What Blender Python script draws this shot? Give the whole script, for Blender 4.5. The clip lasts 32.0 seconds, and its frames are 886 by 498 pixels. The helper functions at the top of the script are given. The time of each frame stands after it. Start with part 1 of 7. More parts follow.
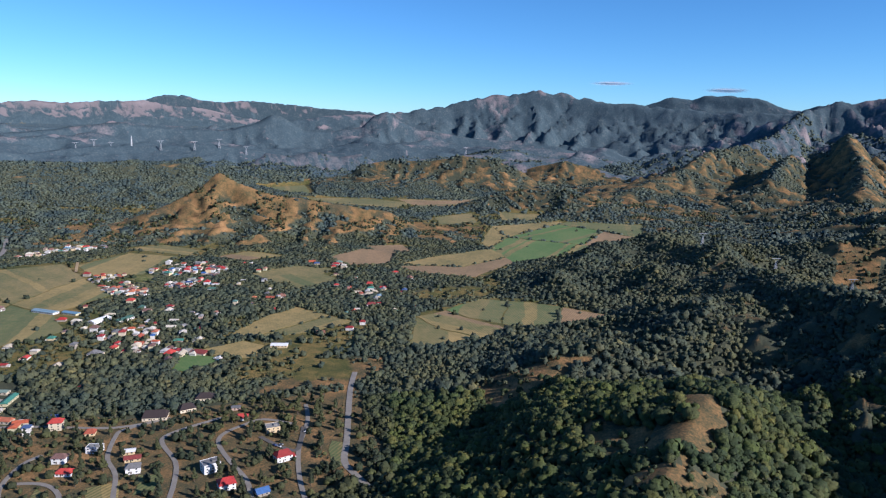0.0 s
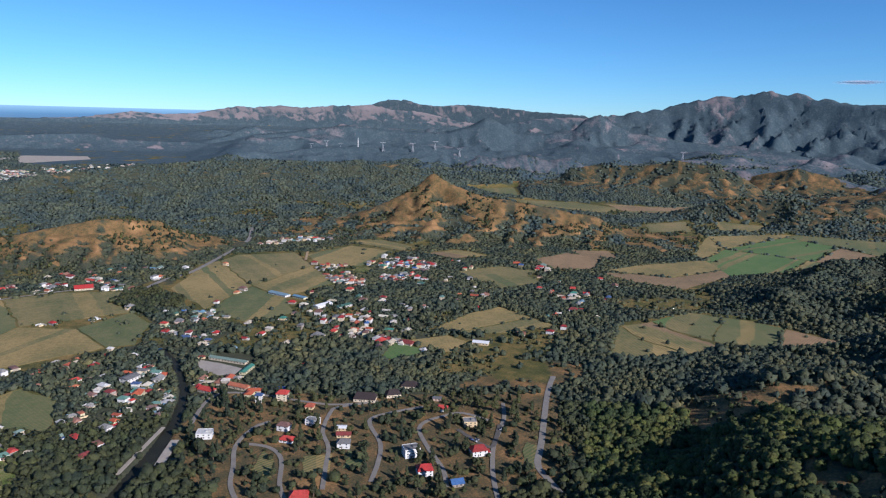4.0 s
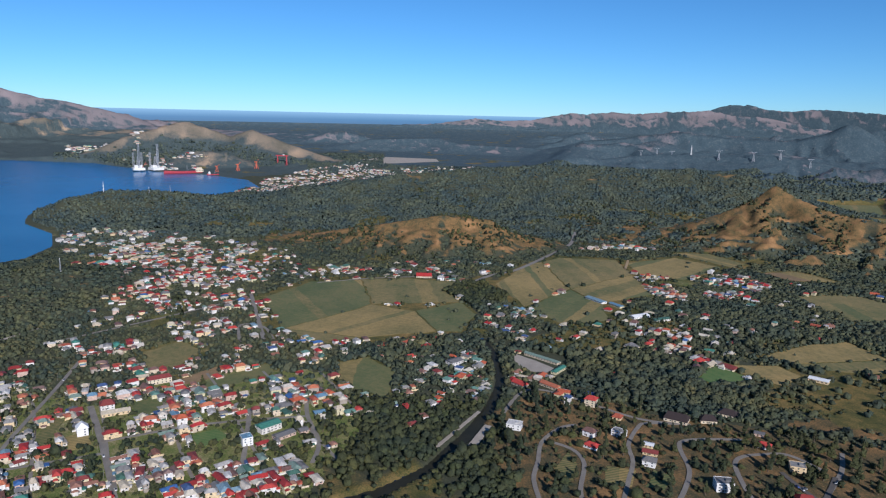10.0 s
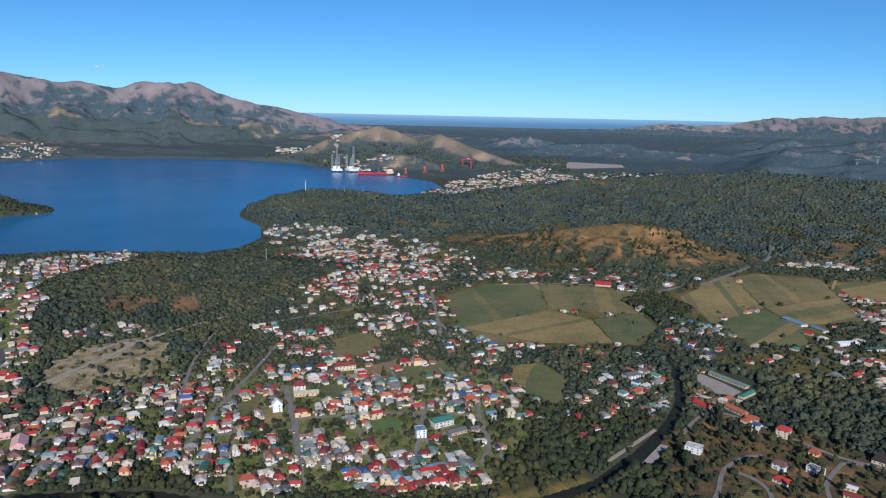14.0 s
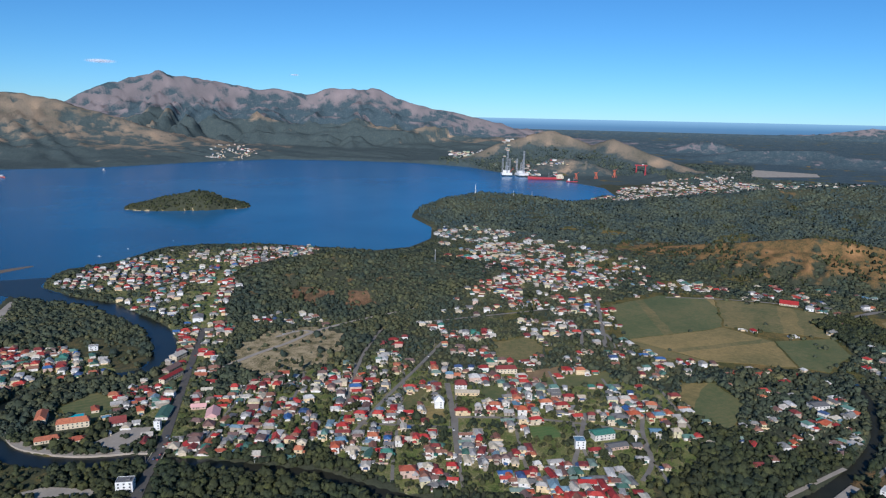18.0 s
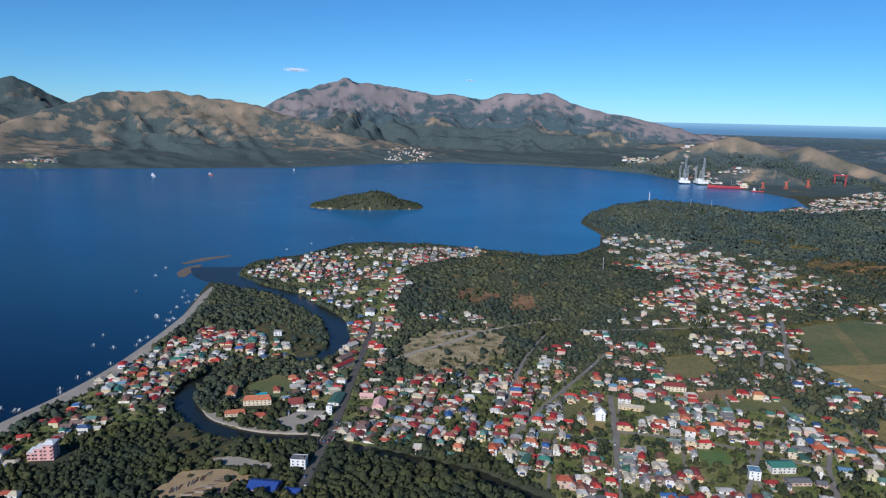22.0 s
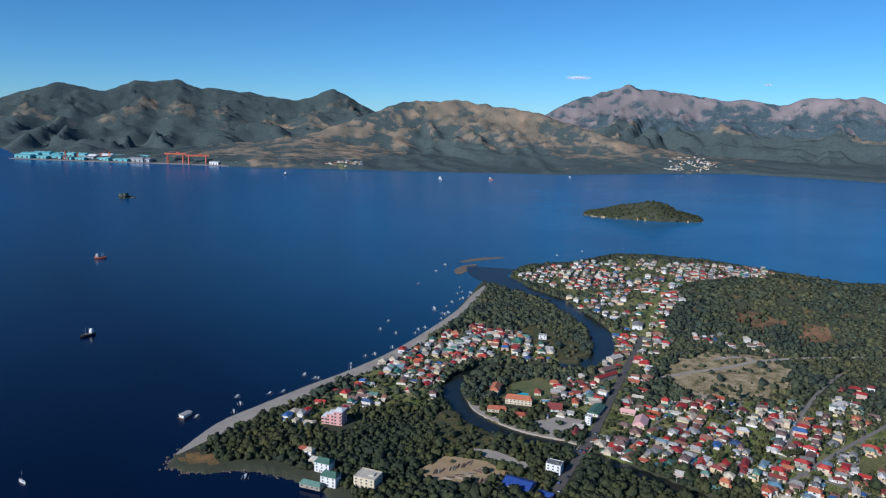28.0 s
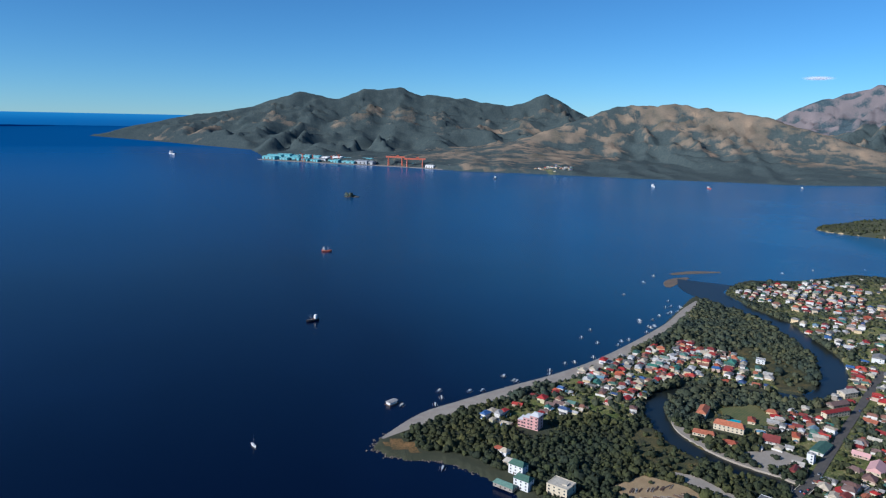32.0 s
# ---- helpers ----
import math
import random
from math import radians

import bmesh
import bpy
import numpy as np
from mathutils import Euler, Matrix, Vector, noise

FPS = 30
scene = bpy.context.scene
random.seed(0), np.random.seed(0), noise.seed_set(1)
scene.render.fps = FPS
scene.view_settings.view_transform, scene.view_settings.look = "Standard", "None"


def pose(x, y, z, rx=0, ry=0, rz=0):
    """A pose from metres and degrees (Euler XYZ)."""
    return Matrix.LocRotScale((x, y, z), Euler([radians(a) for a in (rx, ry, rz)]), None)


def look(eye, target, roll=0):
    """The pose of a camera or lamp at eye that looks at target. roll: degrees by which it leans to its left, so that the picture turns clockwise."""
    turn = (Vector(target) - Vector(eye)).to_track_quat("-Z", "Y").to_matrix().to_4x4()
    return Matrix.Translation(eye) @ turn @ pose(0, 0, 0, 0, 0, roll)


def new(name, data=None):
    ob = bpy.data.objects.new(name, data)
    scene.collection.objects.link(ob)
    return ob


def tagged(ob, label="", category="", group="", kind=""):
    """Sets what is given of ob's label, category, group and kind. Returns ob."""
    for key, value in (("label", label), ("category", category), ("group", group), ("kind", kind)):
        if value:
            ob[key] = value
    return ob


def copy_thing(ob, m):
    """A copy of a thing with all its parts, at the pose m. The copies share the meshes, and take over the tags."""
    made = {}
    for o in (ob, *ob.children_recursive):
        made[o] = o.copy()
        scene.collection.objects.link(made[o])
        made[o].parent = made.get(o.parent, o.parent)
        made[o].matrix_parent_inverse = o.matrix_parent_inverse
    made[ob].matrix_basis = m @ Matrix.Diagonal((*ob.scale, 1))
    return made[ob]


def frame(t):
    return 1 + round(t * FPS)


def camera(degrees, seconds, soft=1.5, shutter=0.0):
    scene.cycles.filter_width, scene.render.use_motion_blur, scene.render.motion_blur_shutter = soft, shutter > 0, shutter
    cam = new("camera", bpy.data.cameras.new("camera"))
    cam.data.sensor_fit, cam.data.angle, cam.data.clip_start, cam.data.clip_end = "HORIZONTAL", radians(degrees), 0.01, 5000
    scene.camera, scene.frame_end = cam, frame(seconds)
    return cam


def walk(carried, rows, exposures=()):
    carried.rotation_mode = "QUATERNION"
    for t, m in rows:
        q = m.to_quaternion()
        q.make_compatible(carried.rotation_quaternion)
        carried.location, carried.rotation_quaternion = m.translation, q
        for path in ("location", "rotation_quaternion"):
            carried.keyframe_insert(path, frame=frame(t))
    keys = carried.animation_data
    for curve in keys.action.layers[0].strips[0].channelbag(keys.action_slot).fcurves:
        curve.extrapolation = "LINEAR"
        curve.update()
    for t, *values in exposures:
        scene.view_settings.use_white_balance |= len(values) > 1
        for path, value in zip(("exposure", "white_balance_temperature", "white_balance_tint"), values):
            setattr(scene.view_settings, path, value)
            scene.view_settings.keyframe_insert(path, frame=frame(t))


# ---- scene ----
# A drone that hovers 300 m over the coast and turns on the spot, from the hills round to the sea.
EYE = Vector((0.0, 0.0, 300.0))
cam = camera(64.60, 32.0, soft=1.2)
# seconds, heading (degrees to the left of +y), pitch, roll
TURNS = [
    (0.0, 25.84, -10.50, 1.51),
    (1.0, 30.43, -10.55, 1.50),
    (2.0, 35.19, -10.60, 1.46),
    (3.0, 38.85, -10.64, 1.47),
    (3.5, 40.66, -10.66, 1.46),
    (5.5, 49.99, -10.72, 1.42),
    (6.5, 54.67, -10.74, 1.38),
    (7.5, 59.06, -10.75, 1.33),
    (8.5, 63.35, -10.76, 1.29),
    (9.5, 67.14, -10.76, 1.26),
    (10.5, 70.85, -10.76, 1.24),
    (11.5, 74.62, -10.76, 1.22),
    (12.5, 78.24, -10.76, 1.26),
    (13.5, 82.05, -10.73, 1.23),
    (14.5, 85.45, -10.70, 1.22),
    (16.5, 92.52, -10.67, 1.22),
    (17.0, 94.23, -10.66, 1.22),
    (18.0, 97.56, -10.64, 1.23),
    (19.0, 101.01, -10.63, 1.23),
    (20.0, 104.39, -10.60, 1.27),
    (21.0, 107.89, -10.59, 1.25),
    (22.0, 111.36, -10.57, 1.27),
    (23.0, 114.95, -10.55, 1.26),
    (24.0, 118.44, -10.53, 1.27),
    (24.5, 120.08, -10.52, 1.26),
    (26.5, 126.84, -10.47, 1.23),
    (27.5, 131.40, -10.46, 1.23),
    (28.5, 135.64, -10.43, 1.24),
    (29.5, 139.73, -10.41, 1.21),
    (30.5, 144.06, -10.38, 1.17),
    (31.5, 148.44, -10.38, 1.15),
    (32.0, 150.50, -10.37, 1.12),
]


def heading(yaw, pitch):
    a, e = radians(yaw), radians(pitch)
    return Vector((-math.sin(a) * math.cos(e), math.cos(a) * math.cos(e), math.sin(e)))


walk(cam, [(t, look(EYE, EYE + heading(yaw, pitch) * 100, roll)) for t, yaw, pitch, roll in TURNS], [(0.0, 0.58, 5060, 16), (3.0, 0.40, 5040, 15.5), (6.0, 0.2, 5030, 14), (10.0, 0.08, 5015, 12.5), (14.0, 0.02, 5000, 11), (24.0, 0.0, 4900, 9), (28.0, 0.02, 4880, 9), (32.0, 0.12, 4900, 9)])

# ---- world and sun ----
SUN_HEADING, SUN_HEIGHT = -91.0, 28.5
world = bpy.data.worlds.new("world")
scene.world = world
world.use_nodes = True
wn, wl = world.node_tree.nodes, world.node_tree.links
sky = wn.new("ShaderNodeTexSky")
sky.sky_type, sky.sun_disc = "NISHITA", False
sky.sun_elevation, sky.sun_rotation = radians(SUN_HEIGHT), radians(-SUN_HEADING)
sky.altitude, sky.air_density, sky.dust_density, sky.ozone_density = 200, 0.75, 0.0, 6.0
air = wn.new("ShaderNodeMix")
air.data_type, air.blend_type = "RGBA", "MULTIPLY"
air.inputs[0].default_value, air.inputs[7].default_value = 1.0, (0.89, 1.04, 0.96, 1)
wl.new(sky.outputs[0], air.inputs[6])
wl.new(air.outputs[2], wn["Background"].inputs[0])
wn["Background"].inputs[1].default_value = 0.081
sun = new("sun", bpy.data.lights.new("sun", "SUN"))
sun.data.energy, sun.data.angle, sun.data.color = 5.0, radians(0.6), (1.0, 0.83, 0.64)
sun.matrix_world = look(heading(SUN_HEADING, SUN_HEIGHT) * 3000, (0, 0, 0))
scene.view_settings.exposure = 0.0


# ---- materials ----
def material(name):
    m = bpy.data.materials.new(name)
    m.use_nodes = True
    return m, m.node_tree.nodes, m.node_tree.links, m.node_tree.nodes["Principled BSDF"]


def ramp(n, stops, constant=False):
    r = n.new("ShaderNodeValToRGB")
    e = r.color_ramp.elements
    while len(e) < len(stops):
        e.new(0.5)
    for el, (p, c) in zip(e, stops):
        el.position, el.color = p, (*c, 1)
    r.color_ramp.interpolation = "CONSTANT" if constant else "LINEAR"
    return r


def coords(n):
    return n.new("ShaderNodeNewGeometry").outputs["Position"]


def noisy(n, l, vec, scale, detail=4, rough=0.55):
    t = n.new("ShaderNodeTexNoise")
    t.inputs["Scale"].default_value, t.inputs["Detail"].default_value, t.inputs["Roughness"].default_value = scale, detail, rough
    if vec is not None:
        l.new(vec, t.inputs["Vector"])
    return t.outputs["Fac"]


def mixed(n, l, fac, a, b, kind="MIX"):
    m = n.new("ShaderNodeMix")
    m.data_type, m.blend_type = "RGBA", kind
    for sock, v in ((m.inputs[0], fac), (m.inputs[6], a), (m.inputs[7], b)):
        if isinstance(v, (int, float)):
            sock.default_value = v
        elif isinstance(v, tuple):
            sock.default_value = (*v, 1)
        else:
            l.new(v, sock)
    return m.outputs[2]


def bumped(n, l, height, bsdf, strength, distance):
    b = n.new("ShaderNodeBump")
    b.inputs["Strength"].default_value, b.inputs["Distance"].default_value = strength, distance
    l.new(height, b.inputs["Height"])
    l.new(b.outputs[0], bsdf.inputs["Normal"])


def plain(name, a, b=None, scale=0.6, rough=0.8, bump=0.3, depth=0.1, metal=0.0, spread=(0.35, 0.65)):
    """Two close tones mixed by a noise of two scales, with fine relief."""
    m, n, l, p = material(name)
    pos = coords(n)
    f1, f2 = noisy(n, l, pos, scale, 5), noisy(n, l, pos, scale * 9, 3)
    mx = mixed(n, l, 0.4, f1, f2)
    r = ramp(n, [(spread[0], a), (spread[1], b or tuple(c * 0.75 for c in a))])
    l.new(mx, r.inputs[0])
    l.new(r.outputs[0], p.inputs["Base Color"])
    p.inputs["Roughness"].default_value, p.inputs["Metallic"].default_value = rough, metal
    bumped(n, l, mx, p, bump, depth)
    return m


def chosen(name, tones, rough=0.7, island=False, scale=0.5):
    """A tone of its own for every object (or every loose piece), weathered by noise."""
    m, n, l, p = material(name)
    src = n.new("ShaderNodeNewGeometry").outputs["Random Per Island"] if island else n.new("ShaderNodeObjectInfo").outputs["Random"]
    r = ramp(n, [(i / len(tones), t) for i, t in enumerate(tones)], True)
    l.new(src, r.inputs[0])
    pos = coords(n)
    f = noisy(n, l, pos, scale, 6, 0.65)
    w = ramp(n, [(0.3, (0.62, 0.60, 0.57)), (0.62, (1.0, 1.0, 1.0))])
    l.new(f, w.inputs[0])
    l.new(mixed(n, l, 1.0, r.outputs[0], w.outputs[0], "MULTIPLY"), p.inputs["Base Color"])
    p.inputs["Roughness"].default_value = rough
    bumped(n, l, noisy(n, l, pos, 6.0, 2), p, 0.25, 0.05)
    return m


def leafy(name, tones, scale=1.1, dark=(0.66, 0.68, 0.68), light=(1.25, 1.25, 1.10)):
    """Foliage: a tone for each tree, lighter and darker leaf clumps within its crown."""
    m, n, l, p = material(name)
    own = n.new("ShaderNodeAttribute")
    own.attribute_name = "tone"
    r = ramp(n, [(i / (len(tones) - 1), t) for i, t in enumerate(tones)])
    l.new(own.outputs["Fac"], r.inputs[0])
    pos = coords(n)
    f = noisy(n, l, pos, scale, 4, 0.7)
    w = ramp(n, [(0.34, dark), (0.66, light)])
    l.new(f, w.inputs[0])
    clump = ramp(n, [(0.0, (0.78, 0.80, 0.84)), (0.55, (1.0, 1.0, 1.0)), (1.0, (1.28, 1.24, 1.08))])
    l.new(n.new("ShaderNodeNewGeometry").outputs["Random Per Island"], clump.inputs[0])
    stand = ramp(n, [(0.38, (0.78, 0.86, 0.95)), (0.62, (1.22, 1.12, 0.90))])
    l.new(noisy(n, l, pos, 0.012, 3), stand.inputs[0])
    c = mixed(n, l, 1.0, mixed(n, l, 1.0, r.outputs[0], w.outputs[0], "MULTIPLY"), stand.outputs[0], "MULTIPLY")
    l.new(mixed(n, l, 1.0, c, clump.outputs[0], "MULTIPLY"), p.inputs["Base Color"])
    p.inputs["Roughness"].default_value = 0.75
    p.inputs["Specular IOR Level"].default_value = 0.2
    bumped(n, l, f, p, 0.8, 0.6)
    return m


def land(name, far, tones=None, woods=None):
    """The ground: woods floor, dry grass, bare earth and built-up ground by the plan's own masks. Far land has haze in
    its colours.
    """
    m, n, l, p = material(name)
    pos = coords(n)

    def mask(key):
        a = n.new("ShaderNodeAttribute")
        a.attribute_name = key
        return a.outputs["Fac"]

    k = 0.55 if far else 1.0
    big, mid, fine = noisy(n, l, pos, 0.012 * k, 5, 0.6), noisy(n, l, pos, 0.06 * k, 5, 0.65), noisy(n, l, pos, 0.5 * k, 4, 0.7)
    crag = n.new("ShaderNodeTexNoise")
    crag.noise_type = "RIDGED_MULTIFRACTAL"
    crag.inputs["Scale"].default_value, crag.inputs["Detail"].default_value, crag.inputs["Roughness"].default_value = 0.010 if far else 0.02, 8, 0.64
    l.new(pos, crag.inputs["Vector"])
    rib = n.new("ShaderNodeMapRange")
    rib.inputs["From Max"].default_value = 1.5
    l.new(crag.outputs[0], rib.inputs["Value"])
    grain = noisy(n, l, pos, 0.11, 3, 0.7)
    # far woods and far grass are paled and blued: haze put into the colour
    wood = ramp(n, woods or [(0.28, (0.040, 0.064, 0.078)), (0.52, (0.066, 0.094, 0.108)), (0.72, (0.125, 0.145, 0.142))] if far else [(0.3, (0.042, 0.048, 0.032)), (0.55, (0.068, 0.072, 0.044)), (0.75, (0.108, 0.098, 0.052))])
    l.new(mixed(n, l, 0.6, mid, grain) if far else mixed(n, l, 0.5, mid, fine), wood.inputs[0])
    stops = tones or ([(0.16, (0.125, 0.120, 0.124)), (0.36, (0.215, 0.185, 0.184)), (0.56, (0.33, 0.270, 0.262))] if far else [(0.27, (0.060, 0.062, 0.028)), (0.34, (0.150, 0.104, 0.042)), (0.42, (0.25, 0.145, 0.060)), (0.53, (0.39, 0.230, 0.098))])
    grass = ramp(n, stops)
    l.new(mixed(n, l, 0.38, mixed(n, l, 0.45, big, fine), rib.outputs[0]) if far else mixed(n, l, 0.3, mixed(n, l, 0.5, mid, fine), rib.outputs[0]), grass.inputs[0])
    earth = ramp(n, [(0.35, (0.15, 0.07, 0.035)), (0.65, (0.28, 0.16, 0.085))])
    l.new(mid, earth.inputs[0])
    town = ramp(n, [(0.38, (0.070, 0.092, 0.026)), (0.47, (0.135, 0.165, 0.045)), (0.55, (0.22, 0.20, 0.080)), (0.65, (0.40, 0.33, 0.215))])
    meadow = ramp(n, [(0.38, (0.045, 0.060, 0.018)), (0.47, (0.095, 0.092, 0.030)), (0.54, (0.175, 0.132, 0.045)), (0.63, (0.28, 0.18, 0.065))])
    l.new(mixed(n, l, 0.35, mixed(n, l, 0.5, big, mid), fine), meadow.inputs[0])
    l.new(mixed(n, l, 0.5, mid, fine), town.inputs[0])

    def edge(fac):
        """A mask broken up by the noise, so that its border is ragged."""
        a = n.new("ShaderNodeMath")
        a.operation = "MULTIPLY_ADD"
        l.new(mixed(n, l, 0.5, mixed(n, l, 0.4, mid, grain), rib.outputs[0]) if far else mixed(n, l, 0.4, mixed(n, l, 0.5, mid, fine), rib.outputs[0]), a.inputs[0])
        a.inputs[1].default_value = 1.7 if far else 0.9
        l.new(fac, a.inputs[2])
        r = n.new("ShaderNodeMapRange")
        r.inputs["From Min"].default_value, r.inputs["From Max"].default_value = (1.03, 1.31) if far else (0.83, 1.02)
        l.new(a.outputs[0], r.inputs["Value"])
        return r.outputs[0]

    c = mixed(n, l, edge(mask("dry")), wood.outputs[0], grass.outputs[0])
    c = mixed(n, l, edge(mask("meadow")), c, meadow.outputs[0])
    c = mixed(n, l, edge(mask("town")), c, town.outputs[0])
    c = mixed(n, l, edge(mask("bare")), c, earth.outputs[0])
    rubble = ramp(n, [(0.38, (0.10, 0.098, 0.042)), (0.46, (0.25, 0.200, 0.098)), (0.56, (0.44, 0.350, 0.205))])
    l.new(mixed(n, l, 0.4, mid, fine), rubble.inputs[0])
    c = mixed(n, l, edge(mask("rubble")), c, rubble.outputs[0])
    l.new(c, p.inputs["Base Color"])
    p.inputs["Roughness"].default_value = 0.95
    p.inputs["Specular IOR Level"].default_value = 0.1
    bumped(n, l, mixed(n, l, 0.5, grain, rib.outputs[0]) if far else mixed(n, l, 0.5, mixed(n, l, 0.5, mid, fine), rib.outputs[0]), p, 0.6, 9.0 if far else 5.0)
    return m


# far and harbour land carry painted haze in their tones
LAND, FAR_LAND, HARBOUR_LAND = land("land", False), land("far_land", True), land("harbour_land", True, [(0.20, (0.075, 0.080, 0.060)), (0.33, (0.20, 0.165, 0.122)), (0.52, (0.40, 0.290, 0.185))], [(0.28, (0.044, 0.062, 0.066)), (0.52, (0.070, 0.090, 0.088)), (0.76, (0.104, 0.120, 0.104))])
CANOPY = leafy("canopy", [(0.033, 0.041, 0.025), (0.046, 0.053, 0.028), (0.037, 0.045, 0.031), (0.064, 0.072, 0.032), (0.042, 0.050, 0.030), (0.072, 0.076, 0.036), (0.032, 0.040, 0.028)], 2.0, (0.55, 0.60, 0.62), (1.45, 1.42, 1.15))
# middle and far foliage get paler and bluer: distance haze painted into the tones
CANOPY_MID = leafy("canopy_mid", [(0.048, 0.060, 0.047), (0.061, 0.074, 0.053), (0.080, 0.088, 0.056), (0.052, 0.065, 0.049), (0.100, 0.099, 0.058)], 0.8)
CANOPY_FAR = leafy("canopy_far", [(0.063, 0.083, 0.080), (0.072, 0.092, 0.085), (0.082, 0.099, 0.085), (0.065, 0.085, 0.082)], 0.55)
CANOPY_NEAR = leafy("canopy_near", [(0.033, 0.046, 0.023), (0.051, 0.067, 0.025), (0.038, 0.051, 0.026), (0.075, 0.092, 0.028), (0.044, 0.059, 0.026), (0.098, 0.100, 0.033), (0.036, 0.048, 0.025)], 2.0, (0.55, 0.60, 0.62), (1.45, 1.42, 1.15))
BARK = plain("bark", (0.12, 0.09, 0.06))
SAND = plain("sand", (0.40, 0.35, 0.28), (0.29, 0.25, 0.20), 0.08)
MUD = plain("sandbar", (0.20, 0.15, 0.10), (0.13, 0.10, 0.07), 0.08)
ASPHALT = plain("asphalt", (0.125, 0.11, 0.09), (0.075, 0.068, 0.06), 0.15)
CONCRETE = plain("concrete_paving", (0.25, 0.225, 0.185), (0.17, 0.15, 0.125), 0.12)
DIRT = plain("dirt", (0.42, 0.30, 0.155), (0.29, 0.20, 0.10), 0.1)
ROCK = plain("rock", (0.20, 0.16, 0.12), (0.11, 0.09, 0.07), 0.3, bump=0.8, depth=0.6)
WHITE = plain("white_paint", (0.80, 0.79, 0.76), (0.66, 0.65, 0.62), 0.3, 0.6)
CREAM = plain("cream_paint", (0.70, 0.60, 0.42), (0.58, 0.50, 0.36), 0.3, 0.6)
BLUE_SHEET = plain("dark_blue_sheet", (0.030, 0.060, 0.24), (0.045, 0.085, 0.30), 0.3, 0.45)
PINK = plain("pink_paint", (0.72, 0.42, 0.38), (0.62, 0.36, 0.33), 0.3, 0.6)
DARK_ROOF = plain("dark_brown_roof", (0.040, 0.026, 0.023), (0.028, 0.020, 0.018), 0.4)
GLASS = plain("window_glass", (0.03, 0.04, 0.05), (0.05, 0.06, 0.07), 0.4, 0.12, 0.05)
WALLS = [(0.74, 0.71, 0.65), (0.66, 0.56, 0.40), (0.60, 0.44, 0.35), (0.74, 0.58, 0.34), (0.80, 0.78, 0.74), (0.38, 0.33, 0.27), (0.64, 0.58, 0.36), (0.78, 0.75, 0.70)]
WALL = chosen("house_wall", WALLS)
WALL_FAR = chosen("house_wall_far", WALLS, island=True)
ROOF_TONES = {
    "red": [(0.40, 0.030, 0.026), (0.28, 0.030, 0.026), (0.46, 0.055, 0.040), (0.22, 0.045, 0.038)],
    "grey": [(0.42, 0.40, 0.37), (0.27, 0.26, 0.24), (0.60, 0.58, 0.54), (0.17, 0.165, 0.16)],
    "rust": [(0.24, 0.11, 0.07), (0.18, 0.10, 0.08), (0.30, 0.15, 0.10), (0.20, 0.13, 0.11)],
    "green": [(0.07, 0.22, 0.16), (0.14, 0.25, 0.20), (0.20, 0.27, 0.22), (0.07, 0.15, 0.11)],
    "blue": [(0.06, 0.14, 0.34), (0.16, 0.28, 0.38), (0.22, 0.32, 0.38), (0.06, 0.10, 0.22)],
    "orange": [(0.46, 0.11, 0.045), (0.42, 0.14, 0.07), (0.50, 0.17, 0.08), (0.36, 0.09, 0.045)],
    "cream": [(0.58, 0.50, 0.36), (0.62, 0.56, 0.44), (0.52, 0.44, 0.32), (0.55, 0.50, 0.42)],
}
ROOF = {k: chosen(k + "_roof", v, 0.72) for k, v in ROOF_TONES.items()}
ROOF_FAR = {k: chosen(k + "_roof_far", v, 0.72, True) for k, v in ROOF_TONES.items()}


def sea_material():
    m, n, l, p = material("sea_water")
    pos = coords(n)
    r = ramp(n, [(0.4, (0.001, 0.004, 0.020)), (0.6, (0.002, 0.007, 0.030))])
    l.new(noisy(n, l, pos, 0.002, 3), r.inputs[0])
    # the head of the bay is shallow and silty, so greener; reflected sky painted in makes it paler
    bay_head = n.new("ShaderNodeMapRange")
    bay_head.inputs["From Min"].default_value, bay_head.inputs["From Max"].default_value = 300, 2300
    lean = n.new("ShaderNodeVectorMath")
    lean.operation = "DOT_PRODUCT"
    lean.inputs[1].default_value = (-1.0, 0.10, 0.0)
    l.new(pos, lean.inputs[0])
    l.new(lean.outputs["Value"], bay_head.inputs["Value"])
    silt_and_sky = ramp(n, [(0.4, (0.034, 0.172, 0.345)), (0.6, (0.046, 0.205, 0.385))])
    l.new(noisy(n, l, pos, 0.003, 4), silt_and_sky.inputs[0])
    # further out the reflected sky is painted as base blue, and the gloss fades
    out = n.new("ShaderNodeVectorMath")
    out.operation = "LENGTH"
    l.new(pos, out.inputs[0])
    sky_tint = n.new("ShaderNodeMapRange")
    sky_tint.inputs["From Min"].default_value, sky_tint.inputs["From Max"].default_value = 1450, 4300
    l.new(out.outputs["Value"], sky_tint.inputs["Value"])
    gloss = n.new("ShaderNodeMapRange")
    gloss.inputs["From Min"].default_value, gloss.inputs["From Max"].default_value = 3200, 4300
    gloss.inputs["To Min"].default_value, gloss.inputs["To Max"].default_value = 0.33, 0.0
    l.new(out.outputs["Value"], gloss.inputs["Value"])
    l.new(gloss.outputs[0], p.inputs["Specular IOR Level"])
    l.new(mixed(n, l, sky_tint.outputs[0], mixed(n, l, bay_head.outputs[0], r.outputs[0], silt_and_sky.outputs[0]), (0.015, 0.088, 0.255)), p.inputs["Base Color"])
    p.inputs["Roughness"].default_value = 0.22
    p.inputs["IOR"].default_value = 1.33
    bumped(n, l, mixed(n, l, 0.5, noisy(n, l, pos, 0.25, 4), noisy(n, l, pos, 0.03, 2)), p, 0.16, 0.6)
    return m


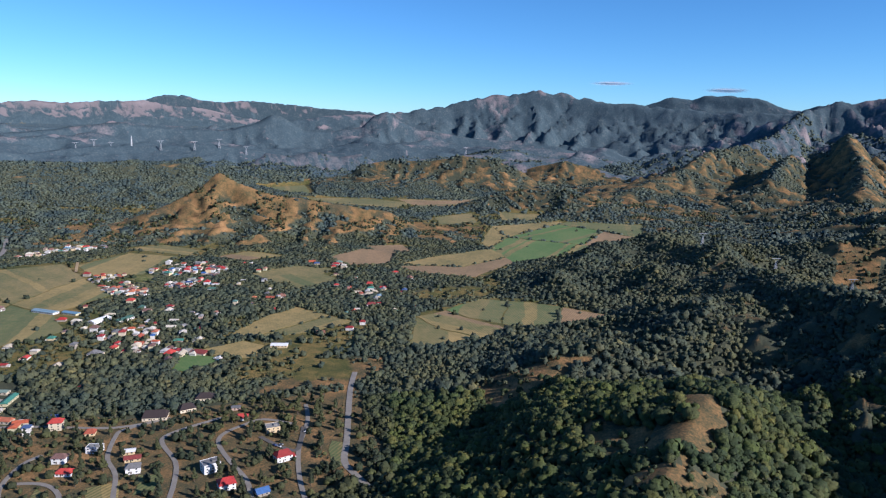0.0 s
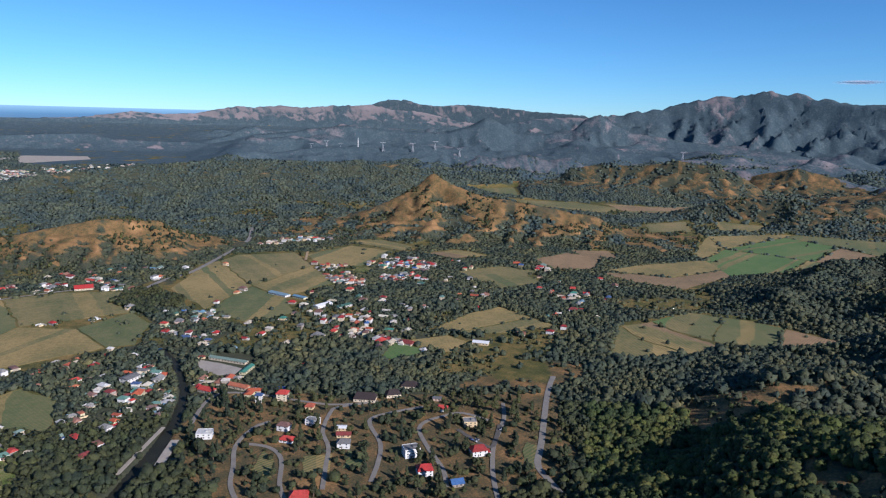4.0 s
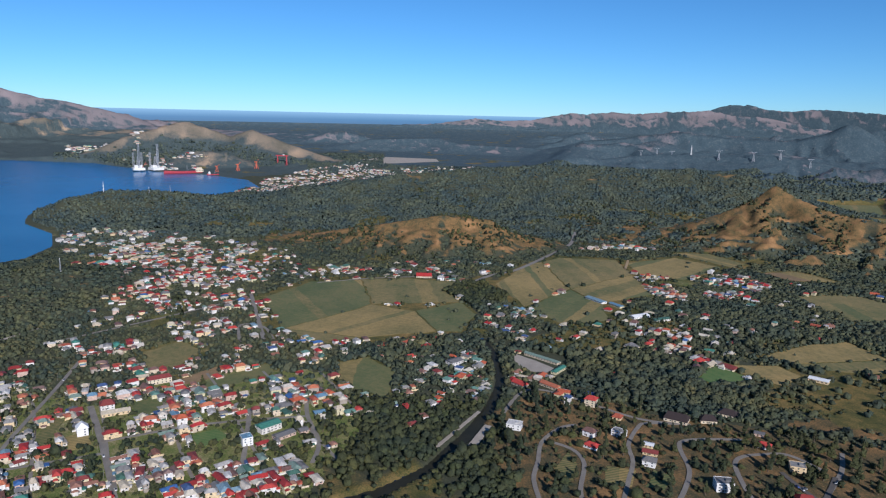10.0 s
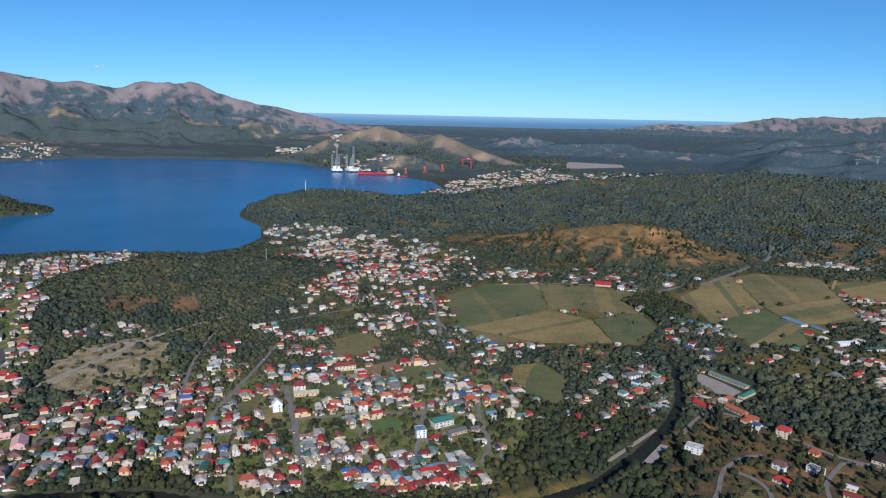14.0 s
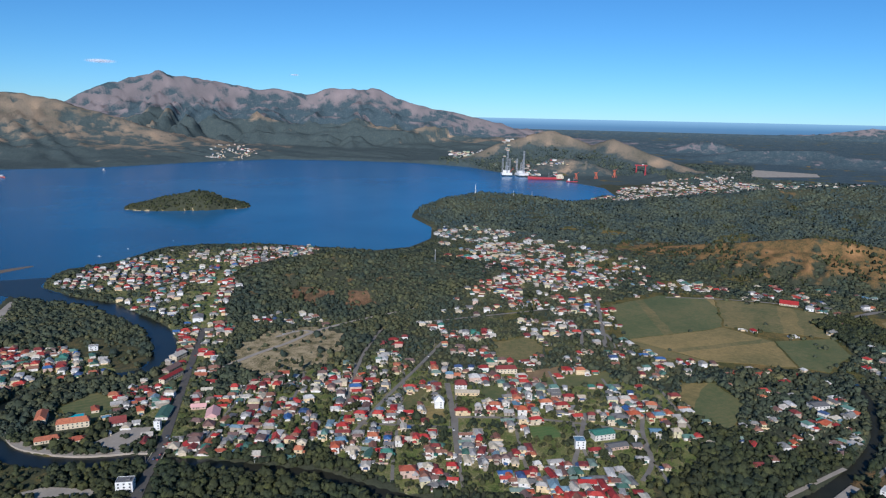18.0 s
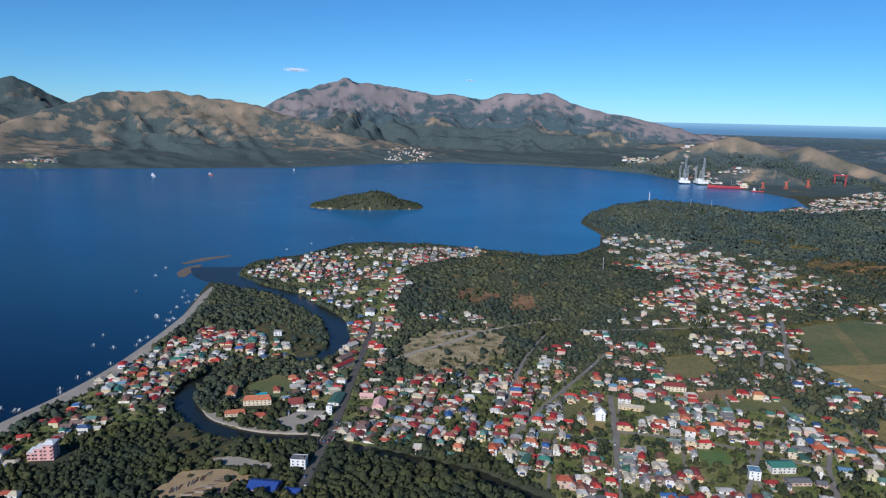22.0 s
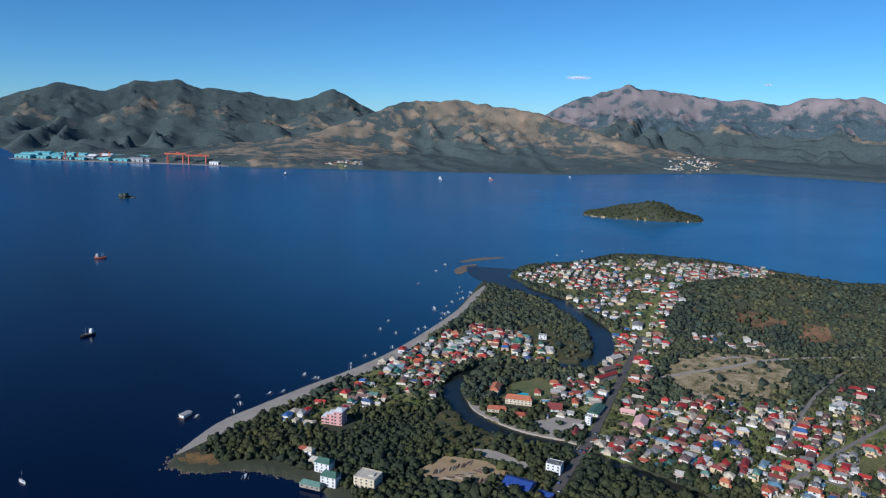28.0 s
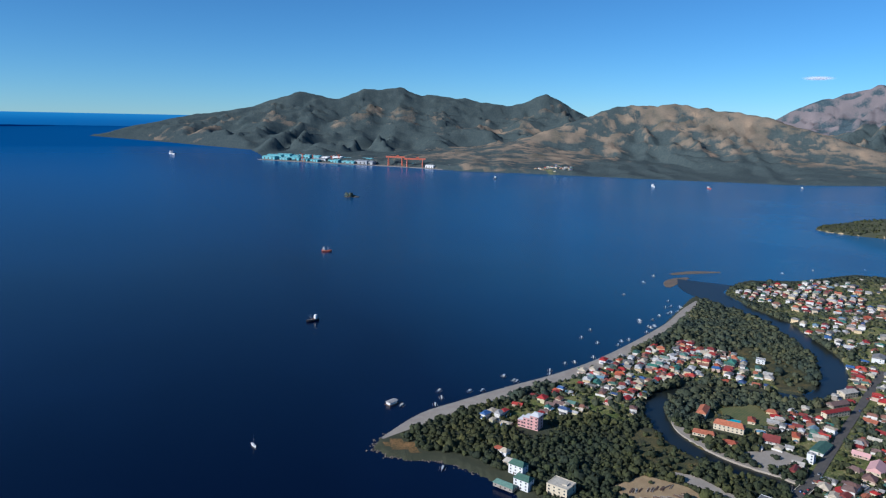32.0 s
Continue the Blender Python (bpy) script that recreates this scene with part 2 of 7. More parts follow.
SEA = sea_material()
RIVER = plain("river_water", (0.010, 0.014, 0.013), (0.016, 0.019, 0.016), 0.05, 0.3, 0.4, 0.2)
RIVER.node_tree.nodes["Principled BSDF"].inputs["Specular IOR Level"].default_value = 0.3


CREEK = plain("creek_water", (0.020, 0.021, 0.014), (0.032, 0.031, 0.020), 0.08, 0.6, 0.3, 0.2)
CREEK.node_tree.nodes["Principled BSDF"].inputs["Specular IOR Level"].default_value = 0.15


def farmland(name, a, b, c, rows=0.9):
    m, n, l, p = material(name)
    pos = coords(n)
    w = n.new("ShaderNodeTexWave")
    w.inputs["Scale"].default_value, w.inputs["Distortion"].default_value = rows * 0.1, 6.0
    w.inputs["Detail Scale"].default_value = 0.2
    l.new(pos, w.inputs["Vector"])
    f = mixed(n, l, 0.14, mixed(n, l, 0.45, noisy(n, l, pos, 0.0075, 9, 0.68), noisy(n, l, pos, 0.16, 5, 0.75)), w.outputs["Fac"])
    r = ramp(n, [(0.38, a), (0.49, b), (0.60, c)])
    l.new(f, r.inputs[0])
    own = ramp(n, [(0.0, (0.92, 0.94, 0.92)), (0.5, (1.0, 1.0, 1.0)), (1.0, (1.07, 1.04, 1.03))])
    l.new(n.new("ShaderNodeObjectInfo").outputs["Random"], own.inputs[0])
    l.new(mixed(n, l, 1.0, r.outputs[0], own.outputs[0], "MULTIPLY"), p.inputs["Base Color"])
    p.inputs["Roughness"].default_value = 0.95
    bumped(n, l, f, p, 0.4, 0.4)
    return m


FARM = {
    "green": farmland("green_crop", (0.070, 0.096, 0.028), (0.112, 0.126, 0.040), (0.185, 0.156, 0.056)),
    "bright": farmland("young_rice", (0.060, 0.118, 0.024), (0.088, 0.155, 0.036), (0.135, 0.165, 0.048)),
    "tan": farmland("stubble", (0.12, 0.112, 0.034), (0.24, 0.180, 0.058), (0.34, 0.245, 0.085)),
    "olive": farmland("rough_pasture", (0.072, 0.092, 0.026), (0.150, 0.138, 0.044), (0.27, 0.195, 0.072)),
    "brown": farmland("ploughed_field", (0.14, 0.100, 0.045), (0.23, 0.150, 0.070), (0.30, 0.20, 0.095)),
}

# ---- the lie of the land ----
PLAIN = 2.0
S = 1.5  # metres to a unit of the plan below


def place(az, d, z=0.0):
    return -math.sin(radians(az)) * d * S, math.cos(radians(az)) * d * S, z


def scaled(points):
    """Stations or corners of the plan in metres."""
    return [tuple(v * S for v in p) for p in points]


def crest(*stations):
    """Stations along a ridge: heading, distance, height angle seen from the drone."""
    return [(*place(az, d)[:2], max(6.0, EYE.z + d * S * math.tan(radians(el)))) for az, d, el in stations]


# crest line, half width, steepness, dryness, gullies
RIDGES = [
    (crest((50.8, 1300, -8.2), (47.4, 1300, -6.9), (44.9, 1300, -5.5), (43.7, 1300, -4.45), (42.4, 1290, -5.3), (39.8, 1260, -6.2), (34.4, 1240, -7.0), (30.3, 1240, -7.6), (28.0, 1240, -8.8)), 205, 1.2, 0.62, 1.0),
    (crest((80.4, 1150, -9.8), (76.6, 1110, -9.1), (73.4, 1085, -8.7), (69.3, 1075, -8.0), (65.1, 1085, -8.3), (63.2, 1100, -9.3)), 105, 0.85, 0.80, 0.6),
    (crest((82.7, 1500, -7.1), (79.2, 1600, -6.0), (75.7, 1700, -5.3), (72.1, 1800, -4.75), (66.6, 1900, -4.2), (58.8, 1950, -3.65), (53.4, 1950, -3.85), (49.5, 1980, -3.65), (46.5, 1980, -3.8), (44.5, 1950, -4.3), (42.5, 1900, -5.6)), 400, 1.1, -0.12, 0.8),
    (crest((99.6, 1440, -7.8), (97.5, 1480, -6.5), (94.5, 1500, -5.95), (90.5, 1520, -6.1), (86, 1520, -6.7), (82.8, 1500, -7.5)), 150, 1.0, -0.05, 0.3),
    (crest((114.4, 800, -13.0), (111.4, 830, -11.8), (107.8, 840, -11.2), (104, 850, -11.0), (97.9, 850, -11.6), (90.9, 860, -12.4)), 130, 0.9, 0.08, 0.3),
    (crest((95.4, 3050, -3.0), (93.2, 3150, -1.95), (91.4, 3230, -1.45), (89.3, 3300, -0.72), (87.5, 3250, -1.32), (85.8, 3180, -1.9), (84.3, 3100, -1.31), (81.5, 2950, -2.43), (78.2, 2800, -3.56)), 330, 1.15, 0.30, 0.8),
    (crest((88.3, 2780, -3.0), (86.3, 2750, -3.1)), 150, 1.0, 0.9, 0.3),
    (crest((78.3, 5000, -1.5), (76.9, 5000, -1.33), (75.6, 5000, -1.7)), 260, 1.0, 0.7, 0.4),
    (crest((75.1, 4200, -1.96), (72.4, 4200, -1.8), (69.7, 4200, -1.73), (67.9, 4000, -2.2), (62, 4000, -2.36)), 320, 1.0, 0.42, 0.6),
    (crest((126, 6300, 0.5), (124.1, 6300, 1.42), (122.1, 6300, 2.06), (120.3, 6300, 2.68), (119.3, 6300, 2.9), (118, 6300, 2.62), (116.4, 6300, 2.59), (114.7, 6300, 2.22), (112.6, 6300, 1.94), (111.3, 6300, 1.89), (108.6, 6300, 1.52), (106.9, 6300, 2.01), (105, 6300, 2.18), (102.8, 6250, 2.01), (101, 6200, 1.26), (98.3, 6100, 0.65), (96, 6050, 0.25), (94.2, 6000, -0.15), (92.1, 5800, -1.13)), 2100, 1.3, 0.48, 0.8),
    (crest((145, 3600, -2.0), (143.9, 3900, -1.4), (140.4, 4200, 0.0), (136.8, 4400, 1.43), (132.3, 4400, 1.5), (128.6, 4300, 1.1), (125.9, 4200, 0.6), (121.9, 4000, -0.7), (117.5, 3800, -2.1)), 1300, 1.25, 0.44, 0.75),
    (crest((176.9, 7000, -1.45), (174.1, 6950, -0.76), (170.5, 6900, 0.01), (165.5, 6600, 0.75), (163.3, 6500, 1.75), (162, 6400, 1.95), (159, 6300, 1.69), (157.2, 6300, 2.36), (155.4, 6300, 2.28), (153.9, 6300, 2.54), (152.3, 6300, 1.92), (151.4, 6300, 2.05), (149.6, 6300, 1.76), (147.7, 6300, 1.57), (145.5, 6300, 1.3), (143.9, 6300, 1.63), (142.6, 6300, 2.22), (141.5, 6350, 1.76), (139.2, 6450, 0.48)), 2500, 1.3, 0.24, 0.9),
    (crest((68.5, 12400, -0.42), (66.6, 12400, -0.12), (64.4, 12400, -0.28), (62.2, 12400, -0.15), (60.7, 12400, 0.16), (59.1, 12400, 0.5), (57.9, 12400, 0.45), (55.9, 12400, 0.62), (54.2, 12400, 0.52), (52.3, 12400, 0.68), (50.3, 12400, 0.81), (48.8, 12400, 0.88), (47.1, 12400, 0.55), (44.7, 12400, 0.42), (43, 12400, 0.04)), 1500, 1.2, 0.55, 0.9),
    (crest((50, 13800, 0.5), (49.2, 13800, 0.79), (48.1, 13800, 1.21), (47.2, 13800, 1.36), (46, 13800, 1.35), (44.7, 13800, 1.02), (43.6, 13800, 0.92), (41.2, 13800, 1.1), (39, 13800, 1.0), (36.5, 13800, 0.72), (33.5, 13800, 0.53), (31.9, 13800, 0.44)), 1000, 1.0, 0.30, 0.5),
    (crest((39.7, 4600, -0.6), (34.4, 4600, 0.1), (29.9, 4600, 0.39), (27.2, 4650, 0.82), (25.4, 4700, 1.13), (24.1, 4700, 1.52), (22.3, 4700, 1.83), (20.3, 4700, 1.97), (18.5, 4700, 2.38), (17.2, 4700, 2.2), (16.1, 4700, 2.05), (14.3, 4650, 1.87), (13.2, 4600, 1.55), (11.7, 4600, 1.49), (10, 4600, 1.48), (7.9, 4550, 1.27), (5.5, 4500, 1.07), (2.8, 4300, 1.04), (-6, 4300, 1.0)), 1150, 1.15, -0.10, 1.0),
    (crest((10.4, 6600, 1.45), (9.4, 6600, 1.75), (8.4, 6600, 2.12), (7, 6600, 1.88), (6.2, 6600, 2.28), (4.4, 6600, 2.24), (2.5, 6600, 2.18), (1.5, 6600, 1.79), (0.2, 6600, 1.33)), 1600, 0.9, 0.0, 0.5),
    (crest((0.5, 3000, 0.88), (-1.3, 3000, 1.51), (-3, 3000, 2.0), (-4.7, 3000, 1.94), (-5.5, 3000, 2.1), (-9, 2900, 2.5), (-16, 2600, 2.6), (-30, 2400, 2.0)), 1000, 1.3, 0.30, 0.8),
    (crest((-2.6, 3000, 1.8), (-0.9, 2850, 1.4), (0.1, 2700, 0.45), (1.1, 2550, -0.55), (3.3, 2350, -1.4), (5.6, 2150, -2.0), (7.1, 2000, -3.3), (9.6, 1850, -4.35), (12.1, 1750, -5.55)), 420, 1.1, 0.40, 1.0),
    (crest((59, 2900, -3.6), (55.5, 3000, -2.95), (51.8, 3050, -2.5), (48.1, 3050, -2.5), (44.5, 3000, -2.3), (40.5, 2950, -2.75), (37, 2900, -3.0), (33.2, 2900, -3.1), (30, 2900, -3.6)), 330, 1.0, 0.08, 0.9),
    (crest((58, 4000, -1.7), (56.4, 4000, -1.6), (53.7, 4000, -1.2), (50.5, 4000, -0.8), (47.3, 4000, -1.17), (42.8, 3900, -1.27), (41, 3900, -0.7), (39.6, 3900, 0.0), (38.8, 3900, -0.15), (37.2, 3900, -1.1), (35, 3900, -1.2), (32.6, 3900, -0.8), (31.7, 3900, 0.1), (30.6, 3900, 0.5), (29.7, 3900, -0.1), (28, 3900, -0.9), (24, 3900, -1.4), (20, 3900, -1.8)), 430, 1.1, 0.02, 0.9),
    (crest((32.2, 3880, -0.2), (30.6, 3880, 0.6), (29.8, 3880, -0.1)), 190, 1.2, 0.9, 0.8),
    (crest((53, 4050, -1.0), (50.5, 4050, -0.75), (49, 4050, -0.9)), 120, 1.0, 0.9, 0.6),
    (crest((40.1, 2700, -2.95), (38.4, 2700, -3.2), (36.6, 2700, -2.8), (34.4, 2700, -3.2), (32.6, 2700, -2.9)), 130, 1.0, 0.9, 0.7),
    (crest((33.5, 2150, -4.6), (32.6, 2150, -3.75), (29.9, 2150, -3.35), (27.1, 2120, -3.4), (24.4, 2100, -2.8), (21.6, 2080, -3.2), (19.8, 2080, -3.9), (18, 2080, -5)), 230, 1.1, 0.60, 1.0),
    (crest((19.5, 2350, -4.2), (18.9, 2350, -3.6), (16.2, 2300, -3.05), (13.5, 2300, -3.6), (11.5, 2300, -4.2)), 230, 1.1, 0.50, 1.0),
    (crest((-3.6, 2300, -0.3), (-4.9, 1900, -2.7), (-5, 1700, -4.3)), 330, 1.1, 0.40, 0.9),
    (crest((-0.2, 2100, -1.75), (1.0, 1850, -3.6)), 280, 1.1, 0.38, 0.9),
    (crest((21, 1620, -5.6), (17, 1600, -5.3), (14, 1580, -5.6)), 150, 1.0, 0.32, 0.5),
    (crest((-14, 480, -15), (-5.1, 640, -12.7), (0, 780, -11.2), (5.4, 960, -9.9), (9, 1080, -9.4)), 240, 1.0, -0.05, 0.8),
    (crest((3, 1500, -7.4), (-4, 1400, -6.3), (-10, 1300, -4.5), (-25, 1100, -3.0)), 420, 1.1, -0.02, 0.9),
    # unseen hill, added right of the view to throw shade on the near slopes
    (crest((-42, 370, -9), (-31, 430, -7), (-26, 560, -5), (-23, 760, -4.5), (-21, 950, -4)), 125, 1.0, -0.2, 0.5),
    (crest((16, 195, -34), (9, 230, -31), (6.8, 260, -27.6), (4.6, 330, -22.3), (2, 400, -20)), 152, 0.95, -0.25, 0.2),
    (crest((20, 470, -22.3), (18, 480, -21.2), (13.5, 520, -19.4)), 90, 1.0, 0.10, 0.2),
    (crest((120.6, 1590, -6.65), (119.6, 1580, -6.38), (118.7, 1575, -6.22), (117.6, 1570, -6.0), (116.8, 1570, -5.9), (115.7, 1580, -6.2), (115.1, 1585, -6.55)), 52, 0.45, 0.0, 0.2),
    (crest((158.3, 1840, -6.15), (157.8, 1840, -6.05)), 26, 0.8, 0.0, 0.2),
]
# the bay and the open sea, along the shore
BAY = [(2500, -800), (400, -430), (60, -270), (-150, -235), (-205, -270), (-212, -288), (-206, -312), (-197, -334), (-181, -346), (-169, -356), (-164, -372), (-182, -387), (-213, -399), (-249, -406), (-294, -413), (-341, -419), (-400, -432), (-471, -458), (-539, -487), (-645, -548), (-702, -572),
       (-797, -585), (-852, -555), (-964, -546), (-1004, -500), (-1028, -403), (-1024, -337), (-1016, -236), (-1056, -191), (-1142, -171), (-1263, -187), (-1385, -246), (-1487, -259), (-1600, -150), (-1750, 80), (-1930, 215), (-2163, 203), (-2360, 89), (-2464, -42), (-2656, -147)]
BAY += [(-2900, -280), (-3067, -564), (-3088, -828), (-3020, -1180), (-2746, -1349), (-2299, -1545), (-1853, -2032), (-1719, -2215), (-1474, -2451), (-1350, -2810), (-930, -3340), (-1120, -4410), (-819, -5668), (-374, -7382), (-2500, -9500), (-30000, -14000), (-30000, -30000), (30000, -30000), (30000, -3000)]
# the river: centre line with half widths
STREAM = [(-735, -605, 34), (-690, -570, 22), (-661, -489, 12), (-650, -440, 11), (-613, -383, 10.5), (-587, -347, 10.5), (-552, -318, 10), (-515, -299, 8), (-486, -298, 5), (-458, -326, 3), (-442, -340, 3), (-416, -351, 4), (-392, -352, 6), (-370, -342, 6.5), (-353, -320, 6.5), (-342, -296, 6), (-339, -279, 5.5),
          (-341, -261, 6), (-344, -244, 6), (-350, -233, 5), (-353, -211, 4), (-354, -161, 4), (-353, -113, 3.5), (-340, -77, 3.2), (-330, -30, 3), (-325, 40, 3), (-334, 95, 3), (-350, 130, 3), (-369, 151, 3.2), (-380, 164, 3.2), (-398, 181, 3), (-421, 201, 2.8), (-446, 218, 2.5), (-461, 227, 2.5), (-526, 250, 2), (-560, 256, 1.5)]


RIDGES = [(line, half * S, steep, dryness, gully) for line, half, steep, dryness, gully in RIDGES]
BAY, STREAM = scaled(BAY), scaled(STREAM)


def lattice(x, y, seed):
    xi, yi = np.floor(x), np.floor(y)
    fx, fy = x - xi, y - yi
    fx, fy = fx * fx * (3 - 2 * fx), fy * fy * (3 - 2 * fy)

    def h(a, b):
        v = np.sin(a * 127.1 + b * 311.7 + seed * 74.7) * 43758.5453
        return v - np.floor(v)

    return (h(xi, yi) * (1 - fx) + h(xi + 1, yi) * fx) * (1 - fy) + (h(xi, yi + 1) * (1 - fx) + h(xi + 1, yi + 1) * fx) * fy


def fbm(x, y, size, seed=0, octaves=4, ridged=False):
    out, amp, total = 0.0, 1.0, 0.0
    for o in range(octaves):
        v = lattice(x / size * 2**o + 17.3 * o, y / size * 2**o - 9.1 * o, seed + o)
        out = out + amp * ((1 - np.abs(2 * v - 1)) if ridged else v)
        total += amp
        amp *= 0.5
    return out / total


def to_line(x, y, line, along=False):
    """The distance to a line of stations and the third value there (and how far along the line)."""
    best, val, far, run = np.full(x.shape, 1e9), np.zeros(x.shape), np.zeros(x.shape), 0.0
    for (ax, ay, av), (bx, by, bv) in zip(line, line[1:]):
        dx, dy = bx - ax, by - ay
        u = np.clip(((x - ax) * dx + (y - ay) * dy) / (dx * dx + dy * dy), 0, 1)
        d = np.hypot(x - ax - u * dx, y - ay - u * dy)
        near = d < best
        best, val = np.where(near, d, best), np.where(near, av + u * (bv - av), val)
        if along:
            turn = np.arctan2(y - ay - u * dy, x - ax - u * dx) * 60 * ((u <= 0) | (u >= 1))
            far = np.where(near, run + u * math.hypot(dx, dy) + turn + 5000 * (dx * (y - ay) - dy * (x - ax) > 0), far)
            run += math.hypot(dx, dy)
    return (best, val, far) if along else (best, val)


def inside(x, y, poly):
    hit = np.zeros(x.shape, bool)
    for (ax, ay), (bx, by) in zip(poly, poly[1:] + poly[:1]):
        if ay != by:
            hit ^= ((ay > y) != (by > y)) & (x < (bx - ax) * (y - ay) / (by - ay) + ax)
    return hit


def to_shore(x, y):
    """Metres inland (minus: out at sea)."""
    d, _ = to_line(x, y, [(*p, 0) for p in BAY])
    return np.where(inside(x, y, BAY), -d, d)


def relief(x, y):
    """Height and dryness of the ground."""
    x, y = np.asarray(x, float), np.asarray(y, float)
    shore = to_shore(x, y)
    z = np.where(shore < 0, np.clip(shore * 0.12, -6 - 40 * (np.hypot(x, y) > 4500), 0), np.minimum(shore * 0.12, PLAIN))
    dry = np.zeros(x.shape)
    wx, wy = fbm(x, y, 450, 3) - 0.5, fbm(x, y, 450, 8) - 0.5
    for number, (line, half, steep, dryness, gully) in enumerate(RIDGES):
        xs, ys = [p[0] for p in line], [p[1] for p in line]
        pick = (x > min(xs) - half * 1.3) & (x < max(xs) + half * 1.3) & (y > min(ys) - half * 1.3) & (y < max(ys) + half * 1.3)
        if not pick.any():
            continue
        px, py = x[pick], y[pick]
        d, top, run = to_line(px, py, line, True)
        far = half >= 1500
        # spurs run down across the chord of the crest, and smaller ribs branch off their flanks
        cx, cy = line[-1][0] - line[0][0], line[-1][1] - line[0][1]
        length = math.hypot(cx, cy)
        along = (px * cx + py * cy) / length
        across = (py * cx - px * cy) / length
        step = half * (0.13 if far else 0.30 if number == 0 else 0.26) + 12
        phase = along / step + 2.3 * (fbm(px, py, step * 2.2, 15, 4) - 0.5) + 1.9 * (fbm(along, 0 * along, step * 2.3, 33, 3) - 0.5)
        flank = np.where(np.mod(phase, 1) < 0.5, 1.0, -1.0)
        spur = 1 - np.abs(2 * np.mod(phase, 1) - 1) * np.clip(2.2 * fbm(px, py, step * 1.8, 37, 2) - 0.35, 0.15, 1)
        twig = (0.95 * np.abs(across) + 0.55 * flank * along) / (step * 0.46) + 1.2 * (fbm(px, py, step * 0.9, 16, 2) - 0.5)
        rib = 1 - np.abs(2 * np.mod(twig, 1) - 1)
        fine = fbm(px, py, step * 0.34 + 8, 6, 4, True)
        rough = np.clip(0.52 * spur + 0.27 * rib + 0.21 * np.clip((fine - 0.3) / 0.5, 0, 1), 0, 1)
        top = PLAIN + (top - PLAIN) * (1 + (0.17 if far else 0.08) * gully * (fbm(px, py, half * (0.06 if far else 0.16) + 8, 31, 4) - 0.5))
        u = np.clip(d / half * (1 + 0.5 * (wx[pick] + wy[pick])), 0, 1)
        v = np.clip(u * (1 + 0.75 * gully * (1 - spur) * np.clip(u * 6, 0, 1)), 0, 1)
        body = (1 - v) ** steep * (1 - 0.25 * v * (1 - v))
        body = np.where(v < 0.12, 1 - (1 - 0.88**steep) * (v / 0.12) ** 1.5, body) if steep > 0 else body
        cut = gully * np.clip(u * 7, 0.0, 1) * (0.20 * (1 - rib) * (0.35 + spur) + 0.16 * (1 - fine))
        isle = number >= len(RIDGES) - 2
        base = -6.0 if isle else PLAIN
        h = base + (top - base) * np.clip(body * (1 - cut), 0, 1.15) + (7.0 * (fbm(px, py, 26, 71, 3, True) - 0.55) * np.clip(u * 6, 0.2, 1) * np.clip((1 - v) * 5, 0, 1) if number < 2 else 0)
        if not isle:
            h = np.minimum(h, PLAIN + shore[pick] * 0.7)
        pz, pd = z[pick], dry[pick]
        over = h > pz
        spot = fbm(px, py, half * 0.35 + 40, 21, 4)
        own = dryness + 0.6 * (spot - 0.5)
        if far:
            patchy = 0.22 * spur + 0.34 * rib + 0.44 * np.clip((fine - 0.3) / 0.5, 0, 1) + 0.9 * (fbm(px, py, step * 0.8, 39, 4) - 0.5)
            own = own + 1.2 * (patchy - 0.5) + (3.0 * np.clip(0.2 - u, 0, 1) * (spot > 0.5) if half == 1150 * S else 0) - 2.2 * np.clip(u - 0.38, 0, 1) - (1.7 * np.clip(0.30 - u, 0, 1) if half == 2500 * S else 0)
        elif number == 0:
            own = own + 4.2 * (rough - 0.62) + 0.9 * np.clip(0.3 - u, 0, 1) - 1.6 * np.clip(u - 0.46, 0, 1)
        elif number == 5:
            own = 1.2 - 3.3 * u + 0.9 * (spot - 0.5) + 0.9 * (rough - 0.62)
        elif number == 1:
            own = own + 1.6 * (rough - 0.62) + 0.7 * np.clip(0.5 - u, 0, 1) - 1.5 * np.clip(u - 0.5, 0, 1)
        else:
            own = own + 2.2 * (rough - 0.62) * (gully > 0.25) - 1.2 * np.clip(u - 0.5, 0, 1)
        own = own if far else np.minimum(own, 0.75 if number < 2 else 0.9 if number == 5 else 0.68)
        if far and half != 2500 * S and dryness > 0.3:
            own = own + 0.5 * np.clip(0.4 - u, 0, 1)
        if number == 0:
            own = np.where(u < 0.13, np.maximum(own, 0.6), own)
        z[pick], dry[pick] = np.where(over, h, pz), np.where(over & (u < 0.97), np.clip(own, 0, 1), pd)
    az, dist = np.degrees(np.arctan2(-x, y)), np.hypot(x, y)
    rolling = np.clip((22 - az) / 6, 0, 1) * np.clip((dist - 430) / 150, 0, 1) * np.clip((2000 - dist) / 300, 0, 1) * (az > -60)
    z = z + np.where(rolling > 0, rolling * 62 * np.clip(fbm(x + 90 * wx, y + 90 * wy, 230, 27, 3, True) - 0.35, 0, 1), 0)
    # low rolling hills between the fields and the mountains
    swell = np.clip((dist - 2700) / 900, 0, 1) * np.clip((12500 - dist) / 3000, 0, 1) * np.clip((63 - az) / 5, 0, 1) * (az > -40) * (shore > 0)
    knoll = fbm(x + 500 * wx, y + 500 * wy, 1050, 91, 4, True)
    rise = np.where(swell > 0, swell * (150 + 0.012 * dist) * np.clip(knoll - 0.5, 0, 1) * 1.6, 0)
    dry = np.where((rise > 26) & (dist > 3300), np.maximum(dry, np.clip(0.08 + 1.8 * (fbm(x, y, 300, 95, 3) - 0.5) + 0.005 * (rise - 40), 0, 0.62)), dry)
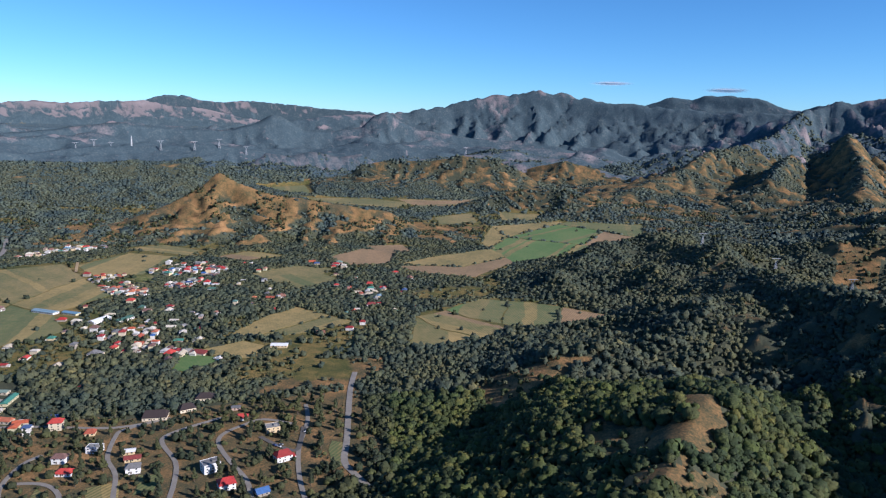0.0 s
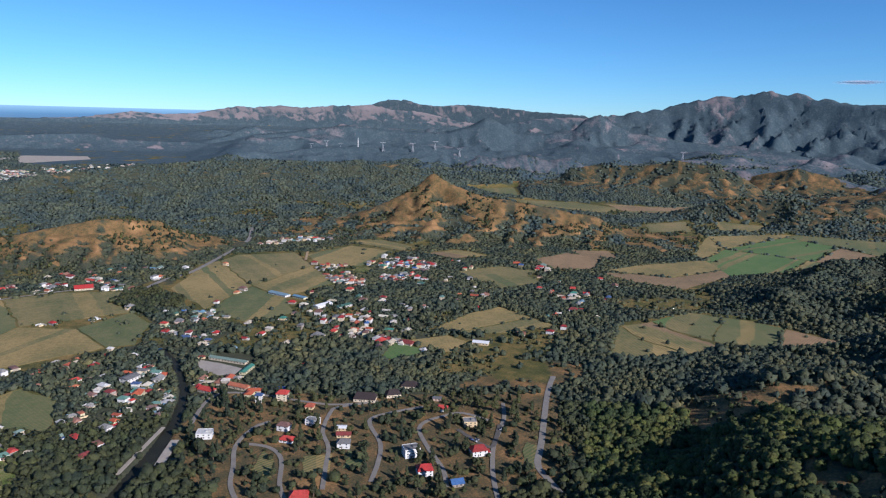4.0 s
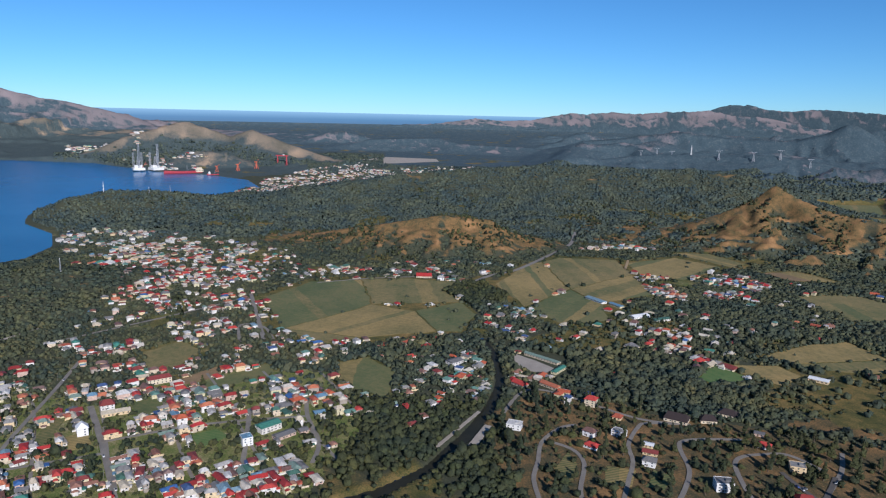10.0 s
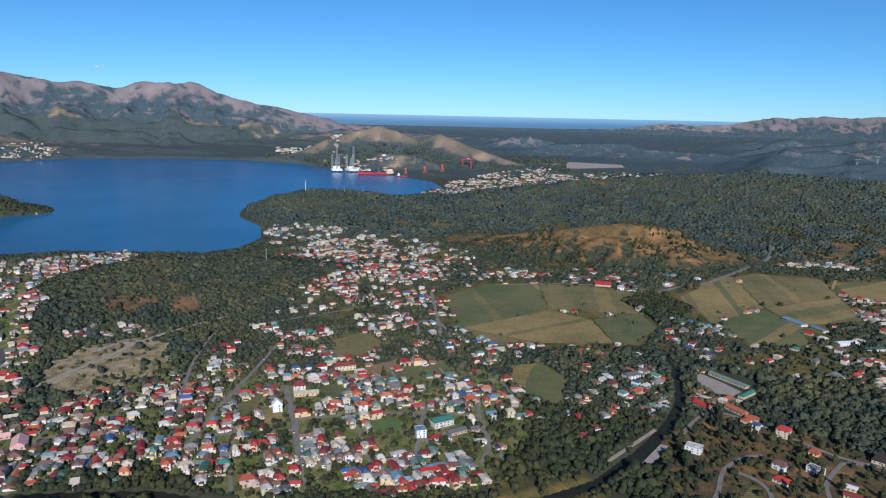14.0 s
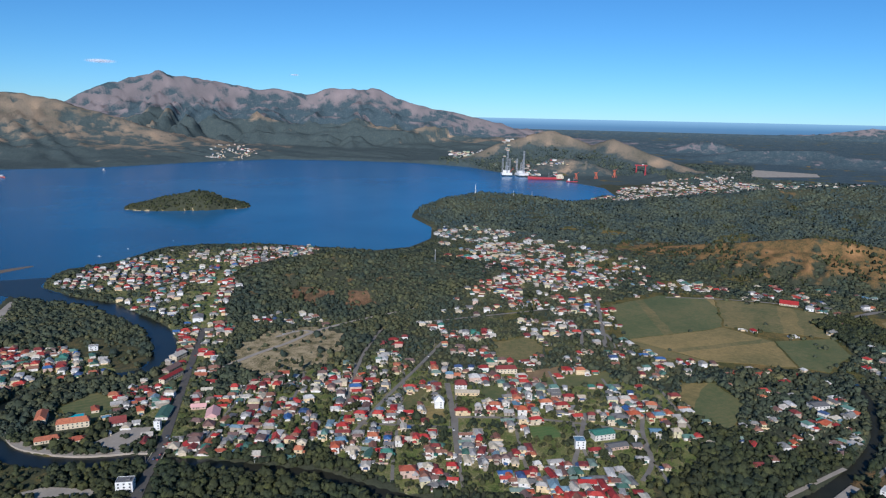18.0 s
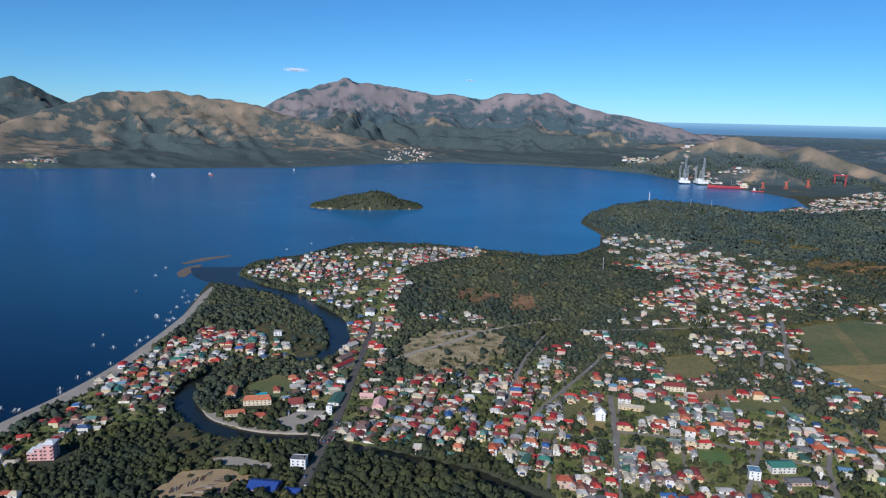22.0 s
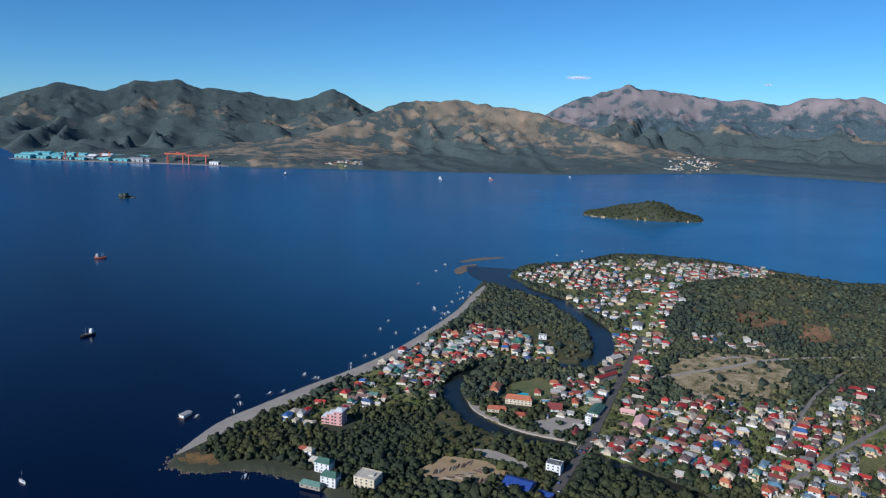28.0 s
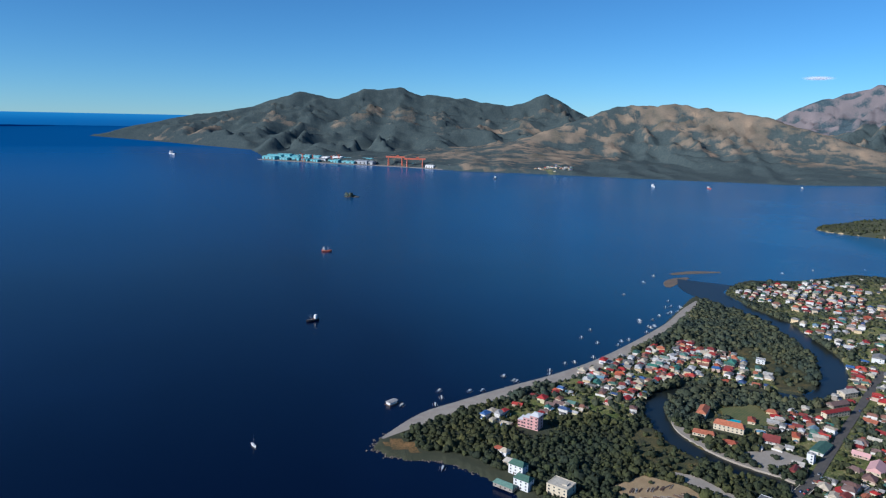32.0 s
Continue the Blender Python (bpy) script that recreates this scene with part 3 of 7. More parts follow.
    z = np.where(shore > 0, np.maximum(z, np.minimum(PLAIN + rise, PLAIN + shore * 0.5)), z)
    for _, outline in FIELDS:  # level ground in a field, rising gently round it
        ox, oy = [p[0] for p in outline], [p[1] for p in outline]
        pick = (z > PLAIN) & (x > min(ox) - 120) & (x < max(ox) + 120) & (y > min(oy) - 120) & (y < max(oy) + 120)
        if pick.any():
            d, _ = to_line(x[pick], y[pick], [(*p, 0) for p in outline + outline[:1]])
            d = np.where(inside(x[pick], y[pick], outline), 0, d)
            z[pick] = np.minimum(z[pick], PLAIN + np.where(d > 110, 1e4, 0.22 * d + 0.004 * d * d))
    d, w = to_line(x, y, STREAM)
    return np.where(d < w + 3, np.minimum(z, -1.5 + np.clip(d - w, 0, 3) * 1.15), z), dry


def shrink(v):
    """Beyond 1.5 km everything is drawn in towards the drone, so that the horizon lies within 5 km."""
    v = np.array(v, float)
    d = np.hypot(v[:, 0], v[:, 1])
    k = np.where(d > 1500, (1500 + 3350 * (1 - np.exp(-(d - 1500) / 3350))) / np.maximum(d, 1), 1.0)[:, None]
    eye = np.array(EYE)
    return eye + (v - eye) * k


def mesh_of(name, verts, faces, mats, index=None, smooth=False):
    """A mesh from arrays: verts (n, 3), faces (m, k)."""
    me = bpy.data.meshes.new(name)
    m, k = faces.shape
    me.vertices.add(len(verts))
    me.vertices.foreach_set("co", np.ascontiguousarray(verts, np.float32).ravel())
    me.loops.add(m * k)
    me.loops.foreach_set("vertex_index", np.ascontiguousarray(faces, np.int32).ravel())
    me.polygons.add(m)
    me.polygons.foreach_set("loop_start", np.arange(0, m * k, k, dtype=np.int32))
    for mt in mats:
        me.materials.append(mt)
    if index is not None:
        me.polygons.foreach_set("material_index", np.ascontiguousarray(index, np.int32))
    me.polygons.foreach_set("use_smooth", np.full(m, smooth))
    me.update(calc_edges=True)
    return me


# ---- fields, built-up ground and roads of the plan ----
FIELDS = [
    ("green", [(-760, 85), (-820, 147), (-812, 205), (-700, 190), (-640, 88)]), ("olive", [(-812, 207), (-805, 260), (-756, 328), (-737, 289), (-680, 284), (-700, 192)]),
    ("tan", [(-698, 190), (-660, 225), (-590, 222), (-593, 150), (-640, 90)]), ("green", [(-680, 282), (-631, 280), (-582, 242), (-591, 224), (-661, 227)]), ("olive", [(-592, 148), (-593, 109), (-630, 90), (-638, 92)]),
    ("tan", [(-747, 356), (-824, 431), (-848, 475), (-700, 430), (-645, 343)]), ("olive", [(-849, 477), (-870, 515), (-833, 586), (-745, 550), (-700, 432)]), ("tan", [(-743, 549), (-649, 511), (-635, 435), (-698, 431)]),
    ("green", [(-696, 428), (-635, 432), (-573, 400), (-573, 348), (-643, 343)]), ("tan", [(-811, 592), (-824, 683), (-751, 703), (-702, 598), (-742, 561)]),
    ("bright", [(-420, 1130), (-394, 1330), (-300, 1300), (-290, 1130)]), ("tan", [(-495, 1232), (-396, 1379), (-396, 1332), (-422, 1130)]), ("green", [(-392, 1332), (-388, 1380), (-247, 1428), (-217, 1250), (-298, 1302)]),
    ("brown", [(-296, 1296), (-218, 1246), (-215, 1201), (-232, 1130), (-288, 1128)]), ("bright", [(-405, 1010), (-422, 1126), (-300, 1126), (-290, 990), (-335, 926)]), ("green", [(-298, 1126), (-232, 1128), (-246, 1059), (-288, 992)]), ("tan", [(-424, 1126), (-408, 1009), (-440, 1050), (-494, 1228)]),
    ("tan", [(-470, 821), (-454, 894), (-404, 1008), (-360, 962), (-385, 860)]), ("brown", [(-358, 960), (-335, 924), (-346, 809), (-420, 794), (-466, 819), (-383, 858)]), ("olive", [(-565, 1436), (-466, 1452), (-452, 1338), (-505, 1317)]),
    ("bright", [(-308, 648), (-296, 711), (-265, 720), (-240, 630), (-275, 634)]), ("green", [(-263, 720), (-235, 729), (-205, 725), (-190, 645), (-207, 629), (-238, 630)]), ("brown", [(-203, 725), (-151, 719), (-162, 671), (-188, 647)]),
    ("brown", [(-324, 609), (-308, 646), (-276, 631), (-224, 619), (-237, 580), (-280, 585)]), ("olive", [(-322, 606), (-281, 583), (-237, 577), (-266, 528), (-287, 525)]), ("tan", [(-441, 468), (-452, 531), (-448, 576), (-400, 568), (-420, 471)]), ("olive", [(-398, 567), (-369, 563), (-381, 518), (-409, 472), (-418, 471)]),
    ("bright", [(-417, 376), (-435, 411), (-404, 419), (-396, 403), (-403, 380)]), ("tan", [(-433, 420), (-419, 462), (-392, 460), (-382, 427), (-402, 421)]), ("olive", [(-856, 705), (-836, 755), (-757, 752), (-742, 716)]), ("brown", [(-707, 727), (-697, 784), (-637, 788), (-655, 737)]),
    ("brown", [(-576, 813), (-572, 896), (-517, 904), (-482, 827), (-517, 781)]), ("olive", [(-595, 669), (-580, 741), (-526, 754), (-511, 696), (-536, 652)]),
    ("olive", [(-535, 117), (-542, 144), (-502, 154), (-452, 135), (-469, 117), (-505, 109)]), ("olive", [(-606, -33), (-631, -1), (-595, 14), (-553, -9), (-562, -28)]), ("green", [(-407, -315), (-436, -306), (-427, -284), (-396, -276), (-390, -292)]),
    ("green", [(-224, 340), (-212, 316), (-219, 311), (-238, 338)]), ("tan", [(-318, 228), (-309, 240), (-294, 226), (-303, 215)]), ("olive", [(-340, 214), (-326, 212), (-310, 200), (-325, 196)]),
    ("green", [(-306, 250), (-297, 257), (-284, 243), (-291, 234)]),
    ("green", [(-1296, 1522), (-1249, 1650), (-1082, 1458), (-1158, 1447)]), ("olive", [(-1051, 1400), (-925, 1472), (-786, 1464), (-780, 1361), (-970, 1346)]), ("tan", [(-654, 1660), (-585, 1817), (-528, 1919), (-502, 1799), (-591, 1575)]),
    ("brown", [(-870, 1517), (-747, 1554), (-687, 1665), (-651, 1542), (-749, 1411)]), ("olive", [(-638, 1275), (-601, 1379), (-534, 1254), (-583, 1191)]), ("brown", [(-582, 920), (-538, 960), (-500, 920), (-540, 890)]), ("olive", [(-563, 674), (-536, 730), (-484, 706), (-495, 640)]),
    ("olive", [(-447, -89), (-493, -82), (-483, -74), (-441, -80)]), ("tan", [(-454, -71), (-459, -58), (-441, -55), (-434, -67)]), ("green", [(-497, -35), (-505, -17), (-476, -14), (-470, -30)]), ("bright", [(-432, 3), (-439, 18), (-424, 24), (-416, 6)]),
    ("brown", [(-538, -2), (-553, 23), (-533, 26), (-521, 0)]), ("green", [(-523, 12), (-550, 63), (-527, 65), (-501, 12)]),
]
TOWNS = [  # outline, share of plots built on, street heading, plot size
    ([(-355, -197), (-436, -222), (-487, -205), (-532, -141), (-560, -120), (-500, -60), (-545, 20), (-520, 105), (-431, 112), (-375, 91), (-338, -58), (-362, -95), (-384, -122), (-378, -149)], 1.0, 11, 8.8),
    ([(-560, -120), (-683, -93), (-852, -47), (-893, 92), (-735, 95), (-617, 68), (-589, 133), (-522, 105), (-545, 20), (-500, -60)], 0.5, 11, 8.8),
    ([(-708, -559), (-844, -543), (-942, -511), (-1000, -329), (-868, -341), (-764, -347), (-640, -300), (-533, -251), (-497, -274), (-612, -353), (-695, -484)], 0.74, 24, 9.0),
    ([(-246, -378), (-299, -398), (-368, -418), (-434, -434), (-484, -442), (-513, -397), (-504, -349), (-479, -322), (-410, -381), (-363, -346), (-323, -320), (-321, -344), (-282, -354), (-245, -356)], 0.9, 30, 8.8),
    ([(-350, -190), (-440, -224), (-560, -268), (-690, -317), (-850, -378), (-860, -420), (-680, -357), (-550, -308), (-425, -262), (-380, -242)], 0.8, 21, 8.6), ([(-366, -288), (-395, -322), (-425, -300), (-440, -262), (-400, -240)], 0.35, 34, 9.0),
    ([(-1340, -225), (-1261, -72), (-1082, 138), (-914, 109), (-883, 55), (-925, -54), (-986, -134), (-1148, -158)], 0.5, 40, 10),
    ([(-908, 153), (-841, 321), (-815, 318), (-830, 229), (-874, 153)], 0.28, 20, 10.0), ([(-607, 275), (-651, 321), (-583, 349), (-547, 303), (-501, 236), (-545, 246)], 0.40, 30, 9.4),
    ([(-726, 511), (-726, 615), (-667, 677), (-613, 633), (-606, 532), (-661, 498)], 0.45, 35, 9.4), ([(-498, 607), (-465, 708), (-405, 753), (-383, 701), (-433, 642), (-467, 589)], 0.30, 30, 10.0),
    ([(-533, 389), (-472, 417), (-372, 430), (-378, 396), (-488, 363)], 0.25, 20, 10.0), ([(-442, 219), (-474, 252), (-429, 297), (-396, 265), (-428, 237)], 0.45, 40, 9.4), ([(-1772, 135), (-2173, 261), (-2475, 439), (-2699, 680), (-2400, 720), (-2100, 660), (-1946, 493), (-1789, 334), (-1693, 205)], 0.4, 25, 9.6),
    ([(-449, 155), (-565, 240), (-505, 236), (-434, 200), (-425, 178)], 0.40, 40, 9.4), ([(-387, -315), (-424, -298), (-472, -282), (-430, -250), (-372, -228), (-372, -256), (-365, -283)], 0.42, 30, 9.2), ([(-975, -440), (-1018, -340), (-942, -309), (-884, -378)], 0.85, 24, 9.5),
    ([(-900, 160), (-900, 330), (-760, 620), (-560, 800), (-420, 780), (-340, 640), (-360, 420), (-480, 260), (-640, 260)], 0.085, 30, 9.5), ([(-520, 140), (-640, 260), (-480, 260), (-400, 180)], 0.08, 30, 9.0),
    ([(-330, -200), (-500, -150), (-640, -110), (-900, -60), (-1150, -120), (-1050, 150), (-900, 160), (-560, 250), (-400, 150)], 0.11, 11, 8.6), ([(-536, -156), (-629, -127), (-750, -63), (-893, -3), (-1050, 96), (-956, 119), (-720, 70), (-603, 31), (-548, -26), (-485, -98)], 0.42, 11, 8.8), ([(-2860, -1428), (-3161, -1453), (-3182, -1355), (-2925, -1244), (-2759, -1303)], 0.22, 20, 10.0), ([(-3340, -1631), (-3463, -1543), (-3124, -1281), (-2927, -1306), (-2871, -1405)], 0.22, 20, 16.0),
    ([(-4177, -525), (-3871, -277), (-3542, -115), (-3099, -125), (-3157, -373)], 0.2, 20, 26.0), ([(-1755, -2341), (-1876, -2366), (-1859, -2202), (-1704, -2150)], 0.5, 20, 16.0),
    ([(-404, -78), (-404, 38), (-370, 75), (-343, 64), (-350, -66)], 1.0, 11.5, 8.0), ([(-404, -78), (-404, 38), (-370, 75), (-343, 64), (-350, -66)], 1.0, 104, 8.0),
    ([(-300, -372), (-330, -402), (-420, -420), (-505, -442), (-516, -398), (-500, -352), (-440, -372), (-390, -366), (-345, -358)], 0.5, 16, 8.2), ([(-395, -392), (-500, -428), (-512, -372), (-430, -352)], 0.5, 112, 8.2), ([(-700, 500), (-740, 600), (-650, 690), (-600, 600), (-630, 500)], 0.55, 12, 9.0), ([(-560, 420), (-500, 470), (-400, 450), (-380, 400), (-480, 380)], 0.35, 34, 9.0),
    ([(-2480, 20), (-2660, -80), (-2900, -200), (-3060, -150), (-2950, 20), (-2700, 120)], 0.14, 20, 16.0),
    ([(-633, -267), (-661, -241), (-658, -210), (-647, -182), (-625, -179), (-625, -210), (-622, -238), (-613, -261)], 0.75, 40, 8.2), ([(-2529, 770), (-2600, 1142), (-2201, 989), (-1977, 621)], 0.10, 25, 15.0),
    ([(-990, 600), (-900, 700), (-860, 660), (-930, 560)], 0.3, 30, 10.0), ([(-760, 620), (-700, 700), (-640, 700), (-690, 600)], 0.15, 30, 15.0),
]
ROADS = [  # centre line, width, surface
    ([(-300, -196), (-329, -206), (-359, -214), (-433, -242), (-555, -288), (-684, -337), (-850, -398)], 8.5, "asphalt"), ([(-378, -38), (-441, -49), (-501, -61)], 6, "concrete"), ([(-400, -110), (-412, -108), (-469, -100), (-543, -87), (-600, -78)], 4.2, "concrete"), ([(-450, -126), (-475, -131), (-562, -140), (-629, -140)], 4.2, "concrete"),
    ([(-500, -241), (-537, -227), (-571, -211), (-604, -200), (-639, -178), (-676, -147), (-703, -122)], 6, "gravel"), ([(-583, -228), (-600, -218), (-607, -209), (-603, -200)], 5, "gravel"), ([(-290, 445), (-272, 411), (-230, 344), (-215, 319), (-201, 309), (-185, 300)], 6, "concrete"), ([(-285, 375), (-267, 353), (-248, 319), (-226, 291), (-205, 270)], 4.2, "concrete"), ([(-319, 330), (-327, 309), (-330, 292), (-322, 283), (-299, 271), (-282, 254), (-268, 236)], 4.2, "concrete"),
    ([(-272, 345), (-294, 341), (-300, 325), (-301, 311), (-294, 300), (-273, 287), (-250, 275), (-235, 262)], 4.2, "concrete"), ([(-348, 313), (-359, 287), (-356, 277), (-337, 256), (-317, 245), (-299, 229), (-280, 212)], 4.0, "concrete"), ([(-372, 240), (-371, 227), (-357, 206), (-336, 192), (-317, 179), (-290, 170)], 4.0, "concrete"),
    ([(-356, 211), (-342, 219), (-324, 216), (-299, 198), (-280, 190)], 4.0, "concrete"), ([(-396, 196), (-406, 204), (-431, 228), (-434, 245), (-411, 262), (-367, 285), (-348, 313)], 4.0, "concrete"), ([(-279, 320), (-262, 316), (-248, 316), (-254, 329), (-264, 345)], 4.5, "asphalt"), ([(-760, 330), (-791, 369), (-811, 415), (-884, 503), (-964, 590), (-1068, 661)], 9, "concrete"),
    ([(-812, 152), (-816, 228), (-800, 330)], 4.2, "concrete"), ([(-779, 565), (-828, 604)], 5, "dirt"), ([(-780, 72), (-761, 72), (-680, 69), (-613, 67)], 6, "concrete"), ([(-611, 46), (-663, 51), (-651, 71), (-611, 75)], 4.2, "concrete"), ([(-471, 80), (-440, 75), (-400, 75), (-375, 66)], 4.2, "concrete"), ([(-464, 40), (-421, 34), (-385, 28)], 4.5, "concrete"),
    ([(-411, 187), (-391, 164), (-371, 141)], 4, "gravel"), ([(-389, 184), (-375, 171), (-365, 162)], 8, "gravel"), ([(-441, -49), (-448, 10), (-440, 75)], 4, "concrete"), ([(-420, -110), (-425, -45)], 4, "concrete"), ([(-660, -100), (-720, 0), (-760, 60)], 4.2, "concrete"),
]
RUBBLE = [(-508, -241), (-559, -247), (-605, -236), (-628, -205), (-612, -170), (-558, -154), (-522, -158), (-495, -190), (-490, -218)]
YARDS = [("dirt", [(-264, -266), (-287, -267), (-299, -246), (-298, -226), (-271, -226), (-258, -253)]), ("gravel", [(-303, -264), (-313, -254), (-315, -226), (-305, -222), (-301, -250)]), ("gravel", [(-364, -260), (-387, -251), (-392, -234), (-369, -232), (-354, -245)]), ("gravel", [(-512, 264), (-491, 273), (-470, 279), (-462, 267), (-478, 248)])]
BARE = [[(-722, -264), (-735, -240), (-716, -216), (-674, -222), (-688, -250)], [(-722, -206), (-740, -182), (-712, -164), (-681, -184)], [(-190, -350), (-164, -372), (-184, -384), (-200, -372)]]
GLADES = [[(-184, 470), (-161, 480), (-134, 489), (-104, 496), (-128, 471), (-146, 439), (-159, 430)], [(-48, 417), (-24, 360), (-12, 337), (-20, 308), (-34, 312)], [(-50, 275), (-30, 280), (-10, 290), (-5, 270), (-47, 250)], [(-79, 339), (-45, 330), (-18, 305), (-31, 279), (-68, 318)], [(31, 632), (46, 600), (42, 571), (25, 605)], [(14, 555), (29, 551), (31, 524), (15, 540)], [(54, 1145), (134, 1122), (121, 993), (73, 1067)], [(-326, 361), (-327, 405), (-326, 451), (-291, 488), (-267, 458), (-275, 417), (-303, 395)], [(65, 998), (123, 1089), (104, 858), (66, 801)], [(-328, 626), (-305, 678), (-251, 683), (-222, 621), (-256, 558), (-288, 545)], [(-320, -319), (-356, -310), (-350, -271), (-309, -248), (-300, -276)], [(-484, -372), (-520, -366), (-536, -330), (-514, -310), (-484, -308), (-474, -350)], [(-530, -410), (-545, -395), (-548, -355), (-522, -338), (-500, -345), (-498, -375)]]
VILLAS = [(-405, 190), (-440, 250), (-350, 320), (-270, 420), (-190, 320), (-260, 170), (-330, 160)]

FIELDS = [(kind_, scaled(o)) for kind_, o in FIELDS]
TOWNS = [(scaled(o), share, turn, size) for o, share, turn, size in TOWNS]
ROADS = [(scaled(line), width, what) for line, width, what in ROADS]
YARDS = [(what, scaled(o)) for what, o in YARDS]
BARE, GLADES = [scaled(o) for o in BARE], [scaled(o) for o in GLADES]
for k, outline in enumerate(GLADES[:2]):  # the open dry patches on the near slopes reach a little beyond their core
    mx_, my_ = np.mean(outline, axis=0)
    GLADES[k] = [(mx_ + (a - mx_) * 1.22, my_ + (b - my_) * 1.22) for a, b in outline]
RUBBLE, VILLAS = scaled(RUBBLE), scaled(VILLAS)

def meadows(x, y):
    """Open grassy patches of the plain, 0 to 1."""
    return np.clip((fbm(x, y, 130, 61, 4) - 0.545) * 8, 0, 1) * np.clip((y / S + 150) / 100, 0, 1) * ((np.degrees(np.arctan2(-x, y)) > 33) | (np.hypot(x, y) > 640 * S))


def lattice_of(outline, turn, size):
    """Rows of plots along parallel streets: two rows back to back, then a street. All towns of one heading share the streets."""
    c, s = math.cos(radians(turn)), math.sin(radians(turn))
    us, vs = [x * c + y * s for x, y in outline], [-x * s + y * c for x, y in outline]
    deep = 3.3 * size
    j = np.arange(math.floor(min(vs) / deep) - 1, math.ceil(max(vs) / deep) + 1)
    return us, vs, c, s, deep, j


def lanes():
    """The narrow concrete streets between the rows of plots."""
    for outline, share, turn, size in TOWNS:
        if share < 0.8 or size > 9.0 or turn != 11:
            continue
        us, vs, c, s, deep, j = lattice_of(outline, turn, size)
        for k in j[::2]:
            u = np.arange(min(us), max(us), 6.0)
            v = k * deep - 0.1 * size + 5 * np.sin(u / 70)
            x, y = u * c - v * s, u * s + v * c
            ok, run = inside(x, y, outline), []
            for a, b, fine in zip(x, y, ok):
                if fine:
                    run.append((a, b, 1.5))
                if not fine or a == x[-1]:
                    if len(run) > 8:
                        yield run
                    run = []


# ---- the ground: one sheet to the horizon ----
azimuths = np.radians(np.concatenate([np.arange(-12, 188, 0.2), np.arange(188, 348, 2.5)]))
rings = np.concatenate([np.geomspace(0.02, 280, 16)[:-1], np.geomspace(280, 1500, 150)[:-1], np.geomspace(1500, 3500, 190)[:-1], np.geomspace(3500, 12500, 150)[:-1], np.geomspace(12500, 22000, 60)])
ga, gr = np.meshgrid(azimuths, rings, indexing="ij")
gx, gy = (-np.sin(ga) * gr).ravel(), (np.cos(ga) * gr).ravel()
gz, gdry = relief(gx, gy)
na, nr = len(azimuths), len(rings)
ia, ir = np.meshgrid(np.arange(na), np.arange(nr - 1), indexing="ij")
ja = (ia + 1) % na
quads = np.stack([ia * nr + ir, ia * nr + ir + 1, ja * nr + ir + 1, ja * nr + ir], -1).reshape(-1, 4)
quads = quads[gz[quads].max(axis=1) > -4.5]  # the bed of the deep sea is left out
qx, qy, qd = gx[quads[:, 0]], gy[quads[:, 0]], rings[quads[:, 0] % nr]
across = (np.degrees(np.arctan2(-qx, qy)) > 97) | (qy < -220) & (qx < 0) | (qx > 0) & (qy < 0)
# beyond this distance the ground takes the tones with painted haze
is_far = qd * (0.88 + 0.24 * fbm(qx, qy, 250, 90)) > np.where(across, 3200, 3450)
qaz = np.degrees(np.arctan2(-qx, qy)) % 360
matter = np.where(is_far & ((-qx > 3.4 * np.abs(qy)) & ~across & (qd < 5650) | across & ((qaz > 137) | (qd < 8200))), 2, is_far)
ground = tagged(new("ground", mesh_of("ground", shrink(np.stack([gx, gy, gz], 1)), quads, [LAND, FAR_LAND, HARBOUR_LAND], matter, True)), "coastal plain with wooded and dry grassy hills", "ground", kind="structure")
gtown, gbare, grubble = np.zeros(len(gx)), np.zeros(len(gx)), np.zeros(len(gx))
jx, jy = gx + 34 * (fbm(gx, gy, 40, 50, 4) - 0.5), gy + 34 * (fbm(gx, gy, 40, 58, 4) - 0.5)
for outline, share, _, _ in TOWNS:
    gtown = np.where(inside(jx, jy, outline), np.maximum(gtown, 0.35 + 0.45 * share if share > 0.2 else 0.25), gtown)
for outline in BARE:
    gbare[inside(jx, jy, outline)] = 0.66 if outline is not BARE[-1] else 0
for outline in GLADES[:-3] + BARE[-1:]:
    gdry[inside(jx, jy, outline)] = 0.69
gmeadow = np.where(gz < PLAIN + 3, 0.75 * meadows(gx, gy), 0)
for _, outline in FIELDS:
    mx_, my_ = np.mean(outline, axis=0)
    gmeadow[inside(jx, jy, [(mx_ + (a - mx_) * 1.3, my_ + (b - my_) * 1.3) for a, b in outline])] = 0.75
gmeadow[inside(jx, jy, VILLAS)] = 0.46
gdry[inside(jx, jy, VILLAS)] = 0.66
for outline in GLADES[-3:]:
    gmeadow[inside(jx, jy, outline)] = 0.62
grubble[inside(jx, jy, RUBBLE)] = 0.72
rim_of_isle = (np.hypot(gx + 1420 * S, gy + 745 * S) < 260) & (gz > -1.5) & (gz < 3.0)
grubble[rim_of_isle] = 0.95
for key, values in (("dry", gdry), ("town", gtown), ("bare", gbare), ("rubble", grubble), ("meadow", gmeadow)):
    ground.data.attributes.new(key, "FLOAT", "POINT").data.foreach_set("value", values.astype(np.float32))

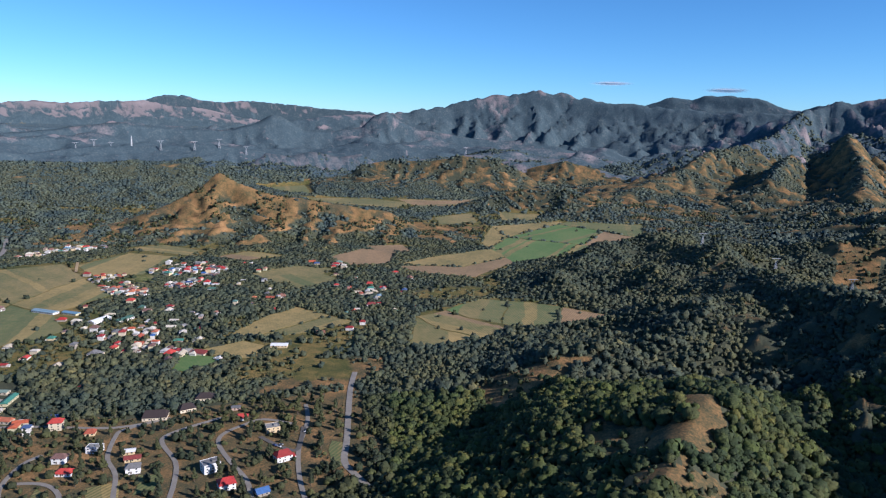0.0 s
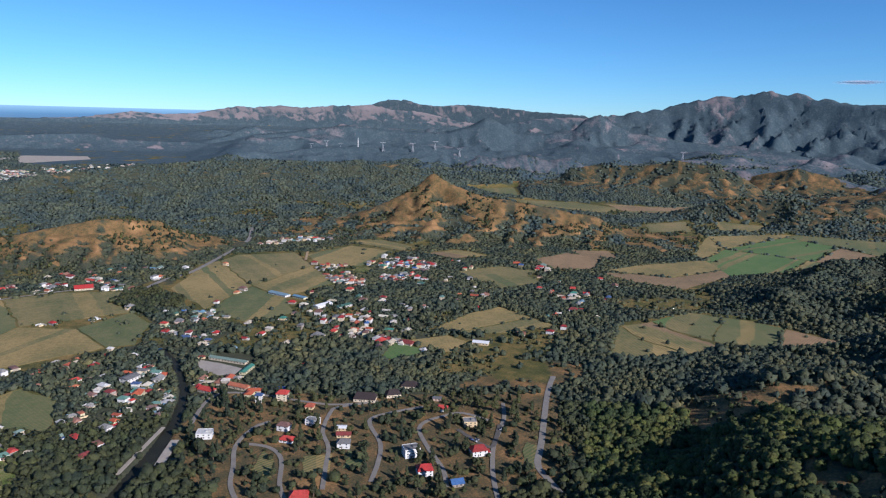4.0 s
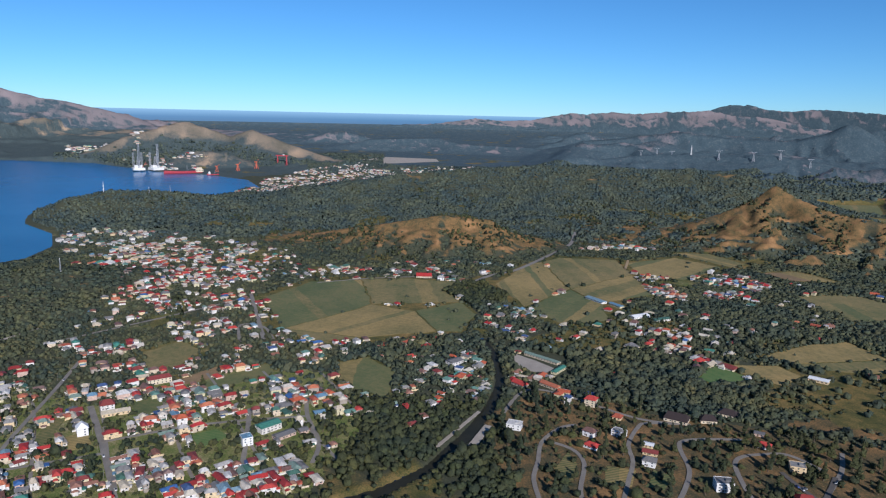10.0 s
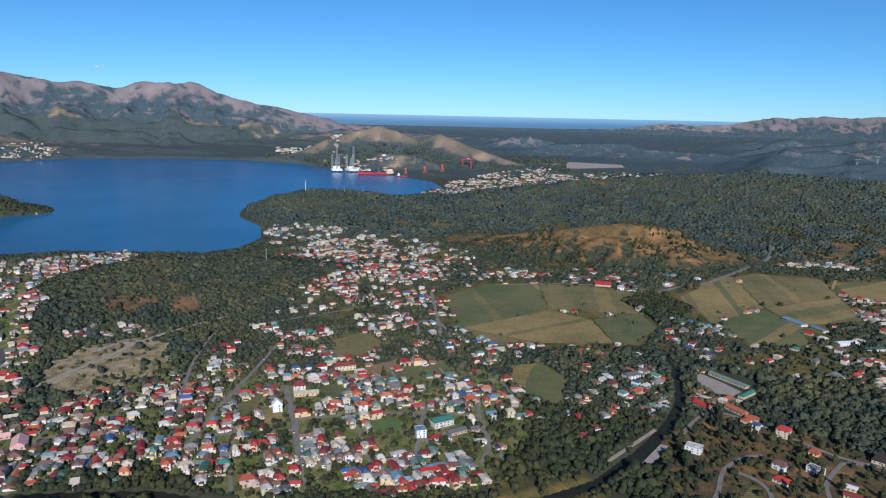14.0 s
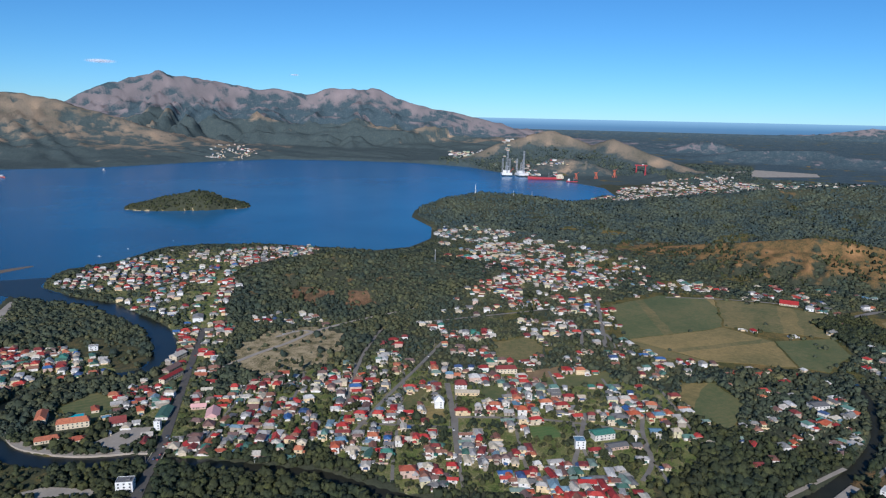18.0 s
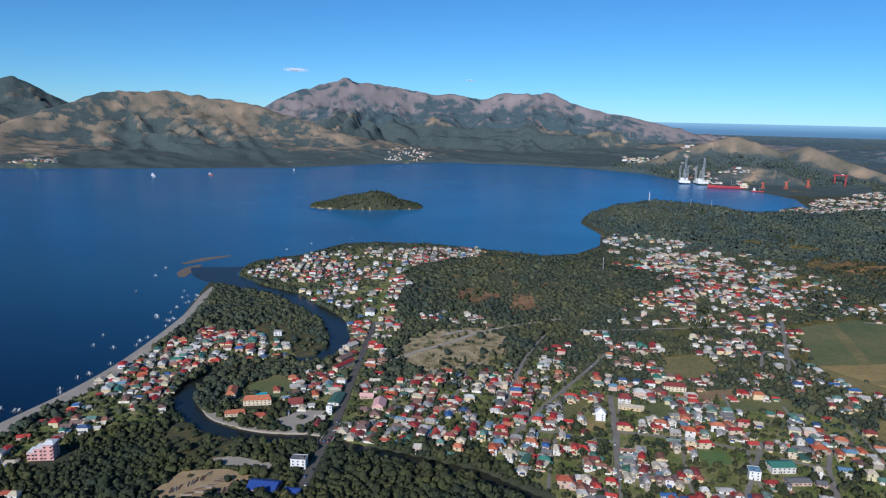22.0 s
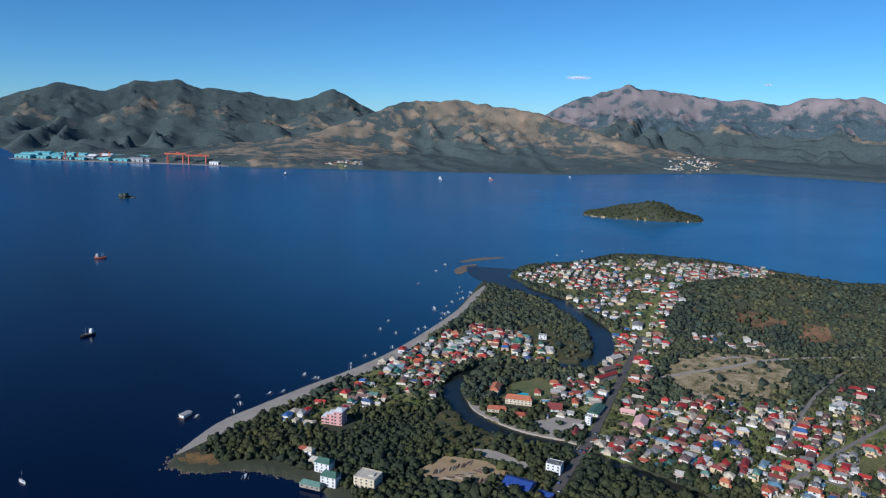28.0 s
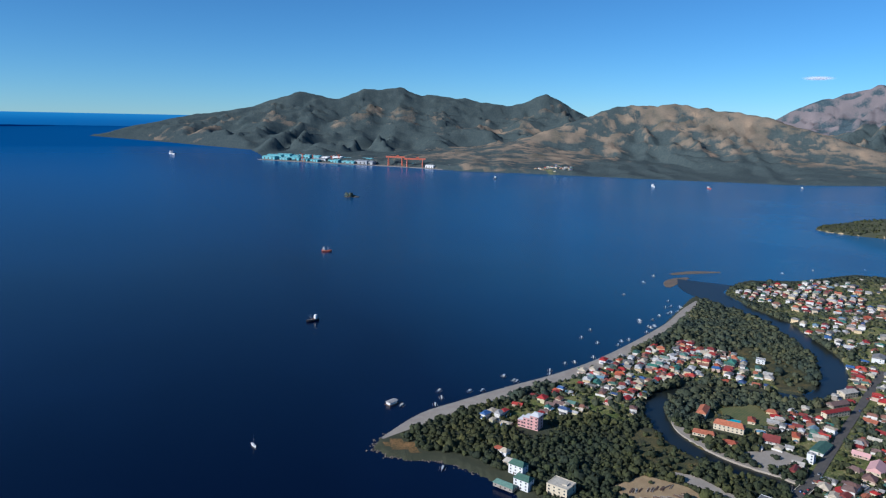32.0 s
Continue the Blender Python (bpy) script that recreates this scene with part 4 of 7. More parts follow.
# ---- the sea and the river ----
sa = np.radians(np.arange(0, 360, 0.8))
sr = np.concatenate([np.geomspace(60, 1500, 24)[:-1], np.geomspace(1500, 22000, 80)])
sg, sd = np.meshgrid(sa, sr, indexing="ij")
ia, ir = np.meshgrid(np.arange(len(sa)), np.arange(len(sr) - 1), indexing="ij")
ja, ns = (ia + 1) % len(sa), len(sr)
sq = np.stack([ia * ns + ir, ia * ns + ir + 1, ja * ns + ir + 1, ja * ns + ir], -1).reshape(-1, 4)
sv = np.stack([(-np.sin(sg) * sd).ravel(), (np.cos(sg) * sd).ravel(), np.zeros(sg.size)], 1)
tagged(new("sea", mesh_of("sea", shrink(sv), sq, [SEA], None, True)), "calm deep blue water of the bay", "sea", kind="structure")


def ribbon(name, line, z, mat, thick=0.25):
    """A strip of varying half width along a smooth line, with a little thickness."""
    pts = []
    for i in range(len(line) - 1):
        p = [np.array(line[min(max(i + k, 0), len(line) - 1)], float) for k in (-1, 0, 1, 2)]
        for s in range(4):
            t = s / 4
            pts.append(0.5 * (2 * p[1] + (p[2] - p[0]) * t + (2 * p[0] - 5 * p[1] + 4 * p[2] - p[3]) * t * t + (3 * p[1] - p[0] - 3 * p[2] + p[3]) * t**3))
    pts.append(np.array(line[-1], float))
    pts = np.array(pts)
    d = np.gradient(pts[:, :2], axis=0)
    d /= np.linalg.norm(d, axis=1)[:, None] + 1e-9
    side = np.stack([-d[:, 1], d[:, 0]], 1) * pts[:, 2:3]
    n = len(pts)
    v = shrink(np.concatenate([np.c_[pts[:, :2] + side, np.full(n, z)], np.c_[pts[:, :2] - side, np.full(n, z)], np.c_[pts[:, :2] + side * 1.02, np.full(n, z - thick)], np.c_[pts[:, :2] - side * 1.02, np.full(n, z - thick)]]))
    i = np.arange(n - 1)
    f = np.concatenate([np.stack([i + n, i + n + 1, i + 1, i], 1), np.stack([i, i + 1, i + 2 * n + 1, i + 2 * n], 1), np.stack([i + n + 1, i + n, i + 3 * n, i + 3 * n + 1], 1)])
    return new(name, mesh_of(name, v, f, [mat]))


def slab(name, outline, z, mat, thick=0.25):
    bm = bmesh.new()
    top = [bm.verts.new((x, y, z)) for x, y in outline]
    low = [bm.verts.new((x, y, z - thick)) for x, y in outline]
    area = sum(a[0] * b[1] - b[0] * a[1] for a, b in zip(outline, outline[1:] + outline[:1]))
    bm.faces.new(top if area > 0 else top[::-1])
    for i in range(len(top)):
        j = (i + 1) % len(top)
        bm.faces.new((top[i], low[i], low[j], top[j]) if area > 0 else (top[j], low[j], low[i], top[i]))
    if max(math.hypot(*p) for p in outline) > 1450:
        bmesh.ops.triangulate(bm, faces=[f for f in bm.faces if len(f.verts) > 4])
        bmesh.ops.subdivide_edges(bm, edges=bm.edges[:], cuts=1, use_grid_fill=True)
        for v, co in zip(bm.verts, shrink([v.co[:] for v in bm.verts])):
            v.co = co
    bm.normal_update()
    me = bpy.data.meshes.new(name)
    bm.to_mesh(me)
    bm.free()
    me.materials.append(mat)
    return new(name, me)


def ragged(outline, reach=5.0, step=9.0):
    """An outline with soft uneven edges."""
    out = []
    for (ax, ay), (bx, by) in zip(outline, outline[1:] + outline[:1]):
        k = max(1, int(math.hypot(bx - ax, by - ay) / step))
        out += [(ax + (bx - ax) * i / k, ay + (by - ay) * i / k) for i in range(k)]
    p = np.array(out)
    ox, oy = fbm(p[:, 0], p[:, 1], 28, 44, 3) - 0.5, fbm(p[:, 0], p[:, 1], 28, 47, 3) - 0.5
    return [(x + 2 * reach * a, y + 2 * reach * b) for (x, y), a, b in zip(out, ox, oy)]


tagged(ribbon("river", [(x, y, w + 2.2) for x, y, w in STREAM[:22]], 0.35, RIVER, 0.3), "dark still tidal river winding through the town", "river", kind="structure")
tagged(ribbon("creek", [(x, y, w + 2.6) for x, y, w in STREAM[21:]], 0.33, CREEK, 0.3), "narrow muddy creek under overhanging trees", "river", kind="structure")
FIELD_LABEL = {"green": "green crop field on the valley floor", "bright": "bright green young rice field", "tan": "tan stubble field on the valley floor", "olive": "olive rough pasture with patchy dry grass", "brown": "ploughed brown field"}
def halved(outline, px_, py_, nx_, ny_):
    """The part of an outline on one side of a line."""
    out = []
    for (ax, ay), (bx, by) in zip(outline, outline[1:] + outline[:1]):
        da, db = (ax - px_) * nx_ + (ay - py_) * ny_, (bx - px_) * nx_ + (by - py_) * ny_
        if da >= 0:
            out.append((ax, ay))
        if da * db < 0:
            out.append((ax + (bx - ax) * da / (da - db), ay + (by - ay) * da / (da - db)))
    return out


def parcels():
    """Each field cut into a few strips with low bunds between them."""
    g = np.random.default_rng(17)
    for kind_, outline in FIELDS:
        area = abs(sum(a[0] * b[1] - b[0] * a[1] for a, b in zip(outline, outline[1:] + outline[:1]))) / 2
        n = int(min(14, max(2, area // 2300)))
        c = np.mean(outline, axis=0)
        ea, eb = max(zip(outline, outline[1:] + outline[:1]), key=lambda e: math.dist(*e))
        a = math.atan2(eb[1] - ea[1], eb[0] - ea[0]) + math.pi / 2 + g.normal(0, 0.05)
        nx_, ny_ = math.cos(a), math.sin(a)
        s = sorted((p[0] - c[0]) * nx_ + (p[1] - c[1]) * ny_ for p in outline)
        cuts = [s[0] - 1] + sorted(s[0] + (s[-1] - s[0]) * (k + g.uniform(-0.3, 0.3)) / n for k in range(1, n)) + [s[-1] + 1]
        for lo, hi in zip(cuts, cuts[1:]):
            part_ = halved(outline, c[0] + nx_ * lo, c[1] + ny_ * lo, nx_, ny_)
            part_ = halved(part_, c[0] + nx_ * hi, c[1] + ny_ * hi, -nx_, -ny_) if len(part_) > 2 else []
            if len(part_) > 2:
                yield (kind_ if g.random() < 0.82 else ("olive", "tan", "green")[int(g.integers(0, 3))]), ragged(part_)


for k, (kind_, outline) in enumerate(parcels()):
    tagged(slab("field", outline, PLAIN + 0.35 + 0.004 * (k % 12), FARM[kind_]), FIELD_LABEL[kind_], "field", kind="structure")
PAVING = {"gravel": SAND, "asphalt": ASPHALT, "concrete": CONCRETE, "dirt": DIRT}
for k, (line, width, what) in enumerate(ROADS):
    tagged(ribbon("road", [(x, y, width / 2) for x, y in line], PLAIN + 0.5 + 0.005 * k, PAVING[what]), what + " road through the town and fields", "road", kind="structure")
for k, line in enumerate(lanes()):
    tagged(ribbon("lane", line, PLAIN + 0.36 + 0.003 * k, CONCRETE), "narrow concrete lane between rows of houses", "lane", kind="structure")
for what, outline in YARDS:
    tagged(slab("yard", outline, PLAIN + 0.42, PAVING[what]), what + " yard, open and uneven", "yard", kind="structure")
shore_line = scaled([(-172, -381), (-213, -397), (-249, -404), (-294, -411), (-341, -416), (-400, -429), (-471, -454), (-539, -482), (-600, -515), (-640, -540)])
tagged(ribbon("beach", [(x - 1.0, y + 3.0, 11.0 if 0 < k_ < 9 else 1.5) for k_, (x, y) in enumerate(shore_line)], 2.12, SAND, 3.0), "grey-brown sand beach along the bay", "beach", kind="structure")
tagged(ribbon("river_bank", scaled([(-378, -331, 2.6), (-366, -318, 2.8), (-354, -300, 3.0), (-350, -280, 3.0), (-350, -262, 3.0), (-354, -245, 3.0), (-359, -232, 2.8), (-361, -216, 2.4)]), 2.1, SAND, 2.6), "bare earth embankment along the river", "river bank", kind="structure")
tagged(slab("riverbed", scaled([(-3030, 737), (-3221, 945), (-3075, 1138), (-2896, 1085), (-2778, 793)]), PLAIN + 1.2, SAND), "pale dry gravel riverbed behind the harbour town", "riverbed", kind="structure")
tagged(ribbon("sandbar", scaled([(-668, -606, 3), (-690, -622, 9), (-715, -632, 8), (-735, -634, 3)]), 0.3, MUD, 1.0), "low wet sandbar off the river mouth", "sandbar", kind="structure")
tagged(ribbon("sandbar", scaled([(-730, -660, 4), (-770, -655, 8), (-805, -640, 3)]), 0.3, MUD, 1.0), "low wet sandbar off the river mouth", "sandbar", kind="structure")

# glowing strips added at the rim of the plain and the sea, for pale air and far water
def horizon_glow(label, first, last, tones):
    """A self-lit backdrop strip along the horizon, from one heading to another."""
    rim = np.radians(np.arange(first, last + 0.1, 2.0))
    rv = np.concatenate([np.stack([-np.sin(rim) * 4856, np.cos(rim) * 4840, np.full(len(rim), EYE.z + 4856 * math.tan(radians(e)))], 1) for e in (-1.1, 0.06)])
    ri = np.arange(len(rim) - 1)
    haze, hn, hl, hp = material("horizon_glow")
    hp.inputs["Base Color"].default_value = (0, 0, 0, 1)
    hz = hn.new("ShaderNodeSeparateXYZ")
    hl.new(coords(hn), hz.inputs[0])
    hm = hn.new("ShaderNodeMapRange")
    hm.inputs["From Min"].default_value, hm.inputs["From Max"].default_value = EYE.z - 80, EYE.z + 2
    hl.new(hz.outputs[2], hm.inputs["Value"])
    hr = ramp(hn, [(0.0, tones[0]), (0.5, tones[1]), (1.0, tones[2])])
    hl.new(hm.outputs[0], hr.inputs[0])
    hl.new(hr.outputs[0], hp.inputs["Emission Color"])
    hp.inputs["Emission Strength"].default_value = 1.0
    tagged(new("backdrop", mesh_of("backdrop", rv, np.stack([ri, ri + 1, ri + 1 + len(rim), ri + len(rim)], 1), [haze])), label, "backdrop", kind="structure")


horizon_glow("glowing strip of pale blue haze along the horizon of the plain", -30, 140, ((0.075, 0.155, 0.24), (0.10, 0.22, 0.33), (0.26, 0.42, 0.52)))
horizon_glow("glowing deep blue backdrop strip along the rim of the open sea", 140, 330, ((0.018, 0.095, 0.24), (0.022, 0.120, 0.29), (0.040, 0.190, 0.38)))

# ---- what is kept clear of trees ----
def clearing(x, y):
    """Share of the woods that is missing at a place: 1 is open ground."""
    open_ = np.zeros(x.shape)
    for _, outline in FIELDS:
        open_[inside(x + 9 * (fbm(x, y, 25, 44, 2) - 0.5), y + 9 * (fbm(x, y, 25, 47, 2) - 0.5), outline)] = 0.996
    for _, outline in FIELDS:
        mx_, my_ = np.mean(outline, axis=0)
        if mx_ < -560 * S and my_ > 60 * S:
            pick = inside(x, y, [(mx_ + (a - mx_) * 1.26, my_ + (b - my_) * 1.26) for a, b in outline])
            open_[pick] = np.maximum(open_[pick], 0.96)
    for _, outline in YARDS:
        open_[inside(x, y, outline)] = 0.97
    for line, width, _ in ROADS:
        d, _ = to_line(x, y, [(*p, 0) for p in line])
        open_[d < width / 2 + 2.0] = 1
    for outline, share, _, _ in TOWNS:
        pick = inside(x, y, outline)
        open_[pick] = np.maximum(open_[pick], 0.28 + 0.42 * share if share > 0.2 else 0)
    jx, jy = x + 34 * (fbm(x, y, 40, 50, 4) - 0.5), y + 34 * (fbm(x, y, 40, 58, 4) - 0.5)
    for outline, share in [(VILLAS, 0.87), (RUBBLE, 0.96)] + [(o, 0.8) for o in BARE] + [(o, 0.94) for o in GLADES[:-2]] + [(o, 0.86) for o in GLADES[-2:]]:
        pick = inside(jx, jy, outline)
        open_[pick] = np.maximum(open_[pick], share)
    d, w = to_line(x, y, STREAM)
    open_[d < w + 1.0] = 1
    open_[to_shore(x, y) < 15] = 1
    return open_


# ---- houses ----
def box(bm, x, y, z, sx, sy, sz):
    """A box standing at z."""
    m = bmesh.ops.create_cube(bm, size=1.0, matrix=Matrix.LocRotScale((x, y, z + sz / 2), None, (sx, sy, sz)))
    return m["verts"]


def hip(bm, x, y, z, sx, sy, h, ridge, eave=0.5, thick=0.18):
    """A hipped roof (ridge 0..1: its ridge's share of the length; 1 is a gable)."""
    a, b, r = sx / 2 + eave, sy / 2 + eave, (sx / 2 + eave) * ridge
    v = [bm.verts.new((x + p, y + q, z + t)) for t in (0, thick) for p, q in ((-a, -b), (a, -b), (a, b), (-a, b))]
    v += [bm.verts.new((x - r, y, z + h)), bm.verts.new((x + r, y, z + h))]
    for f in ((3, 2, 1, 0), (0, 1, 5, 4), (1, 2, 6, 5), (2, 3, 7, 6), (3, 0, 4, 7), (4, 5, 9, 8), (6, 7, 8, 9), (5, 6, 9), (7, 4, 8)):
        bm.faces.new([v[i] for i in f])


def part(name, bm, mat, parent, label=""):
    me = bpy.data.meshes.new(name)
    bmesh.ops.recalc_face_normals(bm, faces=bm.faces)
    bm.to_mesh(me)
    bm.free()
    me.materials.append(mat)
    ob = new(name, me)
    ob.parent = parent
    if label:
        ob["label"] = label
    return ob


def boxes(*rows):
    bm = bmesh.new()
    for r in rows:
        box(bm, *r)
    return bm


PROTO = pose(0, -9000, -500)


def building(label, sx, sy, storeys, roof, ridge=0.45, pitch=0.32, wall=None, name="house", category="house", wing=0, flat=False, roof_mat=None, group=""):
    """A house: walls, a roof with eaves, a door, and windows on all four sides."""
    root = new(name)
    tagged(root, label, category, group)
    h = (2.5 if name == "house" else 2.8) * storeys
    wall = wall or WALL
    bm = boxes((0, 0, -0.6, sx, sy, h + 0.6))
    if wing:
        box(bm, sx / 2 + wing / 2 - 0.05, -sy * 0.15, -0.6, wing, sy * 0.6, 3.2)
    if flat:
        for x, y, a, b in ((0, sy / 2, sx, 0.2), (0, -sy / 2, sx, 0.2), (sx / 2, 0, 0.2, sy), (-sx / 2, 0, 0.2, sy)):
            box(bm, x, y, h, a + 0.01, b + 0.01, 0.5)
    part("wall", bm, wall, root)
    bm = bmesh.new()
    if flat:
        box(bm, 0, 0, h - 0.05, sx - 0.25, sy - 0.25, 0.25)
        box(bm, sx * 0.2, 0, h + 0.2, sx * 0.25, sy * 0.3, 1.1)
    else:
        hip(bm, 0, 0, h, sx, sy, (sy / 2 + 0.5) * pitch * 2, ridge, 0.75 if name == "house" else 0.5)
        if wing:
            hip(bm, sx / 2 + wing / 2, -sy * 0.15, 2.6, wing, sy * 0.6, sy * 0.16, 0.5, 0.35)
    part("roof", bm, roof_mat or ROOF[roof], root, (roof + " sheet roof") if not flat else "flat roof slab")
    part("door", boxes((-sx * 0.12, -sy / 2 - 0.03, 0, 1.0, 0.12, 2.1)), BARK, root)
    for s in range(int(storeys)):
        z = 0.9 + h / storeys * s
        for k in range(max(1, int(sx // 4))):
            x = (k + 0.5) / max(1, int(sx // 4)) * sx - sx / 2
            for side in (-1, 1):
                if s == 0 and side < 0 and abs(x + sx * 0.12) < 1.3:
                    continue
                pane = part("window", boxes((x, side * (sy / 2 + 0.02), z, 1.4, 0.1, 1.1)), GLASS, root)
                if name == "building":
                    part("sill", boxes((x, side * (sy / 2 + 0.08), z - 0.12, 1.6, 0.24, 0.1)), CONCRETE, pane)
        for side in (-1, 1):
            part("window", boxes((side * (sx / 2 + 0.02), 0.2 * sy, z, 0.1, 1.3, 1.2)), GLASS, root)
    return root


def put(root, x, y, turn, z=None):
    """Stands a thing on the plan."""
    if z is None:
        z = max(PLAIN, float(relief(np.array([x]), np.array([y]))[0][0])) + 0.3
    root.matrix_basis = pose(x, y, z, 0, 0, turn)
    return root


LANDMARKS = []


def landmark(x, y, turn, label, sx, sy, storeys, roof, **k):
    size = 1.42 if y > 150 and x > -420 else 1.18  # the villas on the hill are roomier
    x, y, sx, sy = x * S, y * S, sx * size, sy * size
    LANDMARKS.append((x, y, max(sx, sy) * 0.62))
    return put(building(label, sx, sy, storeys, roof, **k), x, y, turn)


